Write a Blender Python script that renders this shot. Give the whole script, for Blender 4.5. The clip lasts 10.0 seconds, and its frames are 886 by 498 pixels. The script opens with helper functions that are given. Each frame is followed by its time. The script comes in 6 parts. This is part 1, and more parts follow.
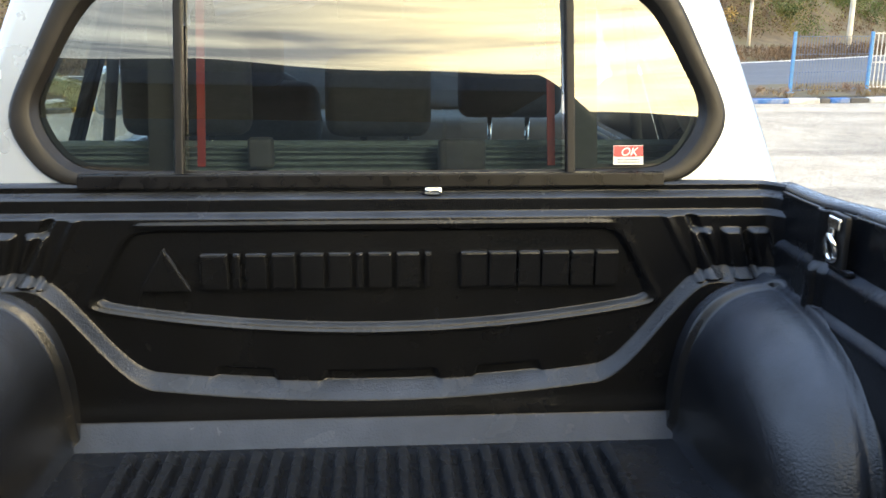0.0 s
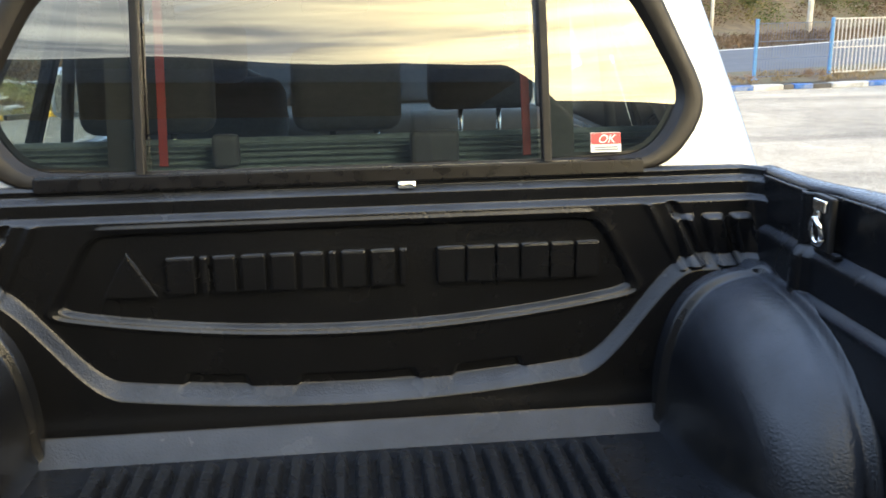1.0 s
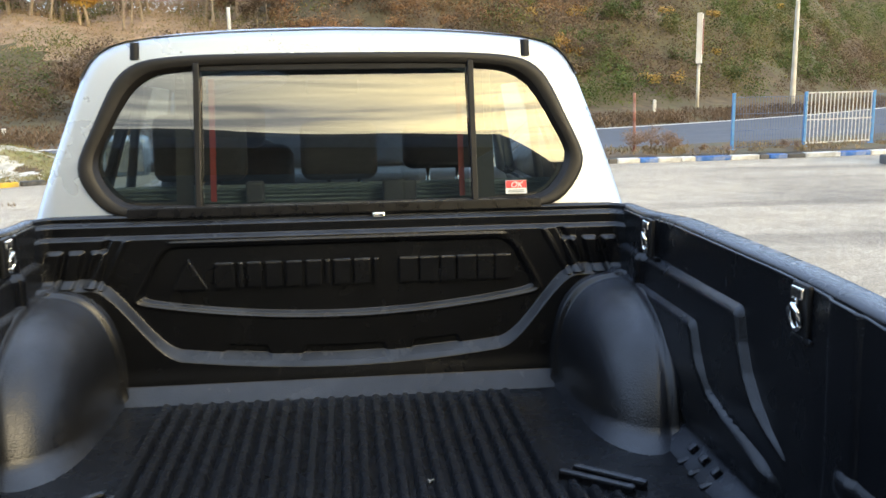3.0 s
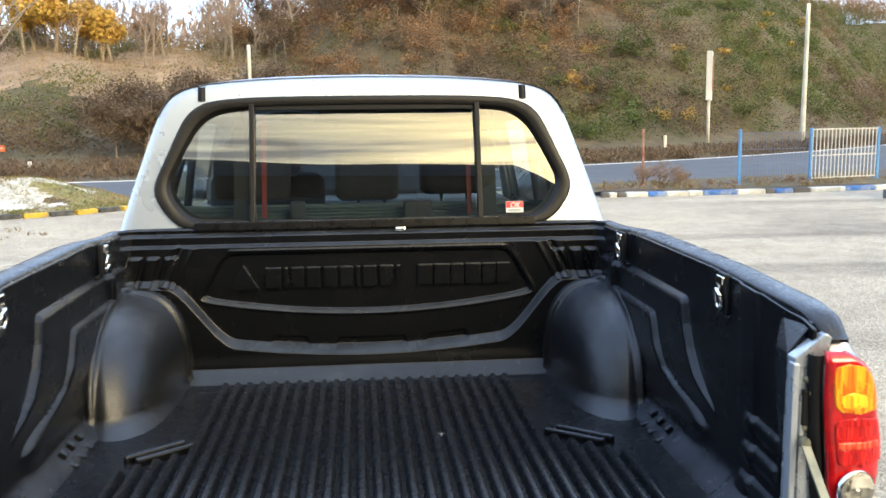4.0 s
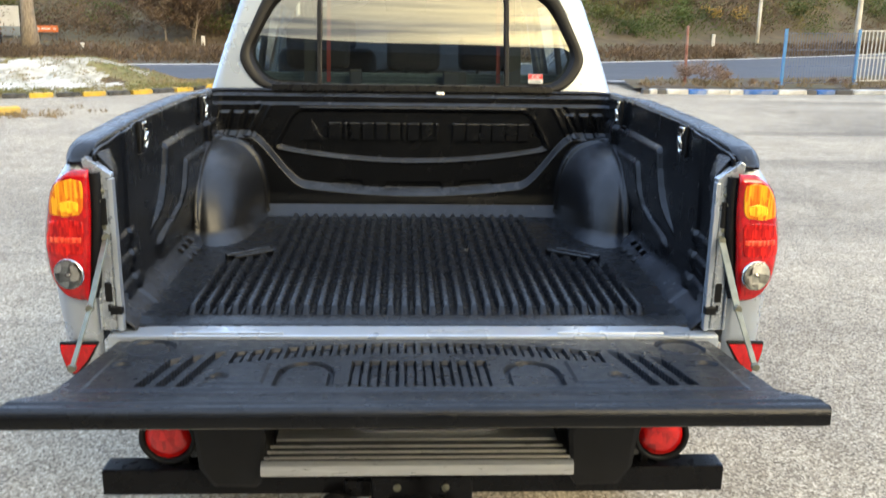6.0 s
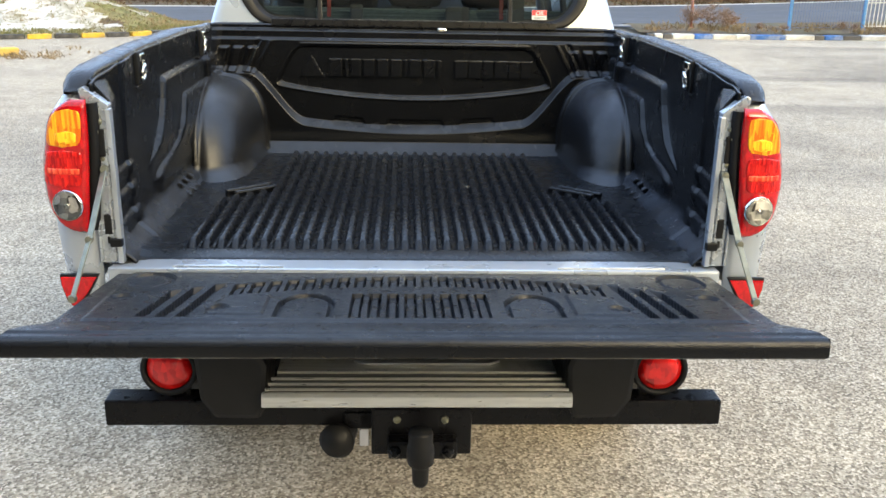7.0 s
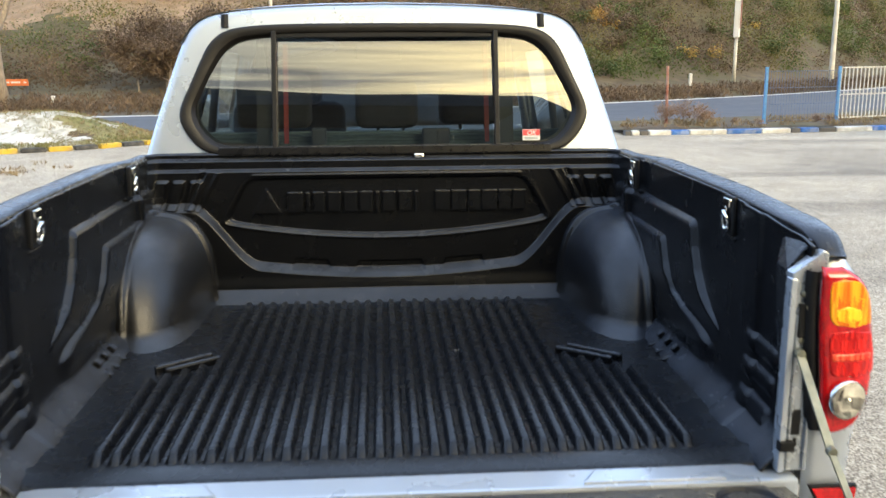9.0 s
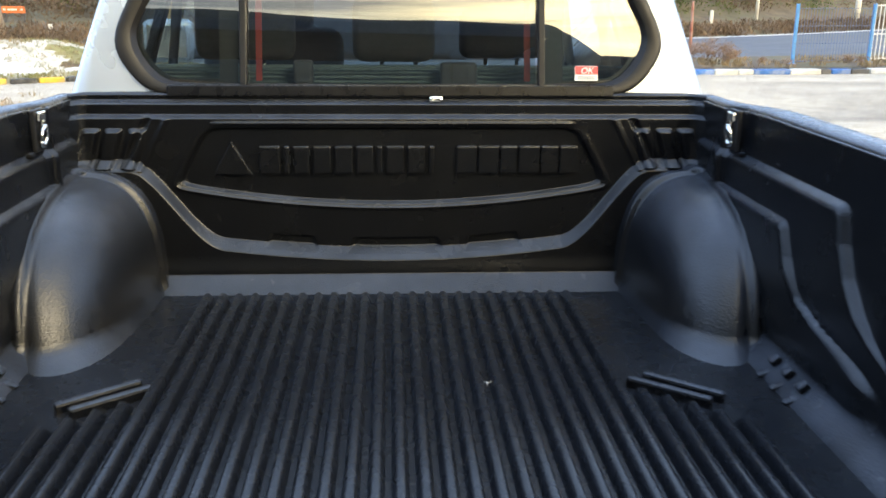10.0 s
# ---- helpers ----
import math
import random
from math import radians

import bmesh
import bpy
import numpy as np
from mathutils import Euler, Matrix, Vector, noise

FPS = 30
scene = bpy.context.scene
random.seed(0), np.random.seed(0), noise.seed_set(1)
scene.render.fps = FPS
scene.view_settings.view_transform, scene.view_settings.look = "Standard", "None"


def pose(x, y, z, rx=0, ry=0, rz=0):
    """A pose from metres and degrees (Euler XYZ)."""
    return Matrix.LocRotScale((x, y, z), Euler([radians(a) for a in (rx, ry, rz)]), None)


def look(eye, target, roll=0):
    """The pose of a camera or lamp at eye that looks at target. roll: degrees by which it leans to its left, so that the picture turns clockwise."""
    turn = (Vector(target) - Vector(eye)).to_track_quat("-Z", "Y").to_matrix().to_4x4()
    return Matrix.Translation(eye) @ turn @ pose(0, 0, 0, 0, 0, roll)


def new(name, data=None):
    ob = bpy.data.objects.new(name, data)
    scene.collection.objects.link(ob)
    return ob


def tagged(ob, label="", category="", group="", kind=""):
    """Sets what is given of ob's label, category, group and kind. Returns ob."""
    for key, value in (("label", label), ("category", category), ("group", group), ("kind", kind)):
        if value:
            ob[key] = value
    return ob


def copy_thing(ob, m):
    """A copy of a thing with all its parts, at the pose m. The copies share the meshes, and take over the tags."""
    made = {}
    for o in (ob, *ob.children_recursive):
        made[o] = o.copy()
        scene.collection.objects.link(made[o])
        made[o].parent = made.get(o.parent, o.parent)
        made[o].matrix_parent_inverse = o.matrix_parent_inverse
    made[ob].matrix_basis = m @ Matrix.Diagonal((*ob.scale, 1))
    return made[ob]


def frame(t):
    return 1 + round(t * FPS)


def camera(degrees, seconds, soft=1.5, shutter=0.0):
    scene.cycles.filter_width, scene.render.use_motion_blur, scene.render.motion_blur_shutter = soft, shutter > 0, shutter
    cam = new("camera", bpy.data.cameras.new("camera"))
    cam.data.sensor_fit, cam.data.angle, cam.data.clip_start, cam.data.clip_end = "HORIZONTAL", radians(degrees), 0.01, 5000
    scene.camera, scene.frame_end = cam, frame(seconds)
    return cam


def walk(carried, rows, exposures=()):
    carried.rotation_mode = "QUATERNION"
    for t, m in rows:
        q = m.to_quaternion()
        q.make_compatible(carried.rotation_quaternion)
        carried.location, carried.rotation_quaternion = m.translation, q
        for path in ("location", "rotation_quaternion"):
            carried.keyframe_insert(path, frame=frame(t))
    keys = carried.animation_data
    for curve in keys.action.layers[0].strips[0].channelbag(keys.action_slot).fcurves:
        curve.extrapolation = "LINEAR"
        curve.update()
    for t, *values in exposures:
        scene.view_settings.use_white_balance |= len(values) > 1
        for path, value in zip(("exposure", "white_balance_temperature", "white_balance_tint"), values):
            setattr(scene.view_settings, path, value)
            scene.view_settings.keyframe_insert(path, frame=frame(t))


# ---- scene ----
cam = camera(52.0, 10.0, shutter=0.4)
PATH = [
    (0, (0.008, -1.472, 1.581), (0.141, 0.458, 1.074), 0.4),
    (0.5, (0.016, -1.399, 1.579), (0.147, 0.524, 1.045), -1.2),
    (1, (0.004, -1.423, 1.567), (0.2, 0.5, 1.051), -0.9),
    (1.5, (-0.018, -1.493, 1.534), (0.291, 0.411, 1.006), 3.5),
    (2, (0.019, -1.683, 1.553), (0.37, 0.249, 1.17), 1.1),
    (2.5, (0.044, -1.915, 1.587), (0.296, 0.033, 1.208), -0.7),
    (3.8, (-0.031, -2.476, 1.612), (0.155, -0.509, 1.303), -0.6),
    (4, (-0.021, -2.578, 1.614), (0.159, -0.608, 1.321), -0.6),
    (4.5, (-0.02, -2.811, 1.621), (0.069, -0.835, 1.323), 0.1),
    (5, (-0.063, -2.999, 1.607), (0.108, -1.043, 1.223), -0.9),
    (5.5, (-0.082, -3.151, 1.594), (0.06, -1.207, 1.149), 0.6),
    (6, (-0.036, -3.184, 1.585), (0.054, -1.254, 1.069), 0.9),
    (6.2, (-0.03, -3.183, 1.566), (0.055, -1.266, 1.005), 1.4),
    (7.5, (-0.042, -3.183, 1.553), (0.058, -1.289, 0.919), 0.7),
    (8, (-0.061, -3.151, 1.552), (0.076, -1.261, 0.912), 0.1),
    (8.5, (-0.078, -2.99, 1.56), (0.07, -1.063, 1.046), -0.2),
    (9, (-0.016, -2.653, 1.588), (0.115, -0.703, 1.163), -0.3),
    (9.5, (0.005, -2.339, 1.546), (0.134, -0.402, 1.067), 0.7),
    (10, (-0.006, -1.985, 1.53), (0.107, -0.068, 0.972), 0.5),
]
walk(cam, [(t, look(eye, target, roll)) for t, eye, target, roll in PATH],
     [(0, 0.20, 6420, 10), (0.5, 0.14, 6400, 10), (1.5, 0.12, 6450, 10), (2.5, -0.32, 6400, 10), (4.0, -0.18, 6400, 10), (4.5, -0.27, 6400, 10), (5.0, -0.47, 6400, 10), (5.5, -0.34, 6400, 10), (6.0, -0.34, 6380, 10), (7.5, -0.17, 6380, 10), (8.0, -0.17, 6380, 10), (8.5, -0.22, 6450, 10), (9.0, -0.34, 6450, 10), (9.5, -0.37, 6450, 10), (10.0, 0.08, 6250, 10)])

# ---- world, sun, exposure ----
SUN = Vector((0.50, -0.80, 0.52)).normalized()


def build_world():
    w = bpy.data.worlds.new("evening_sky")
    scene.world = w
    w.use_nodes = True
    nt = w.node_tree
    nt.nodes.clear()
    n, l = nt.nodes.new, nt.links.new
    out, add = n("ShaderNodeOutputWorld"), n("ShaderNodeAddShader")
    sky = n("ShaderNodeTexSky")
    sky.sky_type, sky.sun_disc = "NISHITA", False
    sky.sun_elevation = math.asin(SUN.z)
    sky.sun_rotation = math.atan2(SUN.x, SUN.y)
    sky.dust_density, sky.ozone_density = 2.0, 1.5
    bg1, bg2 = n("ShaderNodeBackground"), n("ShaderNodeBackground")
    bg1.inputs[1].default_value = 0.12
    l(sky.outputs[0], bg1.inputs[0])
    tc, mp = n("ShaderNodeTexCoord"), n("ShaderNodeMapping")
    mp.inputs["Scale"].default_value = (1.0, 1.0, 8.5)
    l(tc.outputs["Generated"], mp.inputs[0])
    no = n("ShaderNodeTexNoise")
    no.inputs["Scale"].default_value, no.inputs["Detail"].default_value = 2.6, 9
    no.inputs["Roughness"].default_value, no.inputs["Distortion"].default_value = 0.56, 0.5
    l(mp.outputs[0], no.inputs["Vector"])
    cr = n("ShaderNodeValToRGB")
    cr.color_ramp.elements[0].position, cr.color_ramp.elements[0].color = 0.38, (0.36, 0.36, 0.37, 1)
    cr.color_ramp.elements[1].position, cr.color_ramp.elements[1].color = 0.61, (1.55, 1.52, 1.42, 1)
    l(no.outputs["Fac"], cr.inputs[0])
    dot = n("ShaderNodeVectorMath")
    dot.operation = "DOT_PRODUCT"
    dot.inputs[1].default_value = Vector((0.50, -0.80, 0.40)).normalized()
    l(tc.outputs["Generated"], dot.inputs[0])
    glow = n("ShaderNodeMapRange")
    glow.inputs["From Min"].default_value, glow.inputs["From Max"].default_value = 0.2, 1.0
    l(dot.outputs["Value"], glow.inputs["Value"])
    pw = n("ShaderNodeMath")
    pw.operation = "POWER"
    pw.inputs[1].default_value = 7.0
    l(glow.outputs[0], pw.inputs[0])
    tint = n("ShaderNodeMix")
    tint.data_type = "RGBA"
    tint.inputs[6].default_value, tint.inputs[7].default_value = (1.95, 2.60, 3.80, 1), (12.5, 9.6, 3.6, 1)
    l(pw.outputs[0], tint.inputs[0])
    # the sky over the evening side is greyer than the rest
    side = n("ShaderNodeVectorMath")
    side.operation = "DOT_PRODUCT"
    side.inputs[1].default_value = (0, -1, 0)
    l(tc.outputs["Generated"], side.inputs[0])
    turn = n("ShaderNodeMapRange")
    turn.inputs["From Min"].default_value, turn.inputs["From Max"].default_value = 0.25, 0.85
    l(side.outputs["Value"], turn.inputs["Value"])
    grey = n("ShaderNodeMix")
    grey.data_type = "RGBA"
    grey.inputs[6].default_value, grey.inputs[7].default_value = (1.95, 2.60, 3.80, 1), (1.75, 1.90, 1.75, 1)
    l(turn.outputs[0], grey.inputs[0])
    l(grey.outputs[2], tint.inputs[6])
    mul = n("ShaderNodeMix")
    mul.data_type, mul.blend_type = "RGBA", "MULTIPLY"
    mul.inputs[0].default_value = 1.0
    l(tint.outputs[2], mul.inputs[6])
    l(cr.outputs[0], mul.inputs[7])
    l(mul.outputs[2], bg2.inputs[0])
    bg2.inputs[1].default_value = 0.80
    l(bg1.outputs[0], add.inputs[0])
    l(bg2.outputs[0], add.inputs[1])
    l(add.outputs[0], out.inputs[0])


build_world()
sun = new("sun", bpy.data.lights.new("sun", "SUN"))
sun.data.energy, sun.data.angle, sun.data.color = 1.35, radians(20), (1.0, 0.89, 0.73)
sun.matrix_world = look(SUN * 50, (0, 0, 0))
scene.view_settings.exposure = 0.0


# ---- materials ----
def material(name, colour, rough=0.5, metal=0.0, vary=0.15, scale=8.0, bump=0.0, bump_scale=200.0, coat=0.0, spec=0.5,
             second=None, second_scale=1.5, second_amount=0.5, rough_vary=0.08, per_object=0.0, stretch=(1, 1, 1), dust=0.0, dust_skylight=None):
    m = bpy.data.materials.new(name)
    m.use_nodes = True
    nt = m.node_tree
    n, l = nt.nodes.new, nt.links.new
    p = nt.nodes["Principled BSDF"]
    tc, mp = n("ShaderNodeTexCoord"), n("ShaderNodeMapping")
    mp.inputs["Scale"].default_value = stretch
    l(tc.outputs["Object"], mp.inputs[0])

    def noise_at(s, detail=5.0):
        t = n("ShaderNodeTexNoise")
        t.inputs["Scale"].default_value, t.inputs["Detail"].default_value = s, detail
        l(mp.outputs[0], t.inputs["Vector"])
        return t.outputs["Fac"]

    def mix(kind, fac, a, b):
        x = n("ShaderNodeMix")
        x.data_type, x.blend_type = "RGBA", kind
        for socket, v in ((x.inputs[0], fac), (x.inputs[6], a), (x.inputs[7], b)):
            if isinstance(v, bpy.types.NodeSocket):
                l(v, socket)
            else:
                socket.default_value = v
        return x.outputs[2]

    def ramp(fac, lo, hi, a, b):
        r = n("ShaderNodeMapRange")
        r.inputs["From Min"].default_value, r.inputs["From Max"].default_value = lo, hi
        r.inputs["To Min"].default_value, r.inputs["To Max"].default_value = a, b
        l(fac, r.inputs["Value"])
        return r.outputs[0]

    base = (*colour, 1)
    c = mix("MIX", ramp(noise_at(scale), 0.3, 0.7, 0, 1), tuple(v * (1 - vary) for v in colour) + (1,), tuple(min(1, v * (1 + vary)) for v in colour) + (1,))
    if second:
        c = mix("MIX", ramp(noise_at(second_scale, 7), 0.45, 0.68, 0, second_amount), c, (*second, 1))
    if dust_skylight:
        # uneven dust smears, plus sky light painted as a paler blue on up-facing faces
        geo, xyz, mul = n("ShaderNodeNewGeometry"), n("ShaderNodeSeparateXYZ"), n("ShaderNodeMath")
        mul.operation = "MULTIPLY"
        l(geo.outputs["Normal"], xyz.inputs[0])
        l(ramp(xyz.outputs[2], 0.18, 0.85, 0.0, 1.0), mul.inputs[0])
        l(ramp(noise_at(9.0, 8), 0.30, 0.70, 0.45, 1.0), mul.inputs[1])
        c = mix("MIX", mul.outputs[0], c, (*dust_skylight, 1))
    if per_object:
        info = n("ShaderNodeObjectInfo")
        v = ramp(info.outputs["Random"], 0, 1, 1 - per_object, 1 + per_object)
        hsv = n("ShaderNodeHueSaturation")
        l(v, hsv.inputs["Value"])
        l(c, hsv.inputs["Color"])
        c = hsv.outputs[0]
    l(c, p.inputs["Base Color"])
    l(ramp(noise_at(scale * 3), 0.3, 0.7, max(0.02, rough - rough_vary), min(1, rough + rough_vary)), p.inputs["Roughness"])
    p.inputs["Metallic"].default_value = metal
    p.inputs["Specular IOR Level"].default_value = spec
    p.inputs["Coat Weight"].default_value = coat
    p.inputs["Coat Roughness"].default_value = 0.06
    if dust:
        p.inputs["Sheen Weight"].default_value = dust
        p.inputs["Sheen Roughness"].default_value = 0.35
        p.inputs["Sheen Tint"].default_value = (0.80, 0.88, 1.0, 1)
    if bump:
        b = n("ShaderNodeBump")
        b.inputs["Strength"].default_value, b.inputs["Distance"].default_value = bump, 0.002
        l(noise_at(bump_scale, 3), b.inputs["Height"])
        l(b.outputs[0], p.inputs["Normal"])
    return m


def glass_material(name, tint, ior=1.5, gain=1.0):
    m = bpy.data.materials.new(name)
    m.use_nodes = True
    nt = m.node_tree
    n, l = nt.nodes.new, nt.links.new
    nt.nodes.remove(nt.nodes["Principled BSDF"])
    out = nt.nodes["Material Output"]
    mixer, tr, gl, fr = n("ShaderNodeMixShader"), n("ShaderNodeBsdfTransparent"), n("ShaderNodeBsdfGlossy"), n("ShaderNodeFresnel")
    tr.inputs[0].default_value = (*tint, 1)
    gl.inputs["Roughness"].default_value = 0.004
    fr.inputs["IOR"].default_value = ior
    sc = n("ShaderNodeMath")
    sc.operation, sc.use_clamp = "MULTIPLY", True
    sc.inputs[1].default_value = gain
    l(fr.outputs[0], sc.inputs[0])
    l(sc.outputs[0], mixer.inputs[0])
    l(tr.outputs[0], mixer.inputs[1])
    l(gl.outputs[0], mixer.inputs[2])
    l(mixer.outputs[0], out.inputs[0])
    return m


def lens_material(name, colour, dark, rough=0.07, cells=70.0):
    """Moulded lamp plastic: lit and dark optic cells painted as colour under a glossy skin."""
    m = material(name, colour, rough, coat=0.35, vary=0.2, scale=40, bump=0.2, bump_scale=55)
    nt = m.node_tree
    n, l = nt.nodes.new, nt.links.new
    p = nt.nodes["Principled BSDF"]
    was = p.inputs["Base Color"].links[0].from_socket
    tc, vo, mp = n("ShaderNodeTexCoord"), n("ShaderNodeTexVoronoi"), n("ShaderNodeMapping")
    mp.inputs["Scale"].default_value = (1.0, 0.4, 0.55)
    vo.inputs["Scale"].default_value = cells
    l(tc.outputs["Object"], mp.inputs[0])
    l(mp.outputs[0], vo.inputs["Vector"])
    sep = n("ShaderNodeSeparateColor")
    l(vo.outputs["Color"], sep.inputs[0])
    mixer = n("ShaderNodeMix")
    mixer.data_type = "RGBA"
    l(sep.outputs[0], mixer.inputs[0])
    mixer.inputs[6].default_value = (*dark, 1)
    l(was, mixer.inputs[7])
    l(mixer.outputs[2], p.inputs["Base Color"])
    return m


def facet_material(name, dark, bright, stretch):
    """Coloured lamp optics: soft dark and bright patches, the facets' reflections painted as colour."""
    m = bpy.data.materials.new(name)
    m.use_nodes = True
    nt = m.node_tree
    n, l = nt.nodes.new, nt.links.new
    p = nt.nodes["Principled BSDF"]
    tc, mp, vo, cr = n("ShaderNodeTexCoord"), n("ShaderNodeMapping"), n("ShaderNodeTexVoronoi"), n("ShaderNodeValToRGB")
    mp.inputs["Scale"].default_value = stretch
    vo.distance = "CHEBYCHEV"
    vo.inputs["Scale"].default_value, vo.inputs["Randomness"].default_value = 1.0, 0.55
    l(tc.outputs["Object"], mp.inputs[0])
    l(mp.outputs[0], vo.inputs["Vector"])
    no = n("ShaderNodeTexNoise")
    no.inputs["Scale"].default_value, no.inputs["Detail"].default_value = 0.45, 1.0
    l(mp.outputs[0], no.inputs["Vector"])
    sep, avg = n("ShaderNodeSeparateColor"), n("ShaderNodeMix")
    avg.inputs[0].default_value = 0.6
    l(vo.outputs["Color"], sep.inputs[0])
    l(sep.outputs[0], avg.inputs[2])
    l(no.outputs["Fac"], avg.inputs[3])
    els = cr.color_ramp.elements
    els[0].color, els[1].color = (*dark, 1), (*bright, 1)
    els[0].position, els[1].position = 0.34, 0.66
    l(avg.outputs[0], cr.inputs[0])
    l(cr.outputs[0], p.inputs["Base Color"])
    p.inputs["Roughness"].default_value = 0.12
    p.inputs["Specular IOR Level"].default_value = 0.4
    b = n("ShaderNodeBump")
    b.inputs["Strength"].default_value, b.inputs["Distance"].default_value = 0.5, 0.004
    l(vo.outputs["Distance"], b.inputs["Height"])
    l(b.outputs[0], p.inputs["Normal"])
    return m


# the pale blue-grey for up-facing faces stands for dust and brighter sky light
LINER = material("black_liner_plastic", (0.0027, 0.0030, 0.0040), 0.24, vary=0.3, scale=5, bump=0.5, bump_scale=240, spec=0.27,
                 second=(0.006, 0.0061, 0.0066), second_scale=3.0, second_amount=0.5, rough_vary=0.06, dust=0.03, dust_skylight=(0.040, 0.047, 0.062))
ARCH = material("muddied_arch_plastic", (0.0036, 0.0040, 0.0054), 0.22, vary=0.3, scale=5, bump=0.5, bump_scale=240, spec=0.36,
                second=(0.006, 0.0061, 0.0066), second_scale=3.0, second_amount=0.5, rough_vary=0.05, dust=0.03, dust_skylight=(0.040, 0.047, 0.062))


def dried_splash(m, z0, z1, colour):
    """A thin tan film of dried road splash, in flecks between two heights."""
    nt = m.node_tree
    n, l = nt.nodes.new, nt.links.new
    p = nt.nodes["Principled BSDF"]
    tc, xyz, hi, lo, no, cut, mul, mul2, mx = (n("ShaderNode" + k) for k in ("TexCoord", "SeparateXYZ", "MapRange", "MapRange", "TexNoise", "MapRange", "Math", "Math", "Mix"))
    l(tc.outputs["Object"], xyz.inputs[0])
    l(tc.outputs["Object"], no.inputs["Vector"])
    no.inputs["Scale"].default_value, no.inputs["Detail"].default_value = 48.0, 10.0
    for node, src, v0, v1, a0, a1 in ((hi, xyz.outputs[2], z0 + 0.03, z1, 1.0, 0.0), (lo, xyz.outputs[2], z0, z0 + 0.012, 0.0, 1.0), (cut, no.outputs["Fac"], 0.25, 0.75, 0.0, 0.16)):
        l(src, node.inputs["Value"])
        for key, value in (("From Min", v0), ("From Max", v1), ("To Min", a0), ("To Max", a1)):
            node.inputs[key].default_value = value
    mul.operation = mul2.operation = "MULTIPLY"
    l(hi.outputs[0], mul.inputs[0])
    l(lo.outputs[0], mul.inputs[1])
    l(mul.outputs[0], mul2.inputs[0])
    l(cut.outputs[0], mul2.inputs[1])
    mx.data_type = "RGBA"
    was = p.inputs["Base Color"].links[0].from_socket
    l(mul2.outputs[0], mx.inputs[0])
    l(was, mx.inputs[6])
    mx.inputs[7].default_value = (*colour, 1)
    l(mx.outputs[2], p.inputs["Base Color"])


dried_splash(ARCH, 0.890, 0.990, (0.066, 0.058, 0.044))
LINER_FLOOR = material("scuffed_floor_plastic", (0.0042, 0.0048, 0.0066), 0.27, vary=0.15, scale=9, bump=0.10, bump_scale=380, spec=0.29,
                       second=(0.012, 0.0126, 0.0145), second_scale=4.0, second_amount=0.3, rough_vary=0.03, dust=0.015, dust_skylight=(0.0095, 0.0112, 0.0150))
GATE_LINER = material("dusty_gate_plastic", (0.0095, 0.0108, 0.0145), 0.33, vary=0.35, scale=12, bump=0.45, bump_scale=330, spec=0.28,
                      second=(0.026, 0.029, 0.034), second_scale=5.0, second_amount=0.6, rough_vary=0.12, dust=0.02)
SILVER = material("silver_paint", (0.45, 0.495, 0.555), 0.30, metal=0.55, vary=0.04, scale=3, coat=0.7, bump=0.03, bump_scale=900)
JAMB = material("silver_jamb_paint", (0.42, 0.46, 0.51), 0.28, metal=0.60, vary=0.12, scale=14, coat=0.3,
                second=(0.18, 0.19, 0.20), second_scale=22, second_amount=0.4, bump=0.08, bump_scale=60)
RUBBER = material("black_rubber", (0.008, 0.0082, 0.0092), 0.5, spec=0.2, vary=0.25, scale=20, bump=0.15, bump_scale=500)
FRAME = material("window_frame_plastic", (0.011, 0.0098, 0.0088), 0.40, spec=0.28, vary=0.2, scale=25, bump=0.12, bump_scale=600)
BUMPER = material("black_bumper_plastic", (0.0072, 0.0074, 0.0084), 0.42, spec=0.23, vary=0.2, scale=15, bump=0.3, bump_scale=500)
BAR = material("black_painted_steel", (0.004, 0.004, 0.005), 0.3, spec=0.19, vary=0.25, scale=12, bump=0.05, bump_scale=90)
STEEL = material("brushed_step_metal", (0.56, 0.565, 0.555), 0.34, metal=0.80, vary=0.1, scale=9, stretch=(1, 14, 14), bump=0.05, bump_scale=150)
STEP_DARK = material("dark_step_groove", (0.070, 0.072, 0.072), 0.36, metal=0.6, vary=0.2, scale=9, stretch=(1, 12, 12))
CHROME = material("bright_zinc", (0.80, 0.80, 0.78), 0.16, metal=1.0, vary=0.15, scale=40, bump=0.2, bump_scale=90)
ZINC = material("yellowed_zinc", (0.215, 0.215, 0.165), 0.38, metal=0.7, vary=0.25, scale=40, bump=0.1, bump_scale=120)
GLASS = glass_material("tinted_glass", (0.50, 0.59, 0.58), 1.5, 5.0)
SIDE_GLASS = glass_material("side_glass", (0.80, 0.84, 0.83), 1.5, 1.0)
CLEAR = glass_material("clear_lamp_glass", (0.95, 0.95, 0.95), 1.45)
RED = lens_material("red_lamp_plastic", (0.56, 0.004, 0.006), (0.34, 0.002, 0.003), cells=150.0)
RED_DARK = lens_material("deep_red_plastic", (0.66, 0.010, 0.008), (0.26, 0.002, 0.003), cells=75)
RED_FACETS = facet_material("red_reflector_facets", (0.36, 0.002, 0.003), (0.74, 0.014, 0.008), (210, 60, 48))
AMBER_FACETS = facet_material("amber_reflector_facets", (0.74, 0.150, 0.004), (1.0, 0.46, 0.014), (190, 60, 26))
RED_BRIGHT = facet_material("bright_red_facets", (0.72, 0.03, 0.012), (1.0, 0.13, 0.05), (200, 60, 60))
AMBER_BRIGHT = facet_material("painted_amber_glint", (0.92, 0.30, 0.006), (1.0, 0.66, 0.025), (150, 60, 44))
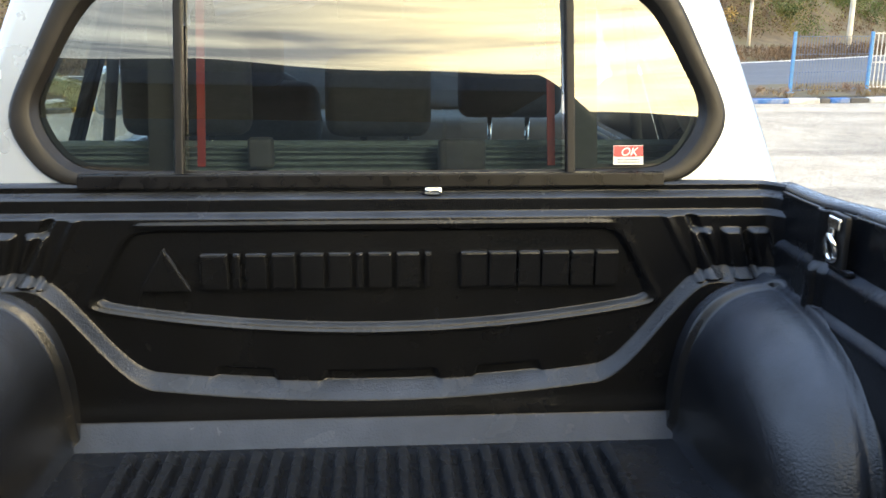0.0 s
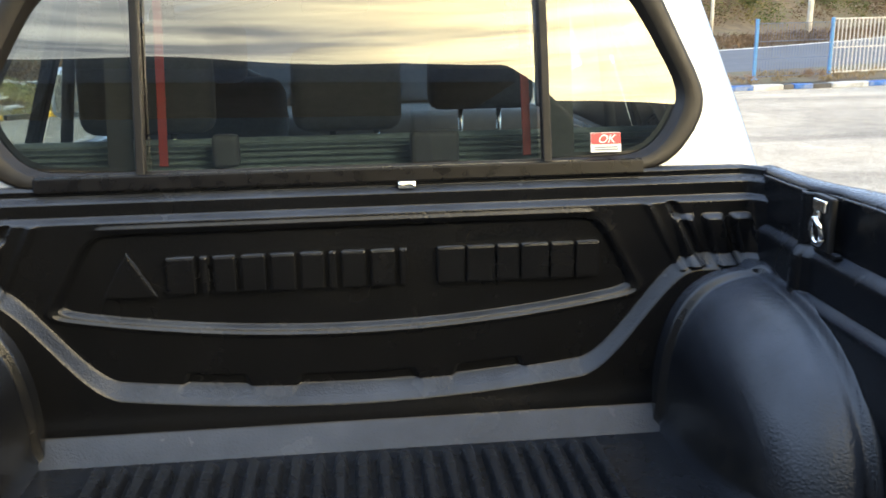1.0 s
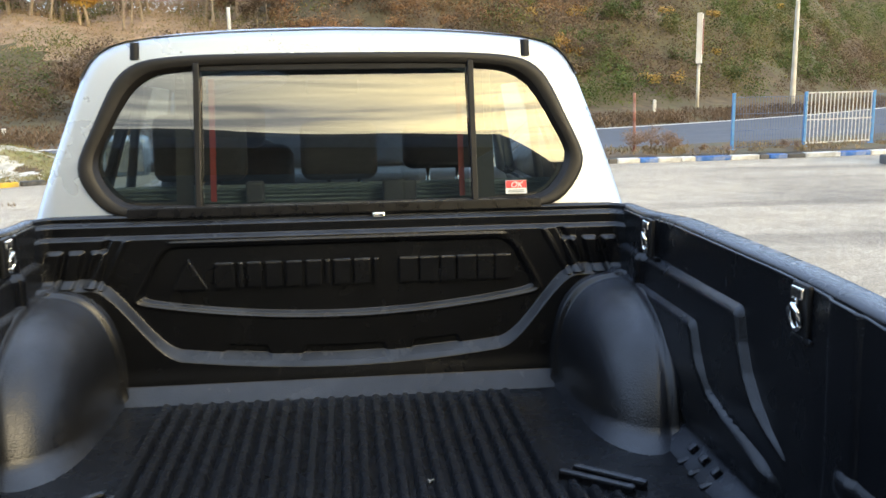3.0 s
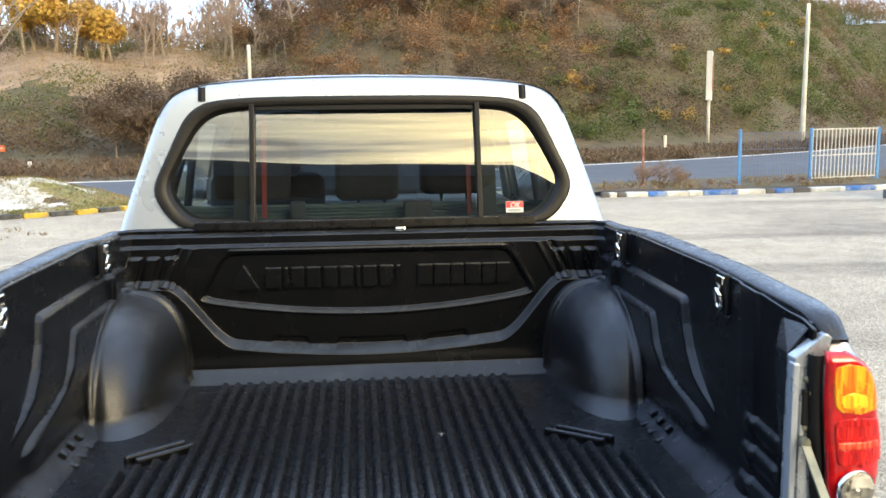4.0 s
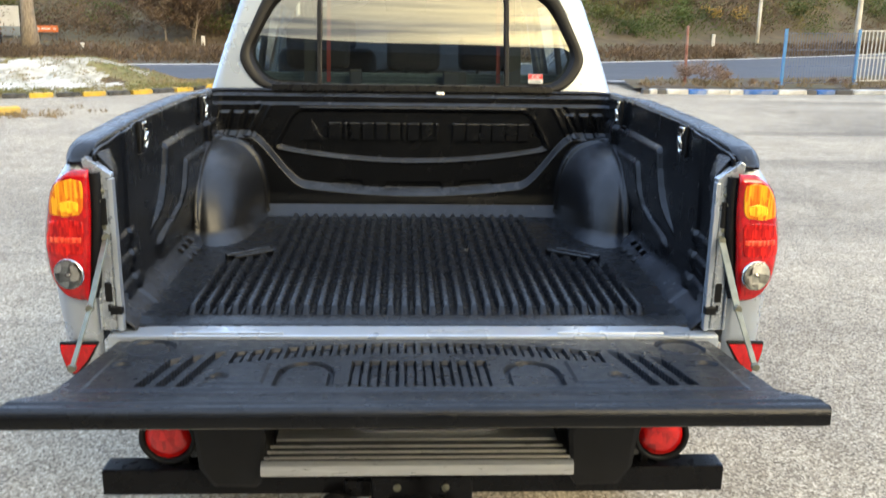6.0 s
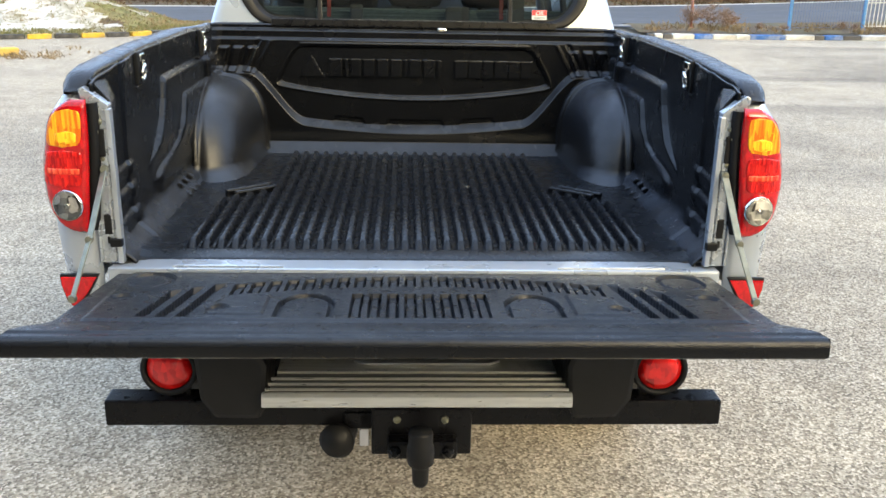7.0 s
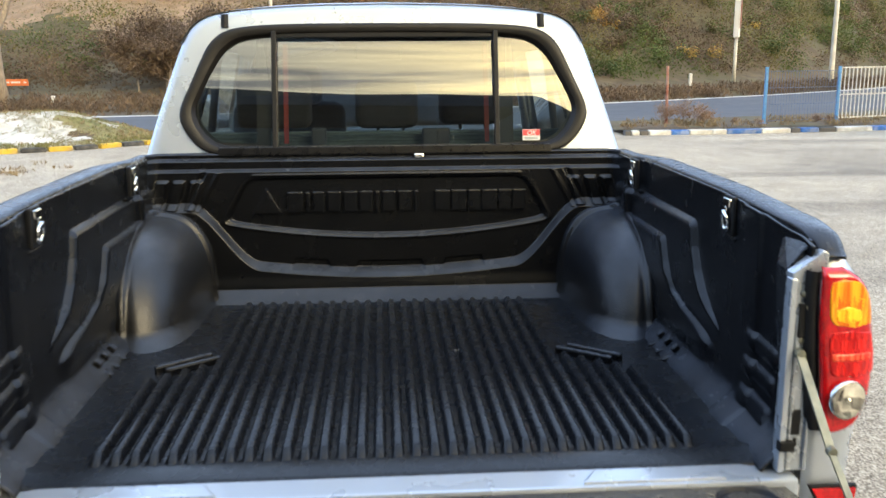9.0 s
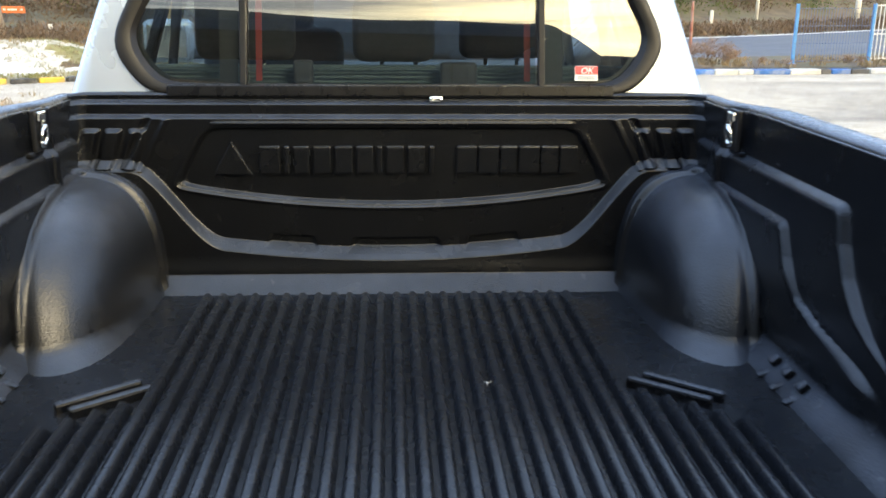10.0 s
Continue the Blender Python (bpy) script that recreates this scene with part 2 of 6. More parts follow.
# the chrome bowl's bright and dark reflections put into the colour
WHITE_FACETS = facet_material("pale_reflector_facets", (0.05, 0.05, 0.05), (0.95, 0.95, 0.93), (52, 52, 52))
TAPE = material("faded_red_strip", (0.26, 0.020, 0.014), 0.55, vary=0.2, scale=30)
SEAT = material("dark_seat_fabric", (0.013, 0.014, 0.018), 0.85, vary=0.25, scale=60, bump=0.3, bump_scale=500)
STRIP = material("stippled_grip_plastic", (0.060, 0.062, 0.068), 0.42, vary=0.6, scale=220, bump=1.0, bump_scale=260)
STRIPE = material("dark_stripe_fabric", (0.09, 0.115, 0.12), 0.85, vary=0.2, scale=60)
SEAT_GREY = material("grey_striped_fabric", (0.135, 0.170, 0.180), 0.85, vary=0.2, scale=60, bump=0.3, bump_scale=500)
FLUFF = material("pale_fluff", (0.42, 0.41, 0.37), 0.9, vary=0.15, scale=300)
TRIM = material("cabin_trim_plastic", (0.06, 0.06, 0.065), 0.6, vary=0.15, scale=20)
TRIM_PALE = material("pale_cabin_lining", (0.40, 0.40, 0.38), 0.75, vary=0.1, scale=20)
WHITE = material("white_print", (0.78, 0.78, 0.76), 0.5, vary=0.05, scale=30)
RED_PRINT = material("red_print", (0.62, 0.05, 0.05), 0.5, vary=0.08, scale=30)
TYRE = material("tyre_rubber", (0.02, 0.02, 0.02), 0.75, vary=0.2, scale=20, bump=0.3, bump_scale=100)
ALLOY = material("alloy_wheel", (0.5, 0.5, 0.52), 0.35, metal=0.9, vary=0.08, scale=10)


# ---- mesh helpers ----
def ss(a, b, v):
    t = np.clip((v - a) / (b - a), 0, 1)
    return t * t * (3 - 2 * t)


def finish(name, me, mat, parent=None, label="", smooth=True):
    me.materials.append(mat)
    if smooth:
        me.polygons.foreach_set("use_smooth", [True] * len(me.polygons))
    ob = new(name, me)
    if parent:
        ob.parent = parent
    if label:
        ob["label"] = label
    return ob


def part(name, bm, mat, parent=None, label="", smooth=False):
    me = bpy.data.meshes.new(name)
    bmesh.ops.recalc_face_normals(bm, faces=bm.faces)
    bm.to_mesh(me)
    bm.free()
    return finish(name, me, mat, parent, label, smooth)


def sheet(name, pts, mat, parent=None, label="", flip=False, thick=0.0, smooth=True, closed=False):
    """A smooth sheet from a grid of points (rows, columns, 3); thick: depth behind its face."""
    r, c, _ = pts.shape
    idx = np.arange(r * c).reshape(r, c)
    if closed:
        idx = np.concatenate([idx, idx[:, :1]], 1)
    q = np.stack([idx[:-1, :-1], idx[:-1, 1:], idx[1:, 1:], idx[1:, :-1]], -1).reshape(-1, 4)
    if flip:
        q = q[:, ::-1]
    me = bpy.data.meshes.new(name)
    me.from_pydata(pts.reshape(-1, 3).tolist(), [], q.tolist())
    me.update()
    ob = finish(name, me, mat, parent, label, smooth)
    if thick:
        s = ob.modifiers.new("thickness", "SOLIDIFY")
        s.thickness, s.offset = thick, -1
    return ob


def box(bm, x, y, z, sx, sy, sz, bevel=0.0, m=None, segs=2):
    """A box with its centre at x, y, z, bevelled."""
    g = bmesh.ops.create_cube(bm, size=1.0)
    vs = g["verts"]
    bmesh.ops.scale(bm, vec=(sx, sy, sz), verts=vs)
    if bevel:
        es = list({e for v in vs for e in v.link_edges})
        r = bmesh.ops.bevel(bm, geom=es, offset=bevel, segments=segs, profile=0.6, affect="EDGES")
        vs = list({v for f in r["faces"] for v in f.verts} | {v for v in vs if v.is_valid})
    bmesh.ops.transform(bm, matrix=Matrix.Translation((x, y, z)) @ (m or Matrix()), verts=vs)
    return vs


def block(name, x, y, z, sx, sy, sz, mat, parent=None, label="", bevel=0.004, m=None):
    bm = bmesh.new()
    box(bm, x, y, z, sx, sy, sz, bevel, m)
    return part(name, bm, mat, parent, label)


def prism(bm, outline, depth, m=None, bevel=0.0):
    """An outline in x, y pulled up by depth along z, then placed by m."""
    vs = [bm.verts.new((x, y, 0)) for x, y in outline]
    f = bm.faces.new(vs)
    e = bmesh.ops.extrude_face_region(bm, geom=[f])
    top = [v for v in e["geom"] if isinstance(v, bmesh.types.BMVert)]
    bmesh.ops.translate(bm, vec=(0, 0, depth), verts=top)
    allv = vs + top
    if bevel:
        es = list({ed for v in allv for ed in v.link_edges})
        r = bmesh.ops.bevel(bm, geom=es, offset=bevel, segments=2, profile=0.6, affect="EDGES")
        allv = list({v for fc in r["faces"] for v in fc.verts} | {v for v in allv if v.is_valid})
    if m:
        bmesh.ops.transform(bm, matrix=m, verts=allv)
    return allv


def tube(bm, pts, radius, segs=8, cap=True):
    """A tube along points; radius: one, or one for each."""
    pts = [Vector(p) for p in pts]
    radii = radius if isinstance(radius, (list, tuple)) else [radius] * len(pts)
    rings = []
    ref = Vector((0.13, 0.31, 0.94))
    for i, p in enumerate(pts):
        d = (pts[min(i + 1, len(pts) - 1)] - pts[max(i - 1, 0)]).normalized()
        a = d.cross(ref if abs(d.dot(ref)) < 0.95 else Vector((1, 0, 0))).normalized()
        b = d.cross(a)
        rings.append([bm.verts.new(p + radii[i] * (math.cos(t) * a + math.sin(t) * b)) for t in (2 * math.pi * k / segs for k in range(segs))])
    for r0, r1 in zip(rings, rings[1:]):
        for k in range(segs):
            bm.faces.new((r0[k], r0[(k + 1) % segs], r1[(k + 1) % segs], r1[k]))
    if cap:
        bm.faces.new(rings[0][::-1])
        bm.faces.new(rings[-1])


def lathe(bm, profile, segs=24, m=None):
    """A profile of (radius, height) turned about z."""
    rings = []
    for r, h in profile:
        if r < 1e-5:
            rings.append([bm.verts.new((0, 0, h))])
        else:
            rings.append([bm.verts.new((r * math.cos(2 * math.pi * k / segs), r * math.sin(2 * math.pi * k / segs), h)) for k in range(segs)])
    for a, b in zip(rings, rings[1:]):
        for k in range(segs):
            j = (k + 1) % segs
            q = [a[k % len(a)], a[j % len(a)], b[j % len(b)], b[k % len(b)]]
            q = list(dict.fromkeys(q))
            if len(q) > 2:
                bm.faces.new(q)
    if m:
        bmesh.ops.transform(bm, matrix=m, verts=[v for r in rings for v in r])


def thing(name, label, category, group="", place=(0, 0, 0)):
    e = new(name)
    e.location = place
    e.empty_display_size = 0.1
    return tagged(e, label, category, group)


REAR = Matrix.Rotation(radians(90), 4, "X")      # turns z (depth) towards -y, y (outline) up

# ---- the ground and the yard ----
def ground_material():
    m = bpy.data.materials.new("worn_asphalt")
    m.use_nodes = True
    nt = m.node_tree
    n, l = nt.nodes.new, nt.links.new
    p = nt.nodes["Principled BSDF"]
    tc = n("ShaderNodeTexCoord")

    def noise_at(s, detail=6, rough=0.55):
        t = n("ShaderNodeTexNoise")
        t.inputs["Scale"].default_value, t.inputs["Detail"].default_value, t.inputs["Roughness"].default_value = s, detail, rough
        l(tc.outputs["Object"], t.inputs["Vector"])
        return t.outputs["Fac"]

    def ramp(fac, *stops):
        r = n("ShaderNodeValToRGB")
        els = r.color_ramp.elements
        els[0].position, els[0].color = stops[0][0], (*stops[0][1], 1)
        els[1].position, els[1].color = stops[-1][0], (*stops[-1][1], 1)
        for pos, col in stops[1:-1]:
            e = els.new(pos)
            e.color = (*col, 1)
        l(fac, r.inputs[0])
        return r.outputs[0]

    def mix(kind, fac, a, b):
        x = n("ShaderNodeMix")
        x.data_type, x.blend_type = "RGBA", kind
        if isinstance(fac, bpy.types.NodeSocket):
            l(fac, x.inputs[0])
        else:
            x.inputs[0].default_value = fac
        l(a, x.inputs[6])
        l(b, x.inputs[7])
        return x.outputs[2]

    vo = n("ShaderNodeTexVoronoi")
    vo.inputs["Scale"].default_value = 120
    l(tc.outputs["Object"], vo.inputs["Vector"])
    stones = ramp(vo.outputs["Color"], (0.10, (0.145, 0.119, 0.086)), (0.5, (0.37, 0.316, 0.238)), (0.90, (0.69, 0.615, 0.495)))
    large = ramp(noise_at(0.35, 8, 0.6), (0.30, (0.62, 0.61, 0.60)), (0.5, (0.90, 0.89, 0.87)), (0.72, (1.10, 1.09, 1.06)))
    mid = ramp(noise_at(3.0, 8, 0.65), (0.34, (0.82, 0.81, 0.80)), (0.55, (1.0, 1.0, 1.0)), (0.8, (1.08, 1.06, 1.02)))
    col = mix("MULTIPLY", 1.0, mix("MULTIPLY", 1.0, stones, large), mid)
    # long tyre-worn streaks and tar patches
    mp = n("ShaderNodeMapping")
    mp.inputs["Scale"].default_value = (0.05, 1.0, 1)
    mp.inputs["Rotation"].default_value = (0, 0, radians(6))
    l(tc.outputs["Object"], mp.inputs[0])
    st = n("ShaderNodeTexNoise")
    st.inputs["Scale"].default_value, st.inputs["Detail"].default_value = 0.9, 7
    l(mp.outputs[0], st.inputs["Vector"])
    streak = ramp(st.outputs["Fac"], (0.34, (0.55, 0.54, 0.53)), (0.44, (0.98, 0.97, 0.95)), (0.70, (1.10, 1.08, 1.03)))
    col = mix("MULTIPLY", 0.8, col, streak)
    crack = n("ShaderNodeTexVoronoi")
    crack.feature = "DISTANCE_TO_EDGE"
    crack.inputs["Scale"].default_value = 0.33
    wv = n("ShaderNodeVectorMath")
    wv.operation = "ADD"
    wob = n("ShaderNodeTexNoise")
    wob.inputs["Scale"].default_value = 1.3
    l(tc.outputs["Object"], wob.inputs["Vector"])
    l(tc.outputs["Object"], wv.inputs[0])
    l(wob.outputs["Color"], wv.inputs[1])
    l(wv.outputs[0], crack.inputs["Vector"])
    lines = ramp(crack.outputs["Distance"], (0.0, (0.45, 0.44, 0.42)), (0.012, (1, 1, 1)), (0.05, (1, 1, 1)))
    col = mix("MULTIPLY", 0.22, col, lines)
    l(col, p.inputs["Base Color"])
    p.inputs["Roughness"].default_value = 0.82
    b = n("ShaderNodeBump")
    b.inputs["Strength"].default_value, b.inputs["Distance"].default_value = 0.7, 0.004
    l(vo.outputs["Distance"], b.inputs["Height"])
    l(b.outputs[0], p.inputs["Normal"])
    return m


ASPHALT = ground_material()
ROAD = material("grey_blue_road", (0.058, 0.062, 0.072), 0.8, vary=0.15, scale=4, bump=0.3, bump_scale=60, second=(0.085, 0.087, 0.095), second_scale=0.6, second_amount=0.6, stretch=(0.3, 1, 1))
LINE = material("worn_road_paint", (0.60, 0.57, 0.50), 0.7, vary=0.15, scale=6, second=(0.3, 0.3, 0.29), second_scale=3, second_amount=0.6)
VERGE = material("dry_grass_earth", (0.088, 0.060, 0.032), 0.95, vary=0.4, scale=3, bump=0.8, bump_scale=30, second=(0.095, 0.090, 0.034), second_scale=0.9, second_amount=0.8)
HILL = material("autumn_hillside_earth", (0.092, 0.066, 0.033), 0.95, vary=0.4, scale=2, bump=0.9, bump_scale=14, second=(0.080, 0.076, 0.030), second_scale=0.25, second_amount=0.9)
# for the added slope out of view; dark so the window reflects little there
BACK_SLOPE = material("unseen_back_slope", (0.012, 0.014, 0.011), 0.95, vary=0.4, scale=0.3, bump=0.9, bump_scale=6, second=(0.020, 0.018, 0.013), second_scale=0.08, second_amount=0.8)
FIELD = material("straw_field", (0.27, 0.185, 0.115), 0.95, vary=0.25, scale=2, bump=0.8, bump_scale=20, second=(0.22, 0.16, 0.09), second_scale=0.4, second_amount=0.7)
MOUND = material("white_limestone_spoil", (0.56, 0.54, 0.485), 0.95, vary=0.15, scale=6, bump=0.8, bump_scale=40, second=(0.34, 0.31, 0.23), second_scale=2.6, second_amount=0.75)
MOUND_GRASS = material("grassy_limestone_spoil", (0.42, 0.40, 0.34), 0.95, vary=0.3, scale=9, bump=0.9, bump_scale=40, second=(0.17, 0.15, 0.065), second_scale=2.6, second_amount=0.9)
GRASS = material("yellowing_grass", (0.17, 0.165, 0.06), 0.9, vary=0.4, scale=8, second=(0.27, 0.21, 0.11), second_scale=0.6, second_amount=0.8)
DRY = material("dry_grass", (0.26, 0.19, 0.10), 0.9, vary=0.35, scale=8, second=(0.15, 0.10, 0.06), second_scale=0.7, second_amount=0.8)
KERB_BLUE = material("kerb_blue_paint", (0.035, 0.13, 0.40), 0.7, vary=0.25, scale=14, second=(0.35, 0.36, 0.37), second_scale=7, second_amount=0.55, per_object=0.15)
KERB_WHITE = material("kerb_white_paint", (0.66, 0.66, 0.63), 0.75, vary=0.15, scale=14, second=(0.33, 0.31, 0.28), second_scale=6, second_amount=0.7, per_object=0.12)
KERB_YELLOW = material("kerb_yellow_paint", (0.66, 0.42, 0.03), 0.7, vary=0.2, scale=14, second=(0.30, 0.26, 0.16), second_scale=6, second_amount=0.6, per_object=0.15)
KERB_BLACK = material("kerb_black_paint", (0.035, 0.035, 0.037), 0.7, vary=0.3, scale=14, second=(0.20, 0.19, 0.17), second_scale=6, second_amount=0.5, per_object=0.15)
FENCE_BLUE = material("fence_blue_paint", (0.085, 0.27, 0.56), 0.5, vary=0.2, scale=12, second=(0.12, 0.16, 0.24), second_scale=8, second_amount=0.5)
MESH_WIRE = material("dull_wire", (0.13, 0.16, 0.24), 0.6, metal=0.4, vary=0.2, scale=10)
FENCE_WHITE = material("fence_white_paint", (0.60, 0.58, 0.52), 0.6, vary=0.15, scale=12, second=(0.32, 0.24, 0.16), second_scale=9, second_amount=0.5)
POLE = material("pale_pole_paint", (0.62, 0.58, 0.50), 0.6, vary=0.15, scale=4, second=(0.40, 0.34, 0.27), second_scale=2, second_amount=0.6)
RUST = material("rusty_red_paint", (0.30, 0.09, 0.05), 0.75, vary=0.3, scale=10, second=(0.45, 0.40, 0.36), second_scale=4, second_amount=0.6)
SIGN_WHITE = material("weathered_sign_white", (0.66, 0.64, 0.60), 0.6, vary=0.1, scale=3, second=(0.50, 0.44, 0.36), second_scale=1.5, second_amount=0.6)
SIGN_GREY = material("sign_blue_grey", (0.24, 0.27, 0.30), 0.6, vary=0.1, scale=3)
SIGN_ORANGE = material("sign_orange", (0.66, 0.17, 0.05), 0.6, vary=0.12, scale=5)
PUMP_BLUE = material("pump_blue_enamel", (0.03, 0.23, 0.58), 0.35, vary=0.12, scale=6, coat=0.3)
PUMP_WHITE = material("pump_white_enamel", (0.70, 0.71, 0.70), 0.4, vary=0.08, scale=6, coat=0.3)
CONCRETE = material("dark_concrete", (0.10, 0.095, 0.09), 0.85, vary=0.25, scale=6, bump=0.4, bump_scale=40)
BARK = material("grey_bark", (0.27, 0.215, 0.155), 0.9, vary=0.35, scale=9, stretch=(3, 3, 0.6), bump=1.0, bump_scale=30)
TWIG = material("bare_twigs", (0.33, 0.25, 0.20), 0.9, vary=0.3, scale=2)
DARK_WALL = material("dark_building_wall", (0.05, 0.05, 0.052), 0.7, vary=0.2, scale=1.5, bump=0.2, bump_scale=10)
KIOSK = material("pale_yellow_render", (0.55, 0.44, 0.24), 0.85, vary=0.1, scale=3)
CAR_DARK = material("dark_car_paint", (0.02, 0.022, 0.03), 0.25, vary=0.1, scale=3, coat=0.8)
CAR_GLASS = material("dark_car_glass", (0.015, 0.017, 0.02), 0.06, vary=0.1, scale=3)


def far_edge(x):
    c = np.clip(x, -9, 40)
    return 20.6 + 0.379 * (c + 5.4) + 0.0113 * (c + 5.4) * (c - 7) + 0.1 * (x - c) + 0.95 * ss(4, -4, x)


def near_edge(x):
    c = np.clip(x, -7, 40)
    return 15.93 + 0.12 * (c + 4.37) + 0.0132 * (c + 4.37) * (c - 5) + 0.1 * (x - c)


def hill_foot(x):
    return far_edge(x) + 3.6 + 2.7 * ss(2, -6, x)


def hill_z(x, y):
    """Height of the land behind the road."""
    d = y - hill_foot(x)
    ridge = 5.1 + 3.3 * ss(-9, 4, x) + 1.6 * ss(4, 30, x)
    run = 19 + 5 * ss(-20, 0, -x)
    up = ridge * ss(-2.0, run, d) ** 0.95
    wob = 0.35 * np.sin(0.43 * x + 1.1) * np.cos(0.31 * y) + 0.25 * np.sin(0.9 * x + 0.5 * y)
    return np.where(d > -2.0, up + wob * ss(0, 6, d), 0.0) + 0.25 * ss(-3.0, -1.0, d) + 0.03 * np.maximum(0, d - run)


def build_land():
    xs = np.concatenate([np.linspace(-400, -62, 12), np.linspace(-60, 75, 180), np.linspace(77, 400, 12)])
    ys = np.concatenate([np.linspace(-400, -75, 8), np.linspace(-70, -22, 22), np.linspace(-20, 13, 34), np.linspace(13.4, 70, 110), np.linspace(73, 700, 16)])
    X, Y = np.meshgrid(xs, ys)
    Z = hill_z(X, Y)
    # unseen slope added behind the camera as a dark reflection for the cab window
    behind = ss(-24, -62, Y)
    Z = Z + behind * (28.9 + 2.4 * ss(1, -14, X) - 0.6 * ss(3, 11, X) - 7.0 * ss(11.2, 12.6, X) - 1.5 * ss(14, 30, X) + 0.12 * np.sin(0.13 * X) + 0.10 * np.sin(0.41 * X + 1))
    Z = Z - 0.025 * ss(0, 1, Y - near_edge(X) + 0.4) * (Z < 0.02)
    g = sheet("ground", np.stack([X, Y, Z], -1), ASPHALT)
    me = g.data
    for m in (VERGE, HILL, FIELD, BACK_SLOPE):
        me.materials.append(m)
    c = np.empty(len(me.polygons) * 3)
    me.polygons.foreach_get("center", c)
    c = c.reshape(-1, 3)
    x, y = c[:, 0], c[:, 1]
    idx = np.zeros(len(c), int)
    idx[y > near_edge(x) - 0.3] = 1
    idx[y < -24] = 4
    idx[y > hill_foot(x)] = 2
    idx[(y > hill_foot(x) + 9.5 + 1.5 * np.sin(x * 0.8)) & (x < -4)] = 3
    me.polygons.foreach_set("material_index", idx.tolist())
    tagged(g, "worn pale grey asphalt yard running to a brown hillside", "ground", kind="structure")


def strip(name, lo, hi, xs, z, mat, label, category, rows=2):
    pts = np.array([[(x, lo(x) + (hi(x) - lo(x)) * r / (rows - 1), z) for x in xs] for r in range(rows)], float)
    return tagged(sheet(name, pts, mat), label, category, kind="structure")


build_land()
xs_road = np.linspace(-60, 60, 90)
strip("road", near_edge, far_edge, xs_road, 0.012, ROAD, "blue-grey asphalt road curving past the yard", "road")
strip("road_line", lambda x: far_edge(x) - 0.42, lambda x: far_edge(x) - 0.03, xs_road, 0.024, LINE, "worn white edge line along the far side of the road", "road marking")
strip("road_line", lambda x: near_edge(x) + 0.35, lambda x: near_edge(x) + 0.50, xs_road, 0.020, LINE, "worn white edge line along the near side of the road", "road marking")


# grass strip between kerb and road on the right, island with the mound on the left
def right_kerb_y(x):
    return 14.55 + 0.016 * (x - 4.3) ** 2 if x > 4.3 else 14.55


xs_v = np.linspace(4.6, 40, 60)
pts = np.array([[(x, right_kerb_y(x) + 0.12 + (near_edge(x) - right_kerb_y(x) - 0.3) * r / 5, 0.10 + 0.05 * math.sin(2.3 * x + r) * (0 < r < 5)) for x in xs_v] for r in range(6)])
tagged(sheet("grass_verge", pts, VERGE), "dry earth verge behind the blue and white kerb", "verge", kind="structure")


def island_edge(t):
    """The left island's kerb: t from 0 (by the road) to 1 (away to the left)."""
    ends = [(0, -3.72, 14.9), (1.0, -4.0, 13.95), (1.78, -4.6, 13.46), (2.27, -4.95, 13.12), (2.84, -5.45, 12.86), (3.5, -6.05, 12.57), (5.6, -8.0, 11.9), (8.2, -10.5, 11.1), (11.0, -13.2, 10.5)]
    d = [e[0] / 11.0 for e in ends]
    return float(np.interp(t, d, [e[1] for e in ends])), float(np.interp(t, d, [e[2] for e in ends]))


n_i = 110
rows_i = []
for r in range(29):
    row = []
    for k in range(n_i):
        t = k / (n_i - 1)
        x, y0 = island_edge(t)
        y1 = float(near_edge(x)) - 0.15
        f = r / 28
        y = y0 + 0.08 + (y1 - y0) * f
        hump = 0.50 * float(ss(-4.2, -6.0, x)) * math.exp(-((y - 14.9) / 1.15) ** 2)
        z = 0.07 + (hump + 0.07 * noise.noise((x * 1.7, y * 1.7, 0))) * max(0, math.sin(math.pi * f)) ** 0.4
        z *= 0 < f < 0.99
        row.append((x, y, max(0.004, z)))
    rows_i.append(row)
isl = sheet("island", np.array(rows_i), VERGE)
isl.data.materials.append(MOUND)
isl.data.materials.append(GRASS)
isl.data.materials.append(MOUND_GRASS)
for f in isl.data.polygons:
    x, y, _ = f.center
    up = f.index // (n_i - 1) / 28 + 0.05 * noise.noise((x * 3.1, y * 3.1, 1.0))
    wide = float(ss(-4.7, -6.6, x))
    grey = noise.noise((x * 0.9 + 3.0, y * 1.3, 3.0)) + 0.3 * noise.noise((x * 3, y * 3, 7.0))
    if 0.10 < up < 0.12 + 0.46 * wide:
        f.material_index = 1 if grey < 0.02 + 0.5 * (up < 0.10 + 0.22 * wide) else 3
    elif up < 0.62 and x < -4.9 and grey > -0.15:
        f.material_index = 3
    elif noise.noise((x * 0.9, y * 0.9, 9.0)) > -0.25:
        f.material_index = 2
tagged(isl, "roadside island heaped with white limestone and patchy grass", "traffic island", kind="structure")


def kerb_stone(name, x, y, yaw, length, mat, label, group, h=0.10, w=0.16):
    bm = bmesh.new()
    box(bm, 0, 0, h / 2 - 0.01, length, w, h, 0.018)
    ob = part(name, bm, mat)
    ob.matrix_world = pose(x, y, 0, 0, 0, yaw)
    return tagged(ob, label, "kerb stone", group)


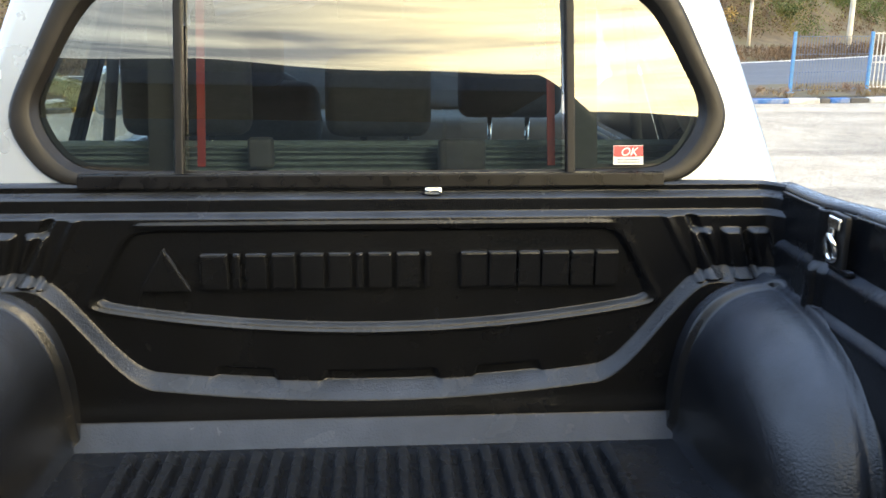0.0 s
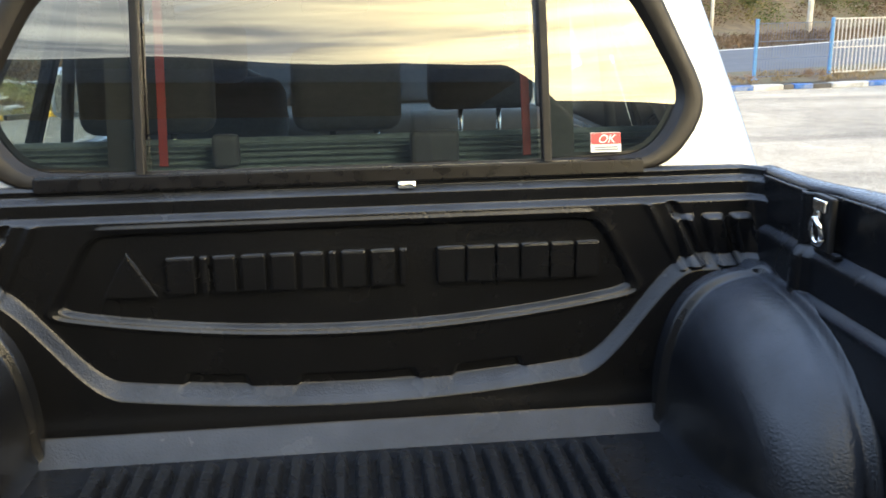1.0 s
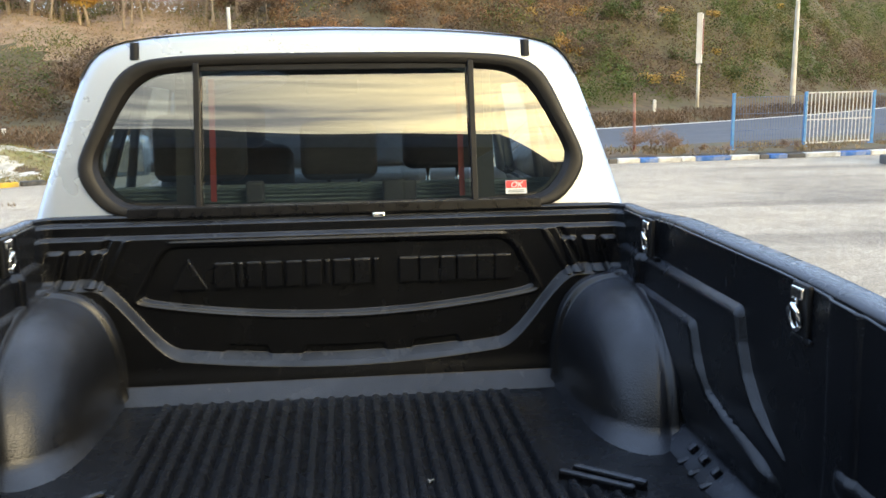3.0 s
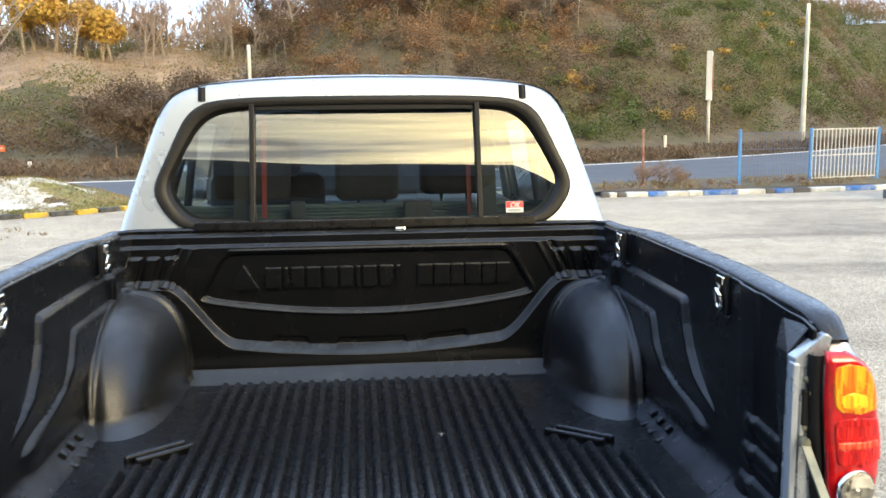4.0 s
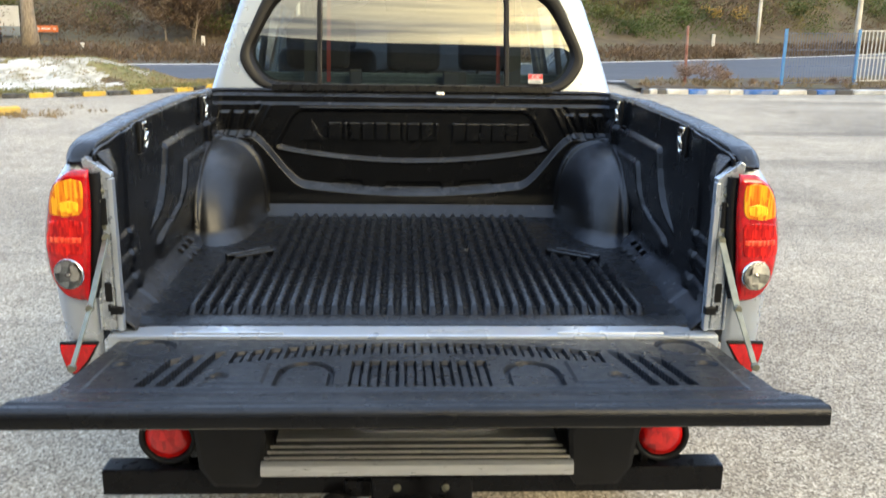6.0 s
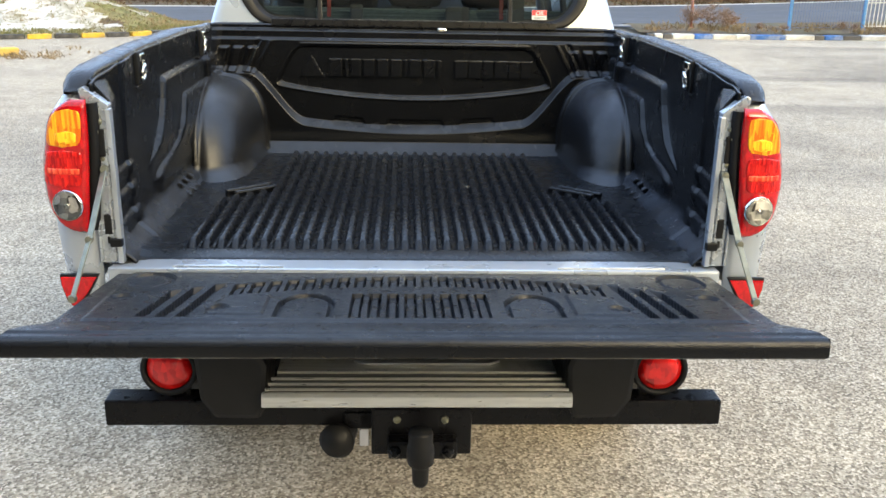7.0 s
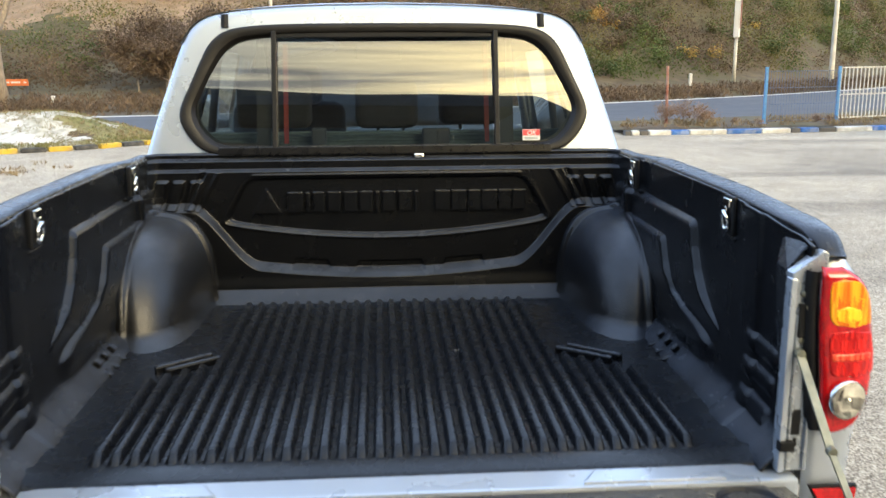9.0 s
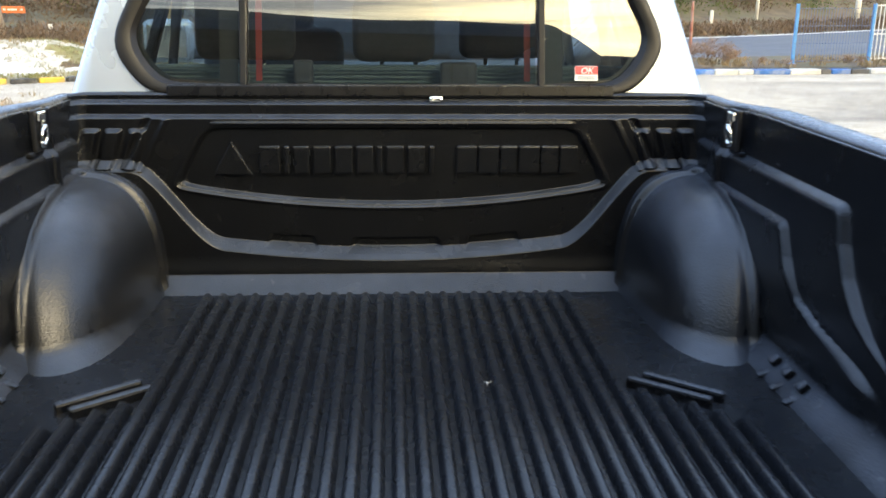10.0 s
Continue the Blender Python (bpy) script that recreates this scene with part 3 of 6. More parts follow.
# right kerb: blue and white painted stones of uneven length
stones = [(0.14, "g"), (0.16, "w"), (0.18, "g"), (0.44, "w"), (0.36, "b"), (0.46, "w"), (0.29, "w"), (0.72, "b"), (0.61, "w"), (0.21, "g"), (0.40, "b"), (0.39, "g"), (0.81, "w"), (0.72, "b")]
x, k = 4.62, 0
while x < 36:
    length, c = stones[k] if k < len(stones) else (0.76, "wb"[k % 2])
    xm = x + length / 2
    slope = math.degrees(math.atan(0.032 * max(0, xm - 4.3)))
    kerb_stone("kerb_stone", xm, right_kerb_y(xm), slope, length - 0.012, {"b": KERB_BLUE, "w": KERB_WHITE, "g": CONCRETE}[c],
               {"b": "low blue painted concrete kerb stone along the verge", "w": "low white painted concrete kerb stone along the verge", "g": "bare grey concrete kerb stone along the verge"}[c], "painted kerb by the verge")
    x += length * math.cos(radians(slope))
    k += 1
# left kerb: short yellow and black stones along the island
t, k = 0.0, 0
while t < 0.97:
    x0, y0 = island_edge(t)
    t2 = t
    while math.dist(island_edge(t2), (x0, y0)) < 0.40:
        t2 += 0.002
    x1, y1 = island_edge(t2)
    kerb_stone("kerb_stone", (x0 + x1) / 2, (y0 + y1) / 2, math.degrees(math.atan2(y1 - y0, x1 - x0)), 0.37, KERB_YELLOW if k % 2 == 0 else KERB_BLACK,
               "yellow painted kerb stone round the island" if k % 2 == 0 else "black painted kerb stone round the island", "painted kerb round the island", h=0.085)
    t, k = t2, k + 1
kerb_stone("kerb_stone", -5.75, 10.0, 35, 0.55, KERB_YELLOW, "lone yellow painted kerb stone in the yard", "painted kerb round the island", h=0.12, w=0.20)

# ---- the pickup truck ----
truck = thing("pickup_truck", "silver double-cab pickup truck with its tailgate let down", "pickup truck")
liner = thing("bed_liner", "black moulded plastic liner filling the pickup's load bed", "bed liner", place=(0, 0, 0.868))
LP = Matrix.Translation((0, 0, 0.868)).inverted()


def put(ob):
    """Keeps a part of the liner at its built place under the liner's base."""
    if ob.parent == liner:
        ob.matrix_parent_inverse = LP
    return ob


# bulkhead of the liner
def ledge_z(x):
    a = np.abs(x)
    return 0.941 + 0.17 * np.minimum(a, 0.55) ** 2 + 0.150 * ss(0.375, 0.575, a)


def bulkhead_y(x, z):
    a = np.abs(x)
    zl = ledge_z(x)
    y = -(0.025 + 0.007 * ss(0.950, 0.900, z)) * (1 - np.clip((z - zl + 0.006) / 0.024, 0, 1))
    for c, w in ((-0.2285, 0.0625), (0.003, 0.110), (0.2235, 0.0685)):
        side = np.abs(x - c) - w + (z - zl) * 0.45
        y = y + 0.009 * (1 - ss(-0.006, 0.004, side)) * np.clip((z - zl - 0.004) / 0.016, 0, 1) * (1 - ss(0.034, 0.040, z - zl))
    y = np.where(z < 0.905, y - (0.905 - z) / 0.037 * 0.040, y)
    zb = 1.057 + 0.2 * x * x
    edge = (a - (0.474 - (z - 1.103) * 0.55)) * 0.876
    # distance outside the plate's outline, with rounded corners
    sides = np.stack([zb + 0.003 - z, z - 1.228, edge])
    out = 0.010 * np.log(np.exp(np.clip(sides, -0.2, 0.2) / 0.010).sum(0))
    y = y + 0.011 * (1 - ss(-0.004, 0.003, out))
    low = 1 - ss(zb + 0.012, zb + 0.060, z)
    y = y - 0.0052 * np.exp(-(((out - 0.0105) / 0.0036) ** 2)) * (0.35 + 0.65 * low) * (1 - ss(1.205, 1.225, z))
    y = y - 0.0035 * np.exp(-(((z - 1.238) / 0.0045) ** 2)) * (1 - ss(-0.02, 0.01, edge))
    s = a - (0.487 + (1.25 - z) * 0.55)
    up = (z > zl).astype(float) * (1 - ss(1.246, 1.252, z))
    y = y - 0.006 * np.exp(-((s / 0.006) ** 2)) * up
    y = y + 0.010 * (ss(0.032, 0.038, s) - ss(0.046, 0.052, s)) * up
    finger = 0
    for x0 in (0.536, 0.586, 0.633):
        q = a - (x0 + (1.225 - z) * 0.30)
        finger = finger + ss(-0.004, 0.002, q) * (1 - ss(0.026, 0.034, q))
    y = y - 0.013 * finger * (1 - ss(1.219, 1.229, z)) * (z > zl)
    y = y + 0.016 * ss(1.248, 1.257, z) + 0.020 * ss(1.277, 1.286, z)
    return y - 0.035 * ss(0.650, 0.700, a) ** 2


xs = np.linspace(-0.70, 0.70, 351)
zs = np.linspace(0.866, 1.296, 240)
X, Z = np.meshgrid(xs, zs)
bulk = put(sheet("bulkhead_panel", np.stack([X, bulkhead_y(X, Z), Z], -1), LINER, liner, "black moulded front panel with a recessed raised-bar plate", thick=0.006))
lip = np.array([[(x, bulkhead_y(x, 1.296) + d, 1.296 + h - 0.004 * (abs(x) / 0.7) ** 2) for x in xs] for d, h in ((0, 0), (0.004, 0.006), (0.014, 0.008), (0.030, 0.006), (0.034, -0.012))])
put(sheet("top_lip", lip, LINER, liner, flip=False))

# plain raised bars where the moulded marking stands
bar_widths = [[0.046, 0.013, 0.036, 0.040, 0.040, 0.038, 0.013, 0.040, 0.040, 0.013], [0.046, 0.047, 0.038, 0.047, 0.040, 0.040]]
for (x0, x1), widths in zip(((-0.294, 0.091), (0.139, 0.410)), bar_widths):
    gap = (x1 - x0 - sum(widths)) / (len(widths) - 1)
    x = x0
    for w in widths:
        bm = bmesh.new()
        box(bm, x + w / 2, 0.0035, 1.158, w, 0.015, 0.062, 0.004)
        put(part("raised_bar", bm, LINER, bulk))
        x += w + gap
bm = bmesh.new()
prism(bm, [(-0.043, -0.034), (0.043, -0.034), (0.0, 0.040)], 0.013, Matrix.Translation((-0.3525, 0.0085, 1.160)) @ REAR, 0.003)
put(part("raised_triangle", bm, LINER, bulk))


# side panels
def side_x(y, z):
    x = 0.704 - 0.010 * (1 - ss(0.88, 1.05, z)) - 0.055 * (1 - ss(0.860, 0.945, z)) ** 2
    b1 = np.interp(-z, [-1.137, -1.08, -1.02, -0.995, -0.976, -0.962, -0.95], [-0.485, -0.515, -0.560, -0.625, -0.740, -0.800, -0.86])
    b2 = np.interp(-z, [-1.205, -1.15, -1.10, -1.06, -1.03, -1.00], [-0.655, -0.672, -0.700, -0.738, -0.778, -0.84])
    flat = np.clip((0.585 + b1) / -0.12, 0, 1)
    in1 = (1 - ss(1.126, 1.142, z)) * ss(-0.010 - 0.035 * flat, 0.006 + 0.03 * flat, y - b1) * ss(0.90, 0.955, z) * ss(-0.84, -0.76, y)
    in2 = (1 - ss(1.194, 1.212, z)) * ss(b2 - 0.012, b2 + 0.006, y) * ss(0.975, 1.06, z)
    x = x - 0.014 * in1 - 0.016 * in2 * np.where(y > -0.17, 0.7, 1)
    x = x - 0.012 * ss(-0.180, -0.168, y) * (z > 1.11)
    q = y + 0.055 * (1.29 - z)
    x = x - 0.006 * (ss(-1.022, -1.012, q) - ss(-0.945, -0.935, q))
    x = x - 0.010 * (ss(-0.166, -0.160, y) - ss(-0.150, -0.140, y)) * ss(1.13, 1.14, z)
    for zc in (0.925, 0.983, 1.037):
        x = x - 0.008 * np.exp(-(np.abs((z - zc - 0.06 * (y + 1.05)) / 0.015) ** 4)) * ss(-1.128, -1.115, y) * (1 - ss(-1.005, -0.985, y))
    return x - 0.004 * ss(-1.165, -1.225, y)


def rail_drop(y):
    return -0.012 * ss(-0.75, -1.15, y) - 0.022 * np.clip((-1.15 - y) / 0.112, 0, 1) ** 2.2


ys = np.linspace(-1.225, 0.0, 300)
Y, K = np.meshgrid(ys, np.linspace(0, 1, 120))


def panel_top(y):
    return 1.290 + rail_drop(y) + 0.008 * ss(-0.05, -0.35, y) * (1 - ss(-0.98, -1.16, y))


Z = 0.866 + K * (panel_top(Y) - 0.866)
for sgn in (1, -1):
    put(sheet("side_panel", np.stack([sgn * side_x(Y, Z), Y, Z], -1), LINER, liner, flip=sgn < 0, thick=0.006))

# the liner's sloping corner plate between side wall and jamb, on a tapering gusset
for sgn in (1, -1):
    bm = bmesh.new()
    top = [(0.704, -1.098, 1.270), (0.704, -1.207, 1.278), (0.661, -1.207, 1.226), (0.673, -1.142, 1.223)]
    low = [(0.704, -1.098, 1.05), (0.704, -1.207, 1.00), (0.676, -1.207, 1.00), (0.694, -1.142, 1.02)]
    t_v = [bm.verts.new((sgn * x, y, z)) for x, y, z in top]
    l_v = [bm.verts.new((sgn * x, y, z)) for x, y, z in low]
    bm.faces.new(t_v)
    bm.faces.new(l_v)
    for i in range(4):
        bm.faces.new((t_v[i], t_v[(i + 1) % 4], l_v[(i + 1) % 4], l_v[i]))
    bmesh.ops.bevel(bm, geom=[e for e in bm.edges if e.verts[0] in t_v and e.verts[1] in t_v], offset=0.003, segments=2, profile=0.6, affect="EDGES")
    put(part("corner_plate", bm, LINER, liner, "sloping black corner plate, paler on top from dust and painted light"))
for sgn in (1, -1):
    for y0, y1, z0, slant in ((-1.010, -0.948, 0.905, -0.055), (-0.305, -0.268, 1.135, -0.15)):
        Y, Z = np.meshgrid(np.linspace(y0, y1, 8), np.linspace(z0, 1.286, 60))
        Y = Y + slant * (1.29 - Z)
        put(sheet("grip_strip", np.stack([sgn * (side_x(Y, Z) - 0.003), Y, Z], -1), STRIP, liner, "stippled upright grip strip", flip=sgn < 0))

# rail caps: the liner folded over the bed sides, dropping at the rear corner
prof = [(0.700, -0.008), (0.703, 0.002), (0.709, 0.007), (0.728, 0.008), (0.744, 0.006), (0.756, -0.002), (0.764, -0.016), (0.765, -0.034)]
ys_r = np.concatenate([np.linspace(0.03, -1.10, 40), np.linspace(-1.115, -1.232, 24)])


for sgn in (1, -1):
    rows = []
    for y in ys_r:
        t = min(1.0, max(0.0, (-1.170 - y) / 0.062))
        nose = 0.040 * (1 - math.sqrt(max(0.0, 1 - t * t)))
        narrow = 0.030 * ss(0.0, 1.0, (y + 0.30) / 0.30) if y > -0.30 else 0.0
        xin = 0.701 - 0.012 * float(ss(-0.180, -0.168, y))
        swell = float(ss(-0.05, -0.35, y) * (1 - ss(-1.10, -1.23, y)))
        xo = 0.765 - narrow - 0.014 * t ** 2 + 0.018 * swell
        row = []
        for px, pz in prof:
            k = (px - 0.700) / 0.065
            z = 1.292 + pz - nose + 0.008 * swell * (1 - max(0.0, (k - 0.7) / 0.3)) + float(rail_drop(y))
            row.append((sgn * (xin + 0.012 * t * t + (xo - xin - 0.012 * t * t) * k), y, max(z, 1.252)))
        rows.append(row)
    rows.append([(x, y + 0.010, 1.248) for x, y, z in rows[-1]])
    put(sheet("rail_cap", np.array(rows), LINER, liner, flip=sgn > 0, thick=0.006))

# wheel arch boxes: drafted sides, a rounded top and a flange along wall and floor
ARCH_H = 0.268


def arch_point(phi, tau):
    """phi: round the plan from the bulkhead (0) to the side wall; tau: up from the floor to the top."""
    c, n = max(1e-6, math.cos(phi)), max(1e-6, math.sin(phi))
    k = ((c / 0.186) ** 3.4 + (n / 0.448) ** 3.4) ** (-1 / 3.4)
    dx, dy = k * c, k * n
    dy *= 1 - 0.10 * float(ss(0.075, 0.0, dx))
    draft = 0.02 + 0.20 * float(ss(0.25, 0.95, dy / 0.448)) - 0.10 * float(ss(0.09, 0.0, dx))
    st, ct = math.sin(tau), max(0.0, math.cos(tau))
    up = st ** (2 / 3.1)
    r = (1 - draft * up) * ct ** (2 / 3.1)
    foot = (0.012 + 0.032 * float(ss(0.45, 0.95, dy / 0.448))) * max(0.0, 1 - up / 0.11) ** 1.25
    wall = 0.020 * float(1 - ss(0.030, 0.042, dx * r)) * float(ss(0.0, 0.05, r))
    front = 0.014 * float(1 - ss(0.030, 0.042, dy * r)) * float(ss(0.0, 0.05, r))
    m = math.hypot(dx, dy)
    px, py = dx * r + dx / m * (foot + front), dy * r + dy / m * (foot + wall)
    return px, py, ARCH_H * up + 0.5 * (wall + front) * up


P = np.array([[arch_point(u, v) for u in np.linspace(0, math.pi / 2, 110)] for v in np.linspace(0, math.pi / 2, 84)])
for sgn in (1, -1):
    Q = np.stack([sgn * (0.700 - P[..., 0]), -0.020 - P[..., 1], 0.868 + P[..., 2]], -1)
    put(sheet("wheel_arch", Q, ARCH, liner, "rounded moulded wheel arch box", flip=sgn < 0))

# floor with its rear lip, and the ribs
fx = np.linspace(-0.690, 0.690, 140)
fy = np.linspace(-1.200, -0.03, 60)
X, Y = np.meshgrid(fx, fy)
Zf = 0.870 + 0.020 * np.clip((np.abs(X) - 0.585) / 0.105, 0, 1) ** 2 - 0.006 * ss(-1.185, -1.200, Y)
Zf = Zf + 0.012 * (ss(-1.150, -1.140, Y) - ss(-1.132, -1.122, Y)) * 0.4
floor_ob = put(sheet("floor_panel", np.stack([X, Y, Zf], -1), LINER_FLOOR, liner, thick=0.005))


RIB_X0, RIB_STEP = -0.536, 0.03375


def rib(x, y0, y1, name="floor_rib", w0=0.0128, w1=0.0078, h=0.021):
    """One pressed rib of the floor: steep flanks and a softly rounded top, sloping down at both ends."""
    bm = bmesh.new()
    cut = [(-w0, 0.0), (-w1 - 0.0012, h * 0.62), (-w1 + 0.0012, h * 0.90), (-w1 * 0.45, h), (w1 * 0.45, h), (w1 - 0.0012, h * 0.90), (w1 + 0.0012, h * 0.62), (w0, 0.0)]
    rows = []
    for y, k in ((y0 - 0.004, 0.0), (y0 + 0.010, 0.80), (y0 + 0.020, 1.0), (y1 - 0.020, 1.0), (y1 - 0.006, 0.5), (y1, 0.0)):
        rows.append([bm.verts.new((x + dx, y, 0.869 + dz * k)) for dx, dz in cut])
    for a, b in zip(rows, rows[1:]):
        for j in range(len(cut) - 1):
            bm.faces.new((a[j], a[j + 1], b[j + 1], b[j]))
    return put(part(name, bm, LINER_FLOOR, floor_ob, smooth=True))


for k in range(33):
    x = RIB_X0 + k * RIB_STEP
    rib(x, -1.118, -0.094 if abs(x) < 0.402 else -0.592 - (abs(x) - 0.40) * 0.80)
# paired cross bars that close the outer ribs behind the arches
for sgn in (1, -1):
    for a, b in (((0.430, -0.549), (0.542, -0.640)), ((0.398, -0.566), (0.514, -0.658))):
        bm = bmesh.new()
        a, b = Vector((sgn * a[0], a[1], 0)), Vector((sgn * b[0], b[1], 0))
        d = (b - a).to_2d()
        box(bm, 0, 0, 0.876, d.length, 0.016, 0.024, 0.005)
        bmesh.ops.transform(bm, matrix=Matrix.Translation(((a.x + b.x) / 2, (a.y + b.y) / 2, 0)) @ Matrix.Rotation(math.atan2(d.y, d.x), 4, "Z"), verts=bm.verts)
        put(part("cross_bar", bm, LINER, floor_ob))
    # small moulded tie-down cleats in the corner of floor and wall
    for y in (-0.545, -0.600, -0.655):
        bm = bmesh.new()
        box(bm, sgn * 0.672, y, 0.893, 0.020, 0.020, 0.040, 0.005, Matrix.Rotation(radians(-sgn * 38), 4, "Y"))
        box(bm, sgn * 0.650, y - 0.004, 0.878, 0.034, 0.016, 0.016, 0.004, Matrix.Rotation(radians(-sgn * 20), 4, "Y"))
        put(part("cleat", bm, LINER, liner))

# a shred of pale fluff caught between two ribs
fluff = thing("fluff_shred", "small pale shred of fluff lying on the ribbed bed floor", "litter", place=(0.153, -0.592, 0.889))
bm = bmesh.new()
for ang, reach in ((0.2, 0.009), (2.4, 0.007), (4.3, 0.010)):
    tube(bm, [(0, 0, 0.001), (reach * 0.5 * math.cos(ang), reach * 0.5 * math.sin(ang), 0.003), (reach * math.cos(ang + 0.3), reach * math.sin(ang + 0.3), 0.001)], 0.0007, 5)
part("strand", bm, FLUFF, fluff, smooth=True)


# ---- tie-down hooks ----
def hook(x, y, sgn):
    base = block("tie_down_hook", x - sgn * 0.003, y, 1.258, 0.010, 0.050, 0.080, RUBBER, truck, "bright zinc tie-down hook on a black base", 0.004)
    bm = bmesh.new()
    box(bm, x - sgn * 0.011, y, 1.284, 0.008, 0.034, 0.018, 0.003)
    box(bm, x - sgn * 0.012, y + 0.004, 1.266, 0.008, 0.016, 0.022, 0.003)
    part("plate", bm, CHROME, base)
    bm = bmesh.new()
    ring = [(x - sgn * (0.014 + 0.004 * math.sin(a)), y + 0.015 * math.cos(a), 1.246 + 0.019 * math.sin(a)) for a in (math.pi * k / 8 for k in range(-7, 10))]
    tube(bm, ring, 0.0048, 6)
    part("loop", bm, CHROME, base, smooth=True)


for sgn in (1, -1):
    hook(sgn * 0.697, -0.866, sgn)
    hook(sgn * 0.681, -0.217, sgn)
    for y in (-0.866, -0.217):
        xf = sgn * (float(side_x(np.array(y), np.array(1.20))) - 0.004)
        put(block("hook_shelf", xf, y, 1.212, 0.014, 0.062, 0.010, LINER, liner, "", 0.004))


# ---- bed sides and rear quarters ----
def body_inset(z):
    return 0.066 * ss(1.16, 1.29, z) + 0.012 * ss(1.0, 0.80, z) + 0.030 * ss(0.80, 0.55, z)


def quarter_plan():
    pts = [(0.704, -1.232), (0.725, -1.238), (0.745, -1.240)]
    for k in range(10):
        a = radians(-90 + 90 * k / 9)
        pts.append((0.752 + 0.062 * math.cos(a), -1.180 + 0.060 * math.sin(a)))
    return pts + [(0.816, y) for y in np.linspace(-1.10, -0.02, 10)]


plan = quarter_plan()
zs = np.concatenate([np.linspace(0.745, 1.10, 20), np.linspace(1.115, 1.264, 14)])
for sgn in (1, -1):
    rows = []
    for z in zs:
        row = []
        for i, (x, y) in enumerate(plan):
            d = Vector(plan[min(i + 1, len(plan) - 1)]) - Vector(plan[max(i - 1, 0)])
            nrm = Vector((d.y, -d.x)).normalized()
            k = float(body_inset(np.array(z)))
            yy = y - nrm.y * k * 0.6
            row.append((sgn * (x - nrm.x * k), yy, z))
        rows.append(row)
    sheet("bed_side", np.array(rows), SILVER, truck, "silver painted bed side and rear corner", flip=sgn < 0, thick=0.004)
    # jamb of the tailgate opening: folded silver pillar with its slots and bolts
    bm = bmesh.new()
    outline = [(0.660, 0.872), (0.706, 0.872), (0.706, 1.195), (0.716, 1.222), (0.722, 1.258), (0.712, 1.264), (0.661, 1.225)]
    prism(bm, [(sgn * x, z) for x, z in outline], 0.028, Matrix.Translation((0, -1.206, 0)) @ REAR, 0.003)
    jamb = part("jamb", bm, JAMB, truck, "folded silver pillar beside the tailgate opening")
    block("jamb_flange", sgn * 0.6620, -1.231, 1.045, 0.011, 0.020, 0.345, SILVER, jamb, "bright inner edge of the pillar", 0.002)
    block("jamb_return", sgn * 0.7035, -1.232, 1.030, 0.006, 0.018, 0.310, JAMB, jamb, "", 0.002)
    block("jamb_step", sgn * 0.676, -1.2345, 1.020, 0.008, 0.006, 0.290, JAMB, jamb, "", 0.002)
    block("drain_slot", sgn * 0.686, -1.2345, 0.925, 0.006, 0.003, 0.016, RUBBER, jamb, "", 0.001)
    block("latch_plate", sgn * 0.682, -1.238, 1.145, 0.016, 0.008, 0.060, RUBBER, jamb, "black latch slot", 0.003)
    for z in (1.190, 1.110):
        bm = bmesh.new()
        lathe(bm, [(0.0, 0.0), (0.006, 0.0), (0.006, 0.004), (0.004, 0.006), (0.0, 0.007)], 10, Matrix.Translation((sgn * 0.682, -1.233, z)) @ REAR)
        part("bolt", bm, ZINC, jamb)
    bm = bmesh.new()
    lathe(bm, [(0.0, 0.0), (0.008, 0.0), (0.008, 0.006), (0.004, 0.007), (0.004, 0.014), (0.006, 0.016), (0.0, 0.017)], 12, Matrix.Translation((sgn * 0.688, -1.230, 1.170)) @ REAR)
    part("striker", bm, ZINC, jamb)
    block("slot", sgn * 0.684, -1.235, 0.962, 0.018, 0.006, 0.046, RUBBER, jamb, "", 0.003)
    block("stop_block", sgn * 0.668, -1.240, 0.922, 0.026, 0.018, 0.018, RUBBER, jamb, "black rubber stop block", 0.003)


# ---- tail lamps ----
LAMP_Z = np.array([0.948, 0.955, 0.970, 0.995, 1.025, 1.060, 1.091, 1.115, 1.138, 1.160, 1.185, 1.205, 1.222, 1.234, 1.240])
LAMP_IN = np.array([0.724, 0.720, 0.717, 0.714, 0.711, 0.708, 0.705, 0.703, 0.701, 0.700, 0.699, 0.699, 0.699, 0.700, 0.702])
LAMP_OUT = np.array([0.735, 0.758, 0.783, 0.803, 0.815, 0.820, 0.816, 0.808, 0.801, 0.796, 0.789, 0.779, 0.764, 0.746, 0.735])


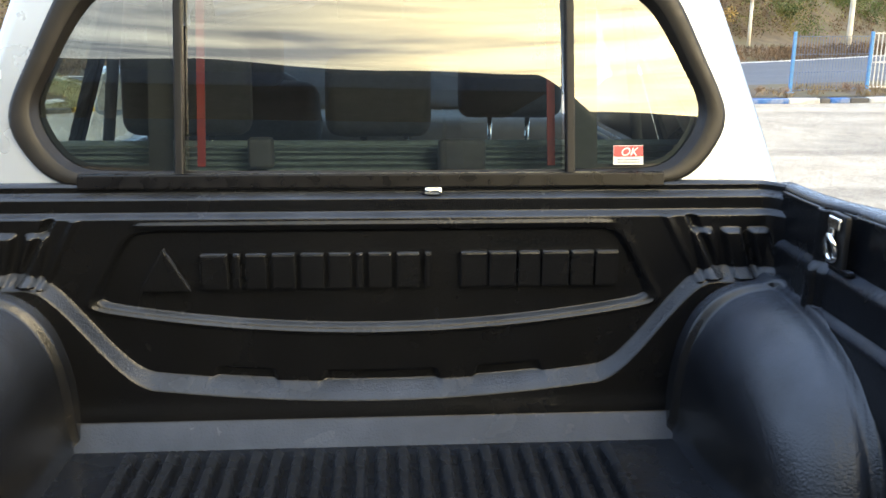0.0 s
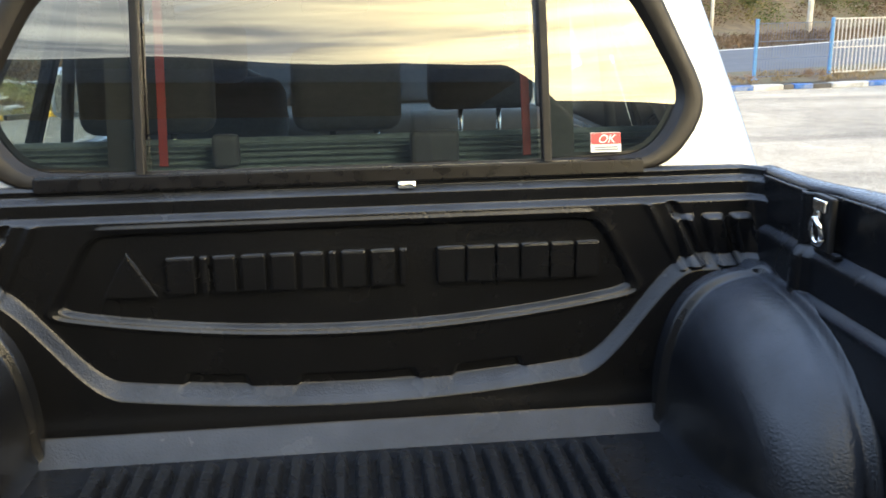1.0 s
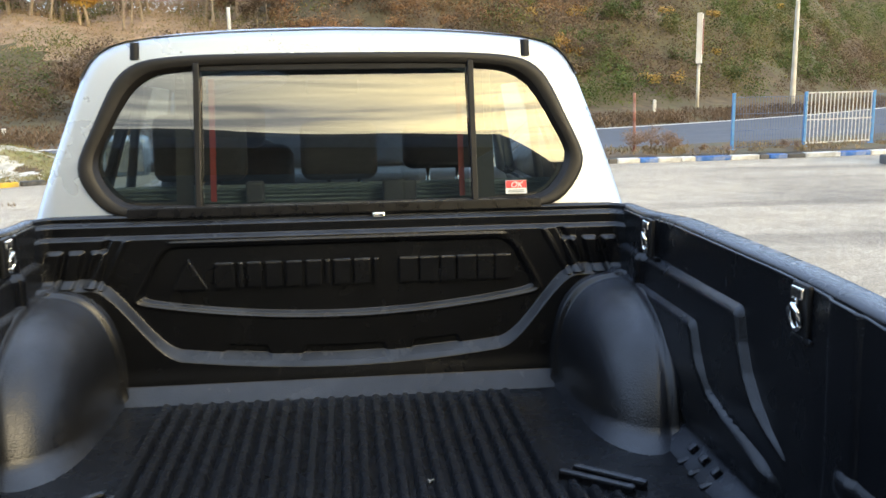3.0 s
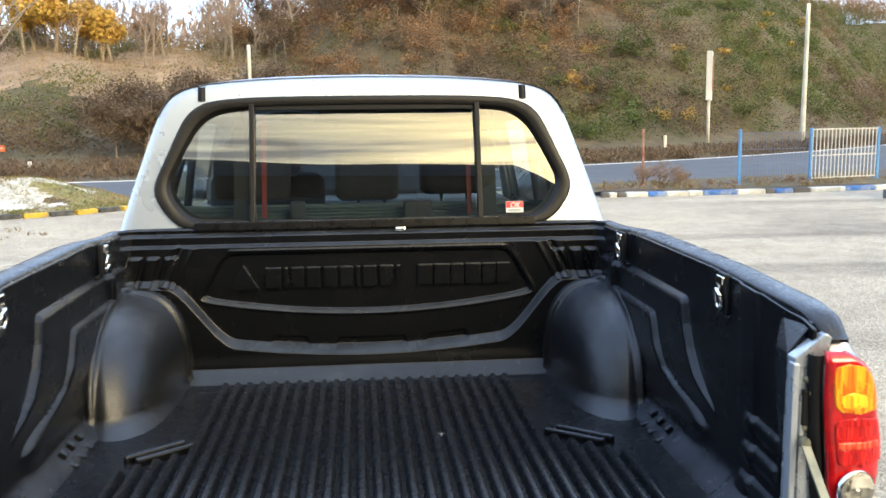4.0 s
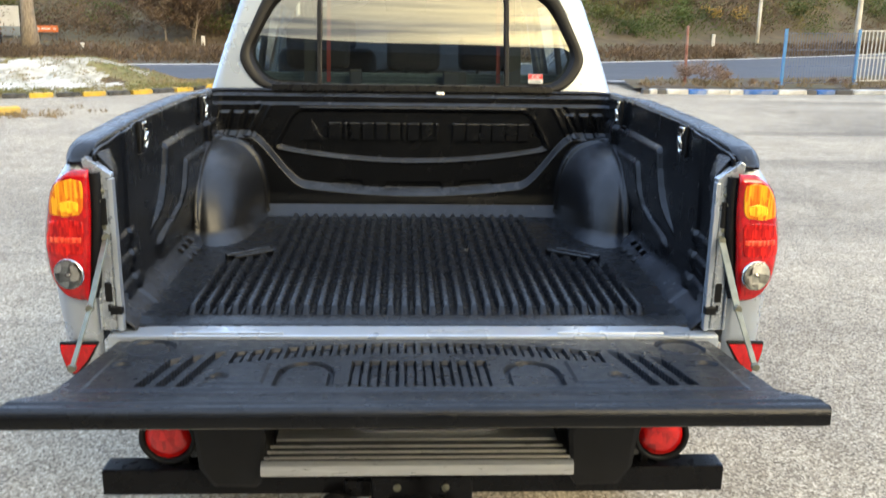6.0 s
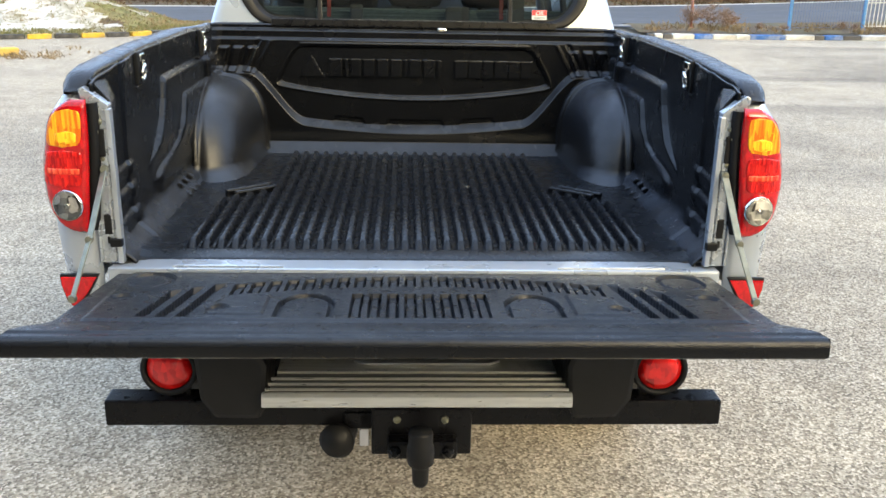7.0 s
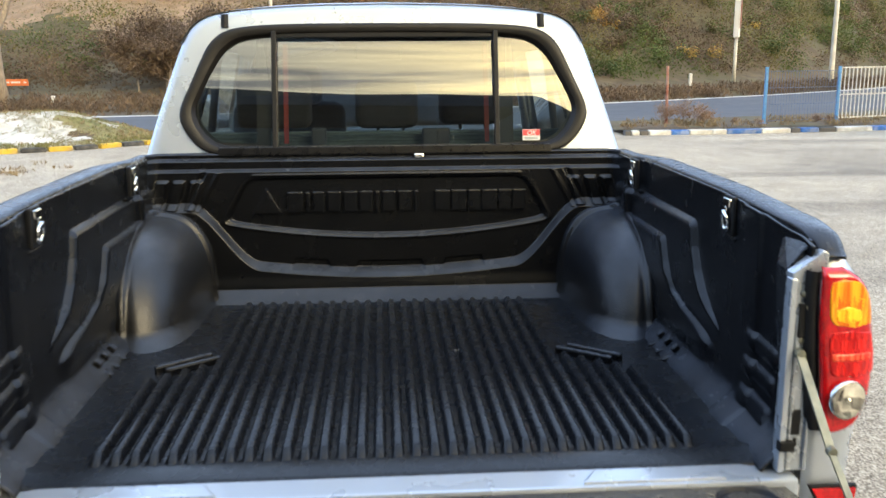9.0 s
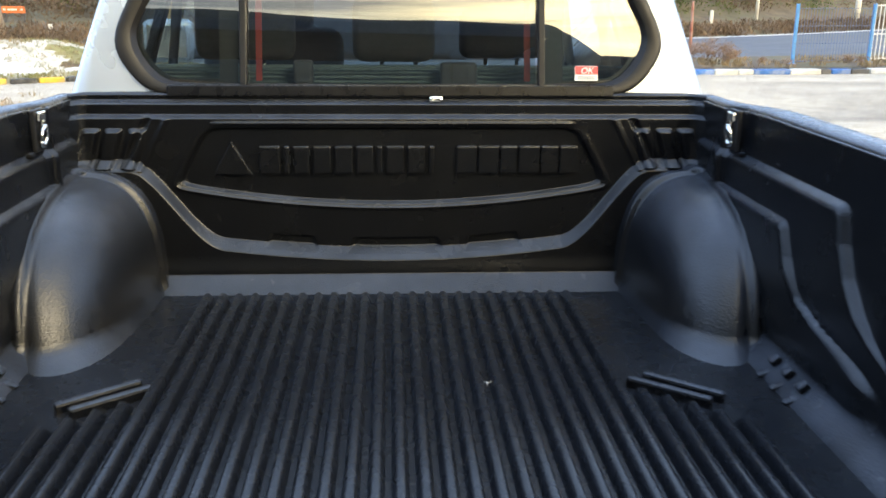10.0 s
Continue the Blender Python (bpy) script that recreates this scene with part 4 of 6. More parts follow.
def lamp_sheet(name, z0, z1, s0, s1, mat, parent, sgn, proud=0.0, n=18, m=20, label="", soft=0.0):
    """A piece of the lamp's curved skin; soft: the power that rounds its outline."""
    rows = []
    for z in np.linspace(z0, z1, n):
        xi, xo = np.interp(z, LAMP_Z, LAMP_IN), np.interp(z, LAMP_Z, LAMP_OUT)
        edge = max(0.0, 1 - min(z - 0.948, 1.240 - z) / 0.020)
        row = []
        k = (1 - abs((2 * z - z0 - z1) / (z1 - z0)) ** soft) ** (1 / soft) if soft else 1.0
        mid = (s0 + s1) / 2
        for s in np.linspace(mid + (s0 - mid) * max(k, 0.02), mid + (s1 - mid) * max(k, 0.02), m):
            x = xi + (xo - xi) * s
            wrap = 0.060 * (1 - math.sqrt(max(0.0, 1 - max(0.0, (x - 0.752) / 0.072) ** 2)))
            y = -1.266 + wrap + 0.012 * edge ** 2 + 0.008 * max(0, 1 - s / 0.12) ** 2 + 0.010 * max(0, s - 0.85) / 0.15 - proud
            row.append((sgn * (x + proud * 0.6 * s), y, z))
        rows.append(row)
    return sheet(name, np.array(rows), mat, parent, label, flip=sgn < 0, thick=0.006)


for sgn in (1, -1):
    rows = [[(sgn * (float(np.interp(z, LAMP_Z, LAMP_IN)) + dx), yy, z) for dx, yy in ((-0.017, -1.230), (-0.016, -1.246), (-0.006, -1.252), (0.004, -1.246))] for z in np.linspace(0.952, 1.232, 20)]
    sheet("lamp_seal", np.array(rows), RUBBER, truck, "black rubber seal along the tail lamp", flip=sgn < 0)
    lamp = lamp_sheet("tail_lamp", 0.948, 1.240, 0, 1, RED, truck, sgn, 0, 46, 22, "tall red tail lamp with an amber indicator on top")
    lamp_sheet("indicator", 1.140, 1.222, 0.14, 0.93, AMBER_FACETS, lamp, sgn, 0.0022, label="amber indicator lens over a faceted reflector", soft=4.0)
    lamp_sheet("brake_segment", 1.052, 1.134, 0.12, 0.90, RED_FACETS, lamp, sgn, 0.0016, label="red brake segment over a faceted reflector", soft=6.0)
    # the bright core of the indicator, a yellow glint painted on
    lamp_sheet("indicator_glint", 1.147, 1.176, 0.24, 0.68, AMBER_BRIGHT, lamp, sgn, 0.0030, 6, 14, label="yellow glint painted over the indicator's reflector", soft=5.0)
    lamp_sheet("lamp_band", 1.082, 1.094, 0.16, 0.80, RED_BRIGHT, lamp, sgn, 0.0024, 4, 14, label="brighter band across the red lens")
    c = Matrix.Translation((sgn * 0.754, -1.2640, 1.014)) @ Matrix.Rotation(radians(sgn * 12), 4, "Z") @ REAR
    bm = bmesh.new()
    lathe(bm, [(0.0, -0.004), (0.012, -0.001), (0.026, 0.004), (0.0325, 0.009), (0.0338, 0.009), (0.0345, 0.002)], 24, c)
    rim = part("reversing_reflector", bm, CHROME, lamp, "bright rim of the reversing lamp", smooth=True)
    bm = bmesh.new()
    lathe(bm, [(0.0, 0.003), (0.012, 0.004), (0.023, 0.006), (0.0315, 0.0090)], 24, c)
    part("reflector_facets", bm, WHITE_FACETS, lamp, "pale reflector facets", smooth=True)
    bm = bmesh.new()
    lathe(bm, [(0.0, 0.012), (0.007, 0.011), (0.008, 0.004), (0.006, 0.0)], 10, c)
    part("reversing_bulb", bm, CHROME, lamp, "bright bulb cap", smooth=True)
    bm = bmesh.new()
    lathe(bm, [(0.034, 0.009), (0.030, 0.0115), (0.018, 0.0135), (0.0, 0.014)], 24, c)
    part("reversing_lens", bm, CLEAR, lamp, "clear round reversing lamp lens", smooth=True)

# ---- sill under the tailgate opening ----
bm = bmesh.new()
box(bm, 0, -1.222, 0.850, 1.38, 0.070, 0.034, 0.006)
sill = part("sill", bm, SILVER, truck, "bright silver painted rear sill of the bed")
for x0 in (-0.425, 0.440):
    bm = bmesh.new()
    prism(bm, [(x0 - 0.125, -1.250), (x0 + 0.125, -1.250), (x0 + 0.098, -1.204), (x0 - 0.098, -1.204)], 0.0085, Matrix.Translation((0, 0, 0.864)), 0.004)
    part("stamped_ramp", bm, SILVER, sill)
block("rear_panel", 0, -1.215, 0.790, 1.38, 0.050, 0.100, JAMB, truck, "", 0.006)

# ---- tailgate, let down ----
GATE_L, GATE_Y = 0.455, -1.232


def gate_half(v):
    return 0.664 + 0.024 * v + 0.060 * ss(0.77, 0.98, v)


def gate_top(v):
    return 0.852 + 0.038 * v


gate = thing("tailgate", "", "")
gate.parent = truck


def stripe(x, pitch, duty):
    f = np.abs((x / pitch) % 1.0 - 0.5) * 2
    return 1 - ss(duty - 0.05, duty + 0.05, f)


def twin_groove(x, pitch):
    f = np.abs((x / pitch) % 1.0 - 0.5) * 2
    return ss(0.36, 0.44, f) - ss(0.62, 0.70, f)


def gate_relief(x, v):
    a = np.abs(x)
    arc = 0.105 + 1.0 * np.minimum(a, 0.6) ** 2
    h = 0.0 * x
    raised = ss(0.02, 0.05, v) * (1 - ss(0.775, 0.80, v)) * (1 - ss(0.625, 0.64, a))
    h = h + 0.004 * raised
    # two rows of pressed slots, deeper at the hinge side
    row = ss(arc, arc + 0.015, v) * (1 - ss(arc + 0.165, arc + 0.185, v)) * (1 - ss(0.394, 0.398, a))
    h = h - row * (0.012 * twin_groove(x, 0.036) + (0.009 - 0.006 * ss(arc + 0.03, arc + 0.08, v)) * stripe(x, 0.036, 0.60))
    row2 = ss(0.400, 0.415, v) * (1 - ss(0.740, 0.765, v)) * (1 - ss(0.142, 0.146, a))
    h = h - row2 * (0.013 * twin_groove(x, 0.036) + (0.010 - 0.008 * ss(0.44, 0.50, v)) * stripe(x, 0.036, 0.60))
    ua = np.abs(a - 0.226)
    r = np.sqrt((ua / 0.058) ** 2 + (np.minimum(0, v - 0.58) / 0.17) ** 2)
    h = h - 0.012 * (ss(0.76, 0.82, r) - ss(0.93, 1.0, r)) * (1 - ss(0.735, 0.755, v)) * ss(0.39, 0.41, v) - 0.003 * (1 - ss(0.76, 0.82, r)) * (1 - ss(0.735, 0.755, v))
    # shallow raised field between the arch and the fan
    field = ss(0.300, 0.308, a) * ss(arc + 0.22, arc + 0.24, v) * (1 - ss(0.72, 0.74, v)) * (1 - ss(0.372, 0.384, a - 0.065 * (v - 0.2)))
    h = h + 0.004 * field
    lean = a - 0.065 * (v - 0.2)
    fan = ss(0.27, 0.30, v - 1.25 * (a - 0.441)) * (1 - ss(0.72, 0.76, v)) * ss(0.394, 0.398, lean) * (1 - ss(0.510, 0.514, lean))
    h = h - 0.015 * fan * stripe(lean - 0.019, 0.038, 0.55)
    r1 = np.sqrt((a - 0.580) ** 2 / 0.056 ** 2 + (v - 0.19) ** 2 / 0.13 ** 2)
    h = h - 0.008 * (ss(0.70, 0.80, r1) - ss(0.94, 1.02, r1)) - 0.003 * (1 - ss(0.70, 0.80, r1))
    for cx, cv, cw in ((0.600, 0.46, 0.026), (0.395, 0.64, 0.024)):
        r2 = np.sqrt((a - cx) ** 2 / cw ** 2 + (v - cv) ** 2 / 0.050 ** 2)
        h = h - 0.008 * (1 - ss(0.75, 1.0, r2))
    h = h + 0.012 * ss(0.96, 0.935, v) * ss(0.80, 0.90, v) * 0.35
    return h


us = np.linspace(-1, 1, 860)
vv = np.concatenate([np.linspace(0, 0.95, 190), np.linspace(0.955, 1.0, 6)])
U, V = np.meshgrid(us, vv)
Xg = U * gate_half(V)
Zg = gate_top(V) + gate_relief(Xg, V) - 0.004 * ss(0.985, 1.0, V)
top = np.stack([Xg, GATE_Y - V * GATE_L, Zg], -1)
gl = sheet("gate_liner", top, GATE_LINER, gate, "dusty black ribbed plastic cover inside the tailgate", flip=True, smooth=False)
edge = []
for d, h in ((0.0, -0.004), (0.005, -0.009), (0.006, -0.034), (0.000, -0.040), (-0.040, -0.042)):
    edge.append([(u * (gate_half(1.0) - (0.004 if h < -0.038 else 0)), GATE_Y - GATE_L - d, gate_top(1.0) + h) for u in us])
sheet("gate_edge", np.array(edge), LINER, gate, "rounded black end of the tailgate cover", flip=True)
for sgn in (1, -1):
    rim = np.array([[(sgn * (gate_half(v) + o), GATE_Y - v * GATE_L, gate_top(v) + (float(gate_relief(np.array(sgn * gate_half(v)), np.array(v))) if k == 0 else h)) for v in np.linspace(0, 1, 40)] for k, (o, h) in enumerate(((0, 0), (0.002, -0.006), (0.001, -0.034), (-0.01, -0.040)))])
    sheet("gate_side", rim, LINER, gate, flip=sgn < 0)
bm = bmesh.new()
box(bm, 0, GATE_Y - 0.205, gate_top(0.45) - 0.033, 1.32, 0.40, 0.030, 0.010, Matrix.Rotation(radians(-4.8), 4, "X"))
part("gate_shell", bm, SILVER, gate, "silver outer skin of the tailgate")
bm = bmesh.new()
tube(bm, [(-0.66, -1.250, 0.838), (0.66, -1.250, 0.838)], 0.011, 8)
part("hinge_rod", bm, ZINC, gate)

# folding stays that hold the gate
for sgn in (1, -1):
    a, b, c = Vector((sgn * 0.677, -1.248, 1.090)), Vector((sgn * 0.683, -1.365, 0.968)), Vector((sgn * 0.697, -1.455, 0.872))
    stay = thing("gate_stay", "", "")
    stay.parent = truck
    for p, q, w in ((a, b, 0.016), (b, c, 0.013)):
        d = q - p
        bm = bmesh.new()
        box(bm, 0, 0, 0, 0.004, w, d.length + 0.012, 0.0015)
        bmesh.ops.transform(bm, matrix=Matrix.Translation((p + q) / 2) @ Vector(d).to_track_quat("Z", "X").to_matrix().to_4x4() @ Matrix.Rotation(radians(25 if sgn < 0 else -5), 4, "Z"), verts=bm.verts)
        part("link", bm, ZINC, stay, "yellowed zinc folding link")
    for p in (a, b, c):
        bm = bmesh.new()
        lathe(bm, [(0, -0.007), (0.008, -0.006), (0.009, 0.0), (0.008, 0.006), (0, 0.007)], 10, Matrix.Translation(p) @ REAR)
        part("rivet", bm, ZINC, stay)

# ---- bumper, step, bar and tow hitch ----
for sgn in (1, -1):
    bm = bmesh.new()
    rows = []
    outline = [(0.712, 0.848), (0.800, 0.848), (0.799, 0.822), (0.790, 0.788), (0.776, 0.768), (0.762, 0.772), (0.738, 0.800)]
    prism(bm, [(sgn * x, z) for x, z in outline], 0.010, Matrix.Translation((0, -1.236, 0)) @ REAR, 0.003)
    refl = part("rear_reflector", bm, RUBBER, truck, "red corner reflector in a black surround")
    bm = bmesh.new()
    o2 = [(0.718, 0.842), (0.797, 0.842), (0.796, 0.822), (0.787, 0.790), (0.775, 0.773), (0.764, 0.777), (0.742, 0.802)]
    prism(bm, [(sgn * x, z) for x, z in o2], 0.006, Matrix.Translation((0, -1.244, 0)) @ REAR, 0.002)
    part("reflector_lens", bm, RED, refl)
    bm = bmesh.new()
    prism(bm, [(sgn * x, z) for x, z in ((0.36, 0.79), (0.485, 0.78), (0.470, 0.62), (0.440, 0.575), (0.345, 0.572), (0.330, 0.60), (0.322, 0.70))], 0.16, Matrix.Translation((0, -1.25, 0)) @ REAR, 0.012)
    part("bumper_bracket", bm, BUMPER, truck, "black moulded bumper end piece")
    fog = thing("rear_fog_lamp", "", "")
    fog.parent = truck
    m = Matrix.Translation((sgn * 0.552, -1.305, 0.655)) @ REAR
    bm = bmesh.new()
    lathe(bm, [(0.0, -0.04), (0.046, -0.04), (0.060, -0.01), (0.064, 0.020), (0.062, 0.030), (0.053, 0.030), (0.051, 0.018)], 28, m)
    part("lamp_body", bm, RUBBER, fog, "round black rubber lamp body", smooth=True)
    bm = bmesh.new()
    lathe(bm, [(0.052, 0.016), (0.048, 0.026), (0.030, 0.034), (0.0, 0.038)], 28, m)
    part("lamp_lens", bm, RED_DARK, fog, "round red lens", smooth=True)
    block("lamp_foot", sgn * 0.520, -1.312, 0.596, 0.020, 0.02, 0.020, BAR, fog, "", 0.003)
block("bumper_core", 0, -1.215, 0.66, 1.16, 0.070, 0.17, BUMPER, truck, "black bumper core behind the step", 0.02)
block("crossbar", 0, -1.318, 0.556, 1.392, 0.062, 0.062, BAR, truck, "black square steel underrun bar", 0.005)
for sgn in (1, -1):
    block("bar_bracket", sgn * 0.40, -1.20, 0.560, 0.05, 0.20, 0.05, BAR, truck, "", 0.004)
bm = bmesh.new()
prism(bm, [(-0.300, -1.235), (0.305, -1.235), (0.330, -1.442), (-0.326, -1.442)], 0.018, Matrix.Translation((0, 0, 0.628)), 0.003)
step = part("bumper_step", bm, STEP_DARK, truck, "brushed metal bumper step with dark grip grooves")
for y, w in ((-1.288, 0.088), (-1.362, 0.0042), (-1.388, 0.0042), (-1.414, 0.0042)):
    half = 0.307 + 0.023 * (-1.235 - y) / 0.19
    block("tread", 0, y, 0.648, 2 * half, w, 0.007, STEEL, step, "", 0.002)
bm = bmesh.new()
prism(bm, [(-1.430, 0.640), (-1.434, 0.653), (-1.442, 0.655), (-1.452, 0.649), (-1.454, 0.627), (-1.448, 0.623), (-1.430, 0.625)], 0.662, Matrix.Translation((-0.331, 0, 0)) @ Matrix.Rotation(radians(90), 4, "Z") @ Matrix.Rotation(radians(90), 4, "X"), 0.002)
part("step_nose", bm, STEEL, step, "bright rounded front edge of the step")
bm = bmesh.new()
prism(bm, [(-0.150, -1.240), (0.190, -1.240), (0.190, -1.285), (0.165, -1.302), (-0.115, -1.302), (-0.145, -1.285)], 0.006, Matrix.Translation((0, 0, 0.652)), 0.002)
part("plate_lamp_shelf", bm, ALLOY, step, "grey plastic shelf under the plate lamp")
bm = bmesh.new()
prism(bm, [(-0.140, -0.030), (0.140, -0.030), (0.165, 0.030), (-0.165, 0.030)], 0.012, Matrix.Translation((0, -1.236, 0.690)) @ REAR, 0.004)
part("plate_recess", bm, BUMPER, truck)
hitch = thing("tow_hitch", "", "")
hitch.parent = truck
block("hitch_plate", 0.010, -1.362, 0.525, 0.225, 0.030, 0.118, BAR, hitch, "black steel hitch plate", 0.006)
block("hitch_foot", 0.012, -1.395, 0.498, 0.155, 0.040, 0.046, BAR, hitch, "", 0.010)
for x in (-0.045, 0.062):
    bm = bmesh.new()
    lathe(bm, [(0, 0), (0.009, 0), (0.009, 0.006), (0, 0.008)], 8, Matrix.Translation((x, -1.376, 0.556)) @ REAR)
    part("bolt", bm, ZINC, hitch)
for x in (-0.050, 0.068):
    bm = bmesh.new()
    lathe(bm, [(0, 0), (0.014, 0), (0.014, 0.010), (0.007, 0.018), (0, 0.020)], 8, Matrix.Translation((x, -1.414, 0.498)) @ REAR)
    part("bolt", bm, BAR, hitch)
bm = bmesh.new()
tube(bm, [(0.006, -1.40, 0.498), (0.006, -1.455, 0.490), (0.006, -1.480, 0.505), (0.006, -1.485, 0.53)], 0.018, 10)
part("swan_neck", bm, BAR, hitch, smooth=True)
bm = bmesh.new()
lathe(bm, [(0.0, -0.082), (0.013, -0.081), (0.017, -0.074), (0.0185, -0.040), (0.021, -0.032), (0.028, -0.026), (0.030, -0.006), (0.029, 0.012), (0.026, 0.020), (0.026, 0.045), (0.024, 0.051), (0.0, 0.052)], 18, Matrix.Translation((0.006, -1.487, 0.540)))
part("ball_cap", bm, RUBBER, hitch, "black rubber ball cap", smooth=True)
sock = thing("trailer_socket", "", "")
sock.parent = truck
m = Matrix.Translation((-0.178, -1.365, 0.499)) @ Matrix.Rotation(radians(-14), 4, "Z") @ REAR
bm = bmesh.new()
lathe(bm, [(0.0, -0.05), (0.032, -0.05), (0.034, -0.004), (0.040, 0.0), (0.041, 0.012), (0.034, 0.016), (0.029, 0.030), (0.0, 0.034)], 16, m)
part("socket_body", bm, RUBBER, sock, "round black trailer socket", smooth=True)
block("socket_tag", -0.118, -1.392, 0.520, 0.020, 0.006, 0.042, ALLOY, sock, "worn pale tag", 0.002)
block("socket_arm", -0.120, -1.350, 0.540, 0.090, 0.010, 0.040, BAR, sock, "", 0.003)


PRINT = material("glass_edge_print", (0.016, 0.014, 0.013), 0.5, vary=0.1, scale=40)

# ---- cab ----
def cab_tilt(z):
    """Where the leaning rear wall of the cab stands at a height."""
    return 0.050 + 0.245 * (np.maximum(z, 1.27) - 1.30) + 0.10 * np.maximum(0, z - 1.655) ** 1.2


CAB_OUT = [(0.0, 1.730), (0.25, 1.726), (0.42, 1.714), (0.49, 1.704), (0.538, 1.690), (0.574, 1.662), (0.600, 1.615), (0.622, 1.555), (0.648, 1.480), (0.678, 1.392), (0.706, 1.298), (0.735, 1.20), (0.745, 1.05), (0.745, 0.70)]
WIN_OUT = [(0.0, 1.672), (0.28, 1.671), (0.415, 1.664), (0.475, 1.650), (0.515, 1.617), (0.540, 1.568), (0.570, 1.500), (0.598, 1.440), (0.605, 1.402), (0.588, 1.362), (0.552, 1.318), (0.518, 1.300), (0.470, 1.295), (0.0, 1.294)]
WIN_IN = [(0.0, 1.640), (0.28, 1.638), (0.405, 1.630), (0.445, 1.614), (0.478, 1.585), (0.505, 1.540), (0.533, 1.485), (0.556, 1.440), (0.560, 1.412), (0.548, 1.378), (0.520, 1.342), (0.495, 1.325), (0.455, 1.318), (0.0, 1.316)]


def resample(poly, n):
    p = np.array(poly, float)
    for _ in range(2):
        cut = np.stack([0.75 * p[:-1] + 0.25 * p[1:], 0.25 * p[:-1] + 0.75 * p[1:]], 1).reshape(-1, 2)
        p = np.concatenate([p[:1], cut, p[-1:]])
    d = np.r_[0, np.cumsum(np.hypot(*np.diff(p, axis=0).T))]
    t = np.linspace(0, d[-1], n)
    return np.stack([np.interp(t, d, p[:, 0]), np.interp(t, d, p[:, 1])], 1)


def closed_loop(half, n=60):
    """A half outline from top centre to bottom centre, mirrored into a closed loop."""
    h = resample(half, n)
    return np.concatenate([h, (h * (-1, 1))[::-1][1:-1]])


def on_wall(loop, off):
    return np.stack([loop[:, 0], cab_tilt(loop[:, 1]) + off, loop[:, 1]], 1)


hole = closed_loop(WIN_OUT, 80)
rim = closed_loop(CAB_OUT + [(0.0, 0.70)], 500) - (0, 1.46)
turn = np.arctan2(rim[:, 0], rim[:, 1])
order = np.argsort(turn)
at = np.arctan2(hole[:, 0], hole[:, 1] - 1.46)
reach = np.interp(at, turn[order], np.hypot(*rim[order].T), period=2 * math.pi)
outer = np.stack([reach * np.sin(at), 1.46 + reach * np.cos(at)], 1)
hole_in = closed_loop(WIN_IN, 80)
edge_in = outer * (0.985, 1) - (0, 0.006)
wall_rows = np.array([on_wall(outer, 0.040), on_wall(outer * (0.995, 1) - (0, 0.002), 0.016), on_wall(edge_in, 0.004)] + [on_wall(edge_in + (hole - edge_in) * k, 0.0) for k in (0.08, 0.3, 0.6, 0.9, 1.0)])
sheet("cab_rear_wall", wall_rows, SILVER, truck, "silver painted rear wall of the cab", closed=True, flip=True)
gasket = np.array([on_wall(hole * 1.0, 0.010), on_wall(hole, -0.008), on_wall(hole + (hole_in - hole) * 0.08, -0.011), on_wall(hole + (hole_in - hole) * 0.16, -0.012), on_wall(hole + (hole_in - hole) * 0.72, -0.011), on_wall(hole + (hole_in - hole) * 0.80, -0.008), on_wall(hole + (hole_in - hole) * 0.82, -0.002), on_wall(hole_in, 0.000), on_wall(hole_in, 0.016)])
win = sheet("rear_window", gasket, FRAME, truck, "sliding rear cab window in a black frame", closed=True, flip=True)


def slant_box(name, x, z0, z1, w, d, off, mat, parent, label="", bevel=0.003):
    bm = bmesh.new()
    vs = box(bm, 0, 0, 0, w, d, z1 - z0, bevel)
    for v in bm.verts:
        v.co.x += x
        v.co.z += (z0 + z1) / 2
        v.co.y += float(cab_tilt(v.co.z)) + off
    return part(name, bm, mat, parent, label)


for x in (-0.327, 0.330):
    slant_box("mullion", x, 1.306, 1.650, 0.015, 0.020, -0.004, BUMPER, win, "black upright of the sliding pane")
slant_box("top_channel", 0.0, 1.630, 1.652, 0.64, 0.018, 0.004, RUBBER, win)
slant_box("bottom_channel", 0.0, 1.294, 1.317, 0.98, 0.018, -0.014, BAR, win, "black lower channel of the sliding window")
slant_box("window_latch", 0.094, 1.283, 1.296, 0.030, 0.014, -0.022, CHROME, win, "small worn metal latch", 0.005)


def glass_y(z):
    """The panes bulge a little, 6 mm at mid height."""
    return cab_tilt(z) - 0.0066 + (z - 1.470) ** 2 / 4.0


def pane(name, left, right, z0, z1, off, parent):
    """A gently bowed pane between two upright edges, each given as x by height."""
    zs = np.linspace(z0, z1, 30)
    rows = np.array([[(left(z) + (right(z) - left(z)) * k, float(glass_y(z)) + off, z) for k in np.linspace(0, 1, 6)] for z in zs])
    ob = sheet(name, rows, GLASS, parent, "tinted reflecting glass pane")
    ob.visible_shadow = False
    return ob


win_h = resample(WIN_IN, 70)
side_loop = [(float(x), float(z)) for x, z in win_h if x > 0.335]


def outer_x(z):
    return float(np.interp(z, [q[1] for q in side_loop[::-1]], [q[0] for q in side_loop[::-1]]))


pane("pane", lambda z: 0.335, outer_x, side_loop[-1][1], side_loop[0][1], 0.008, win)
pane("pane", lambda z: -outer_x(z), lambda z: -0.335, side_loop[-1][1], side_loop[0][1], 0.008, win)
pane("pane", lambda z: -0.318, lambda z: 0.320, 1.318, 1.636, 0.016, win)
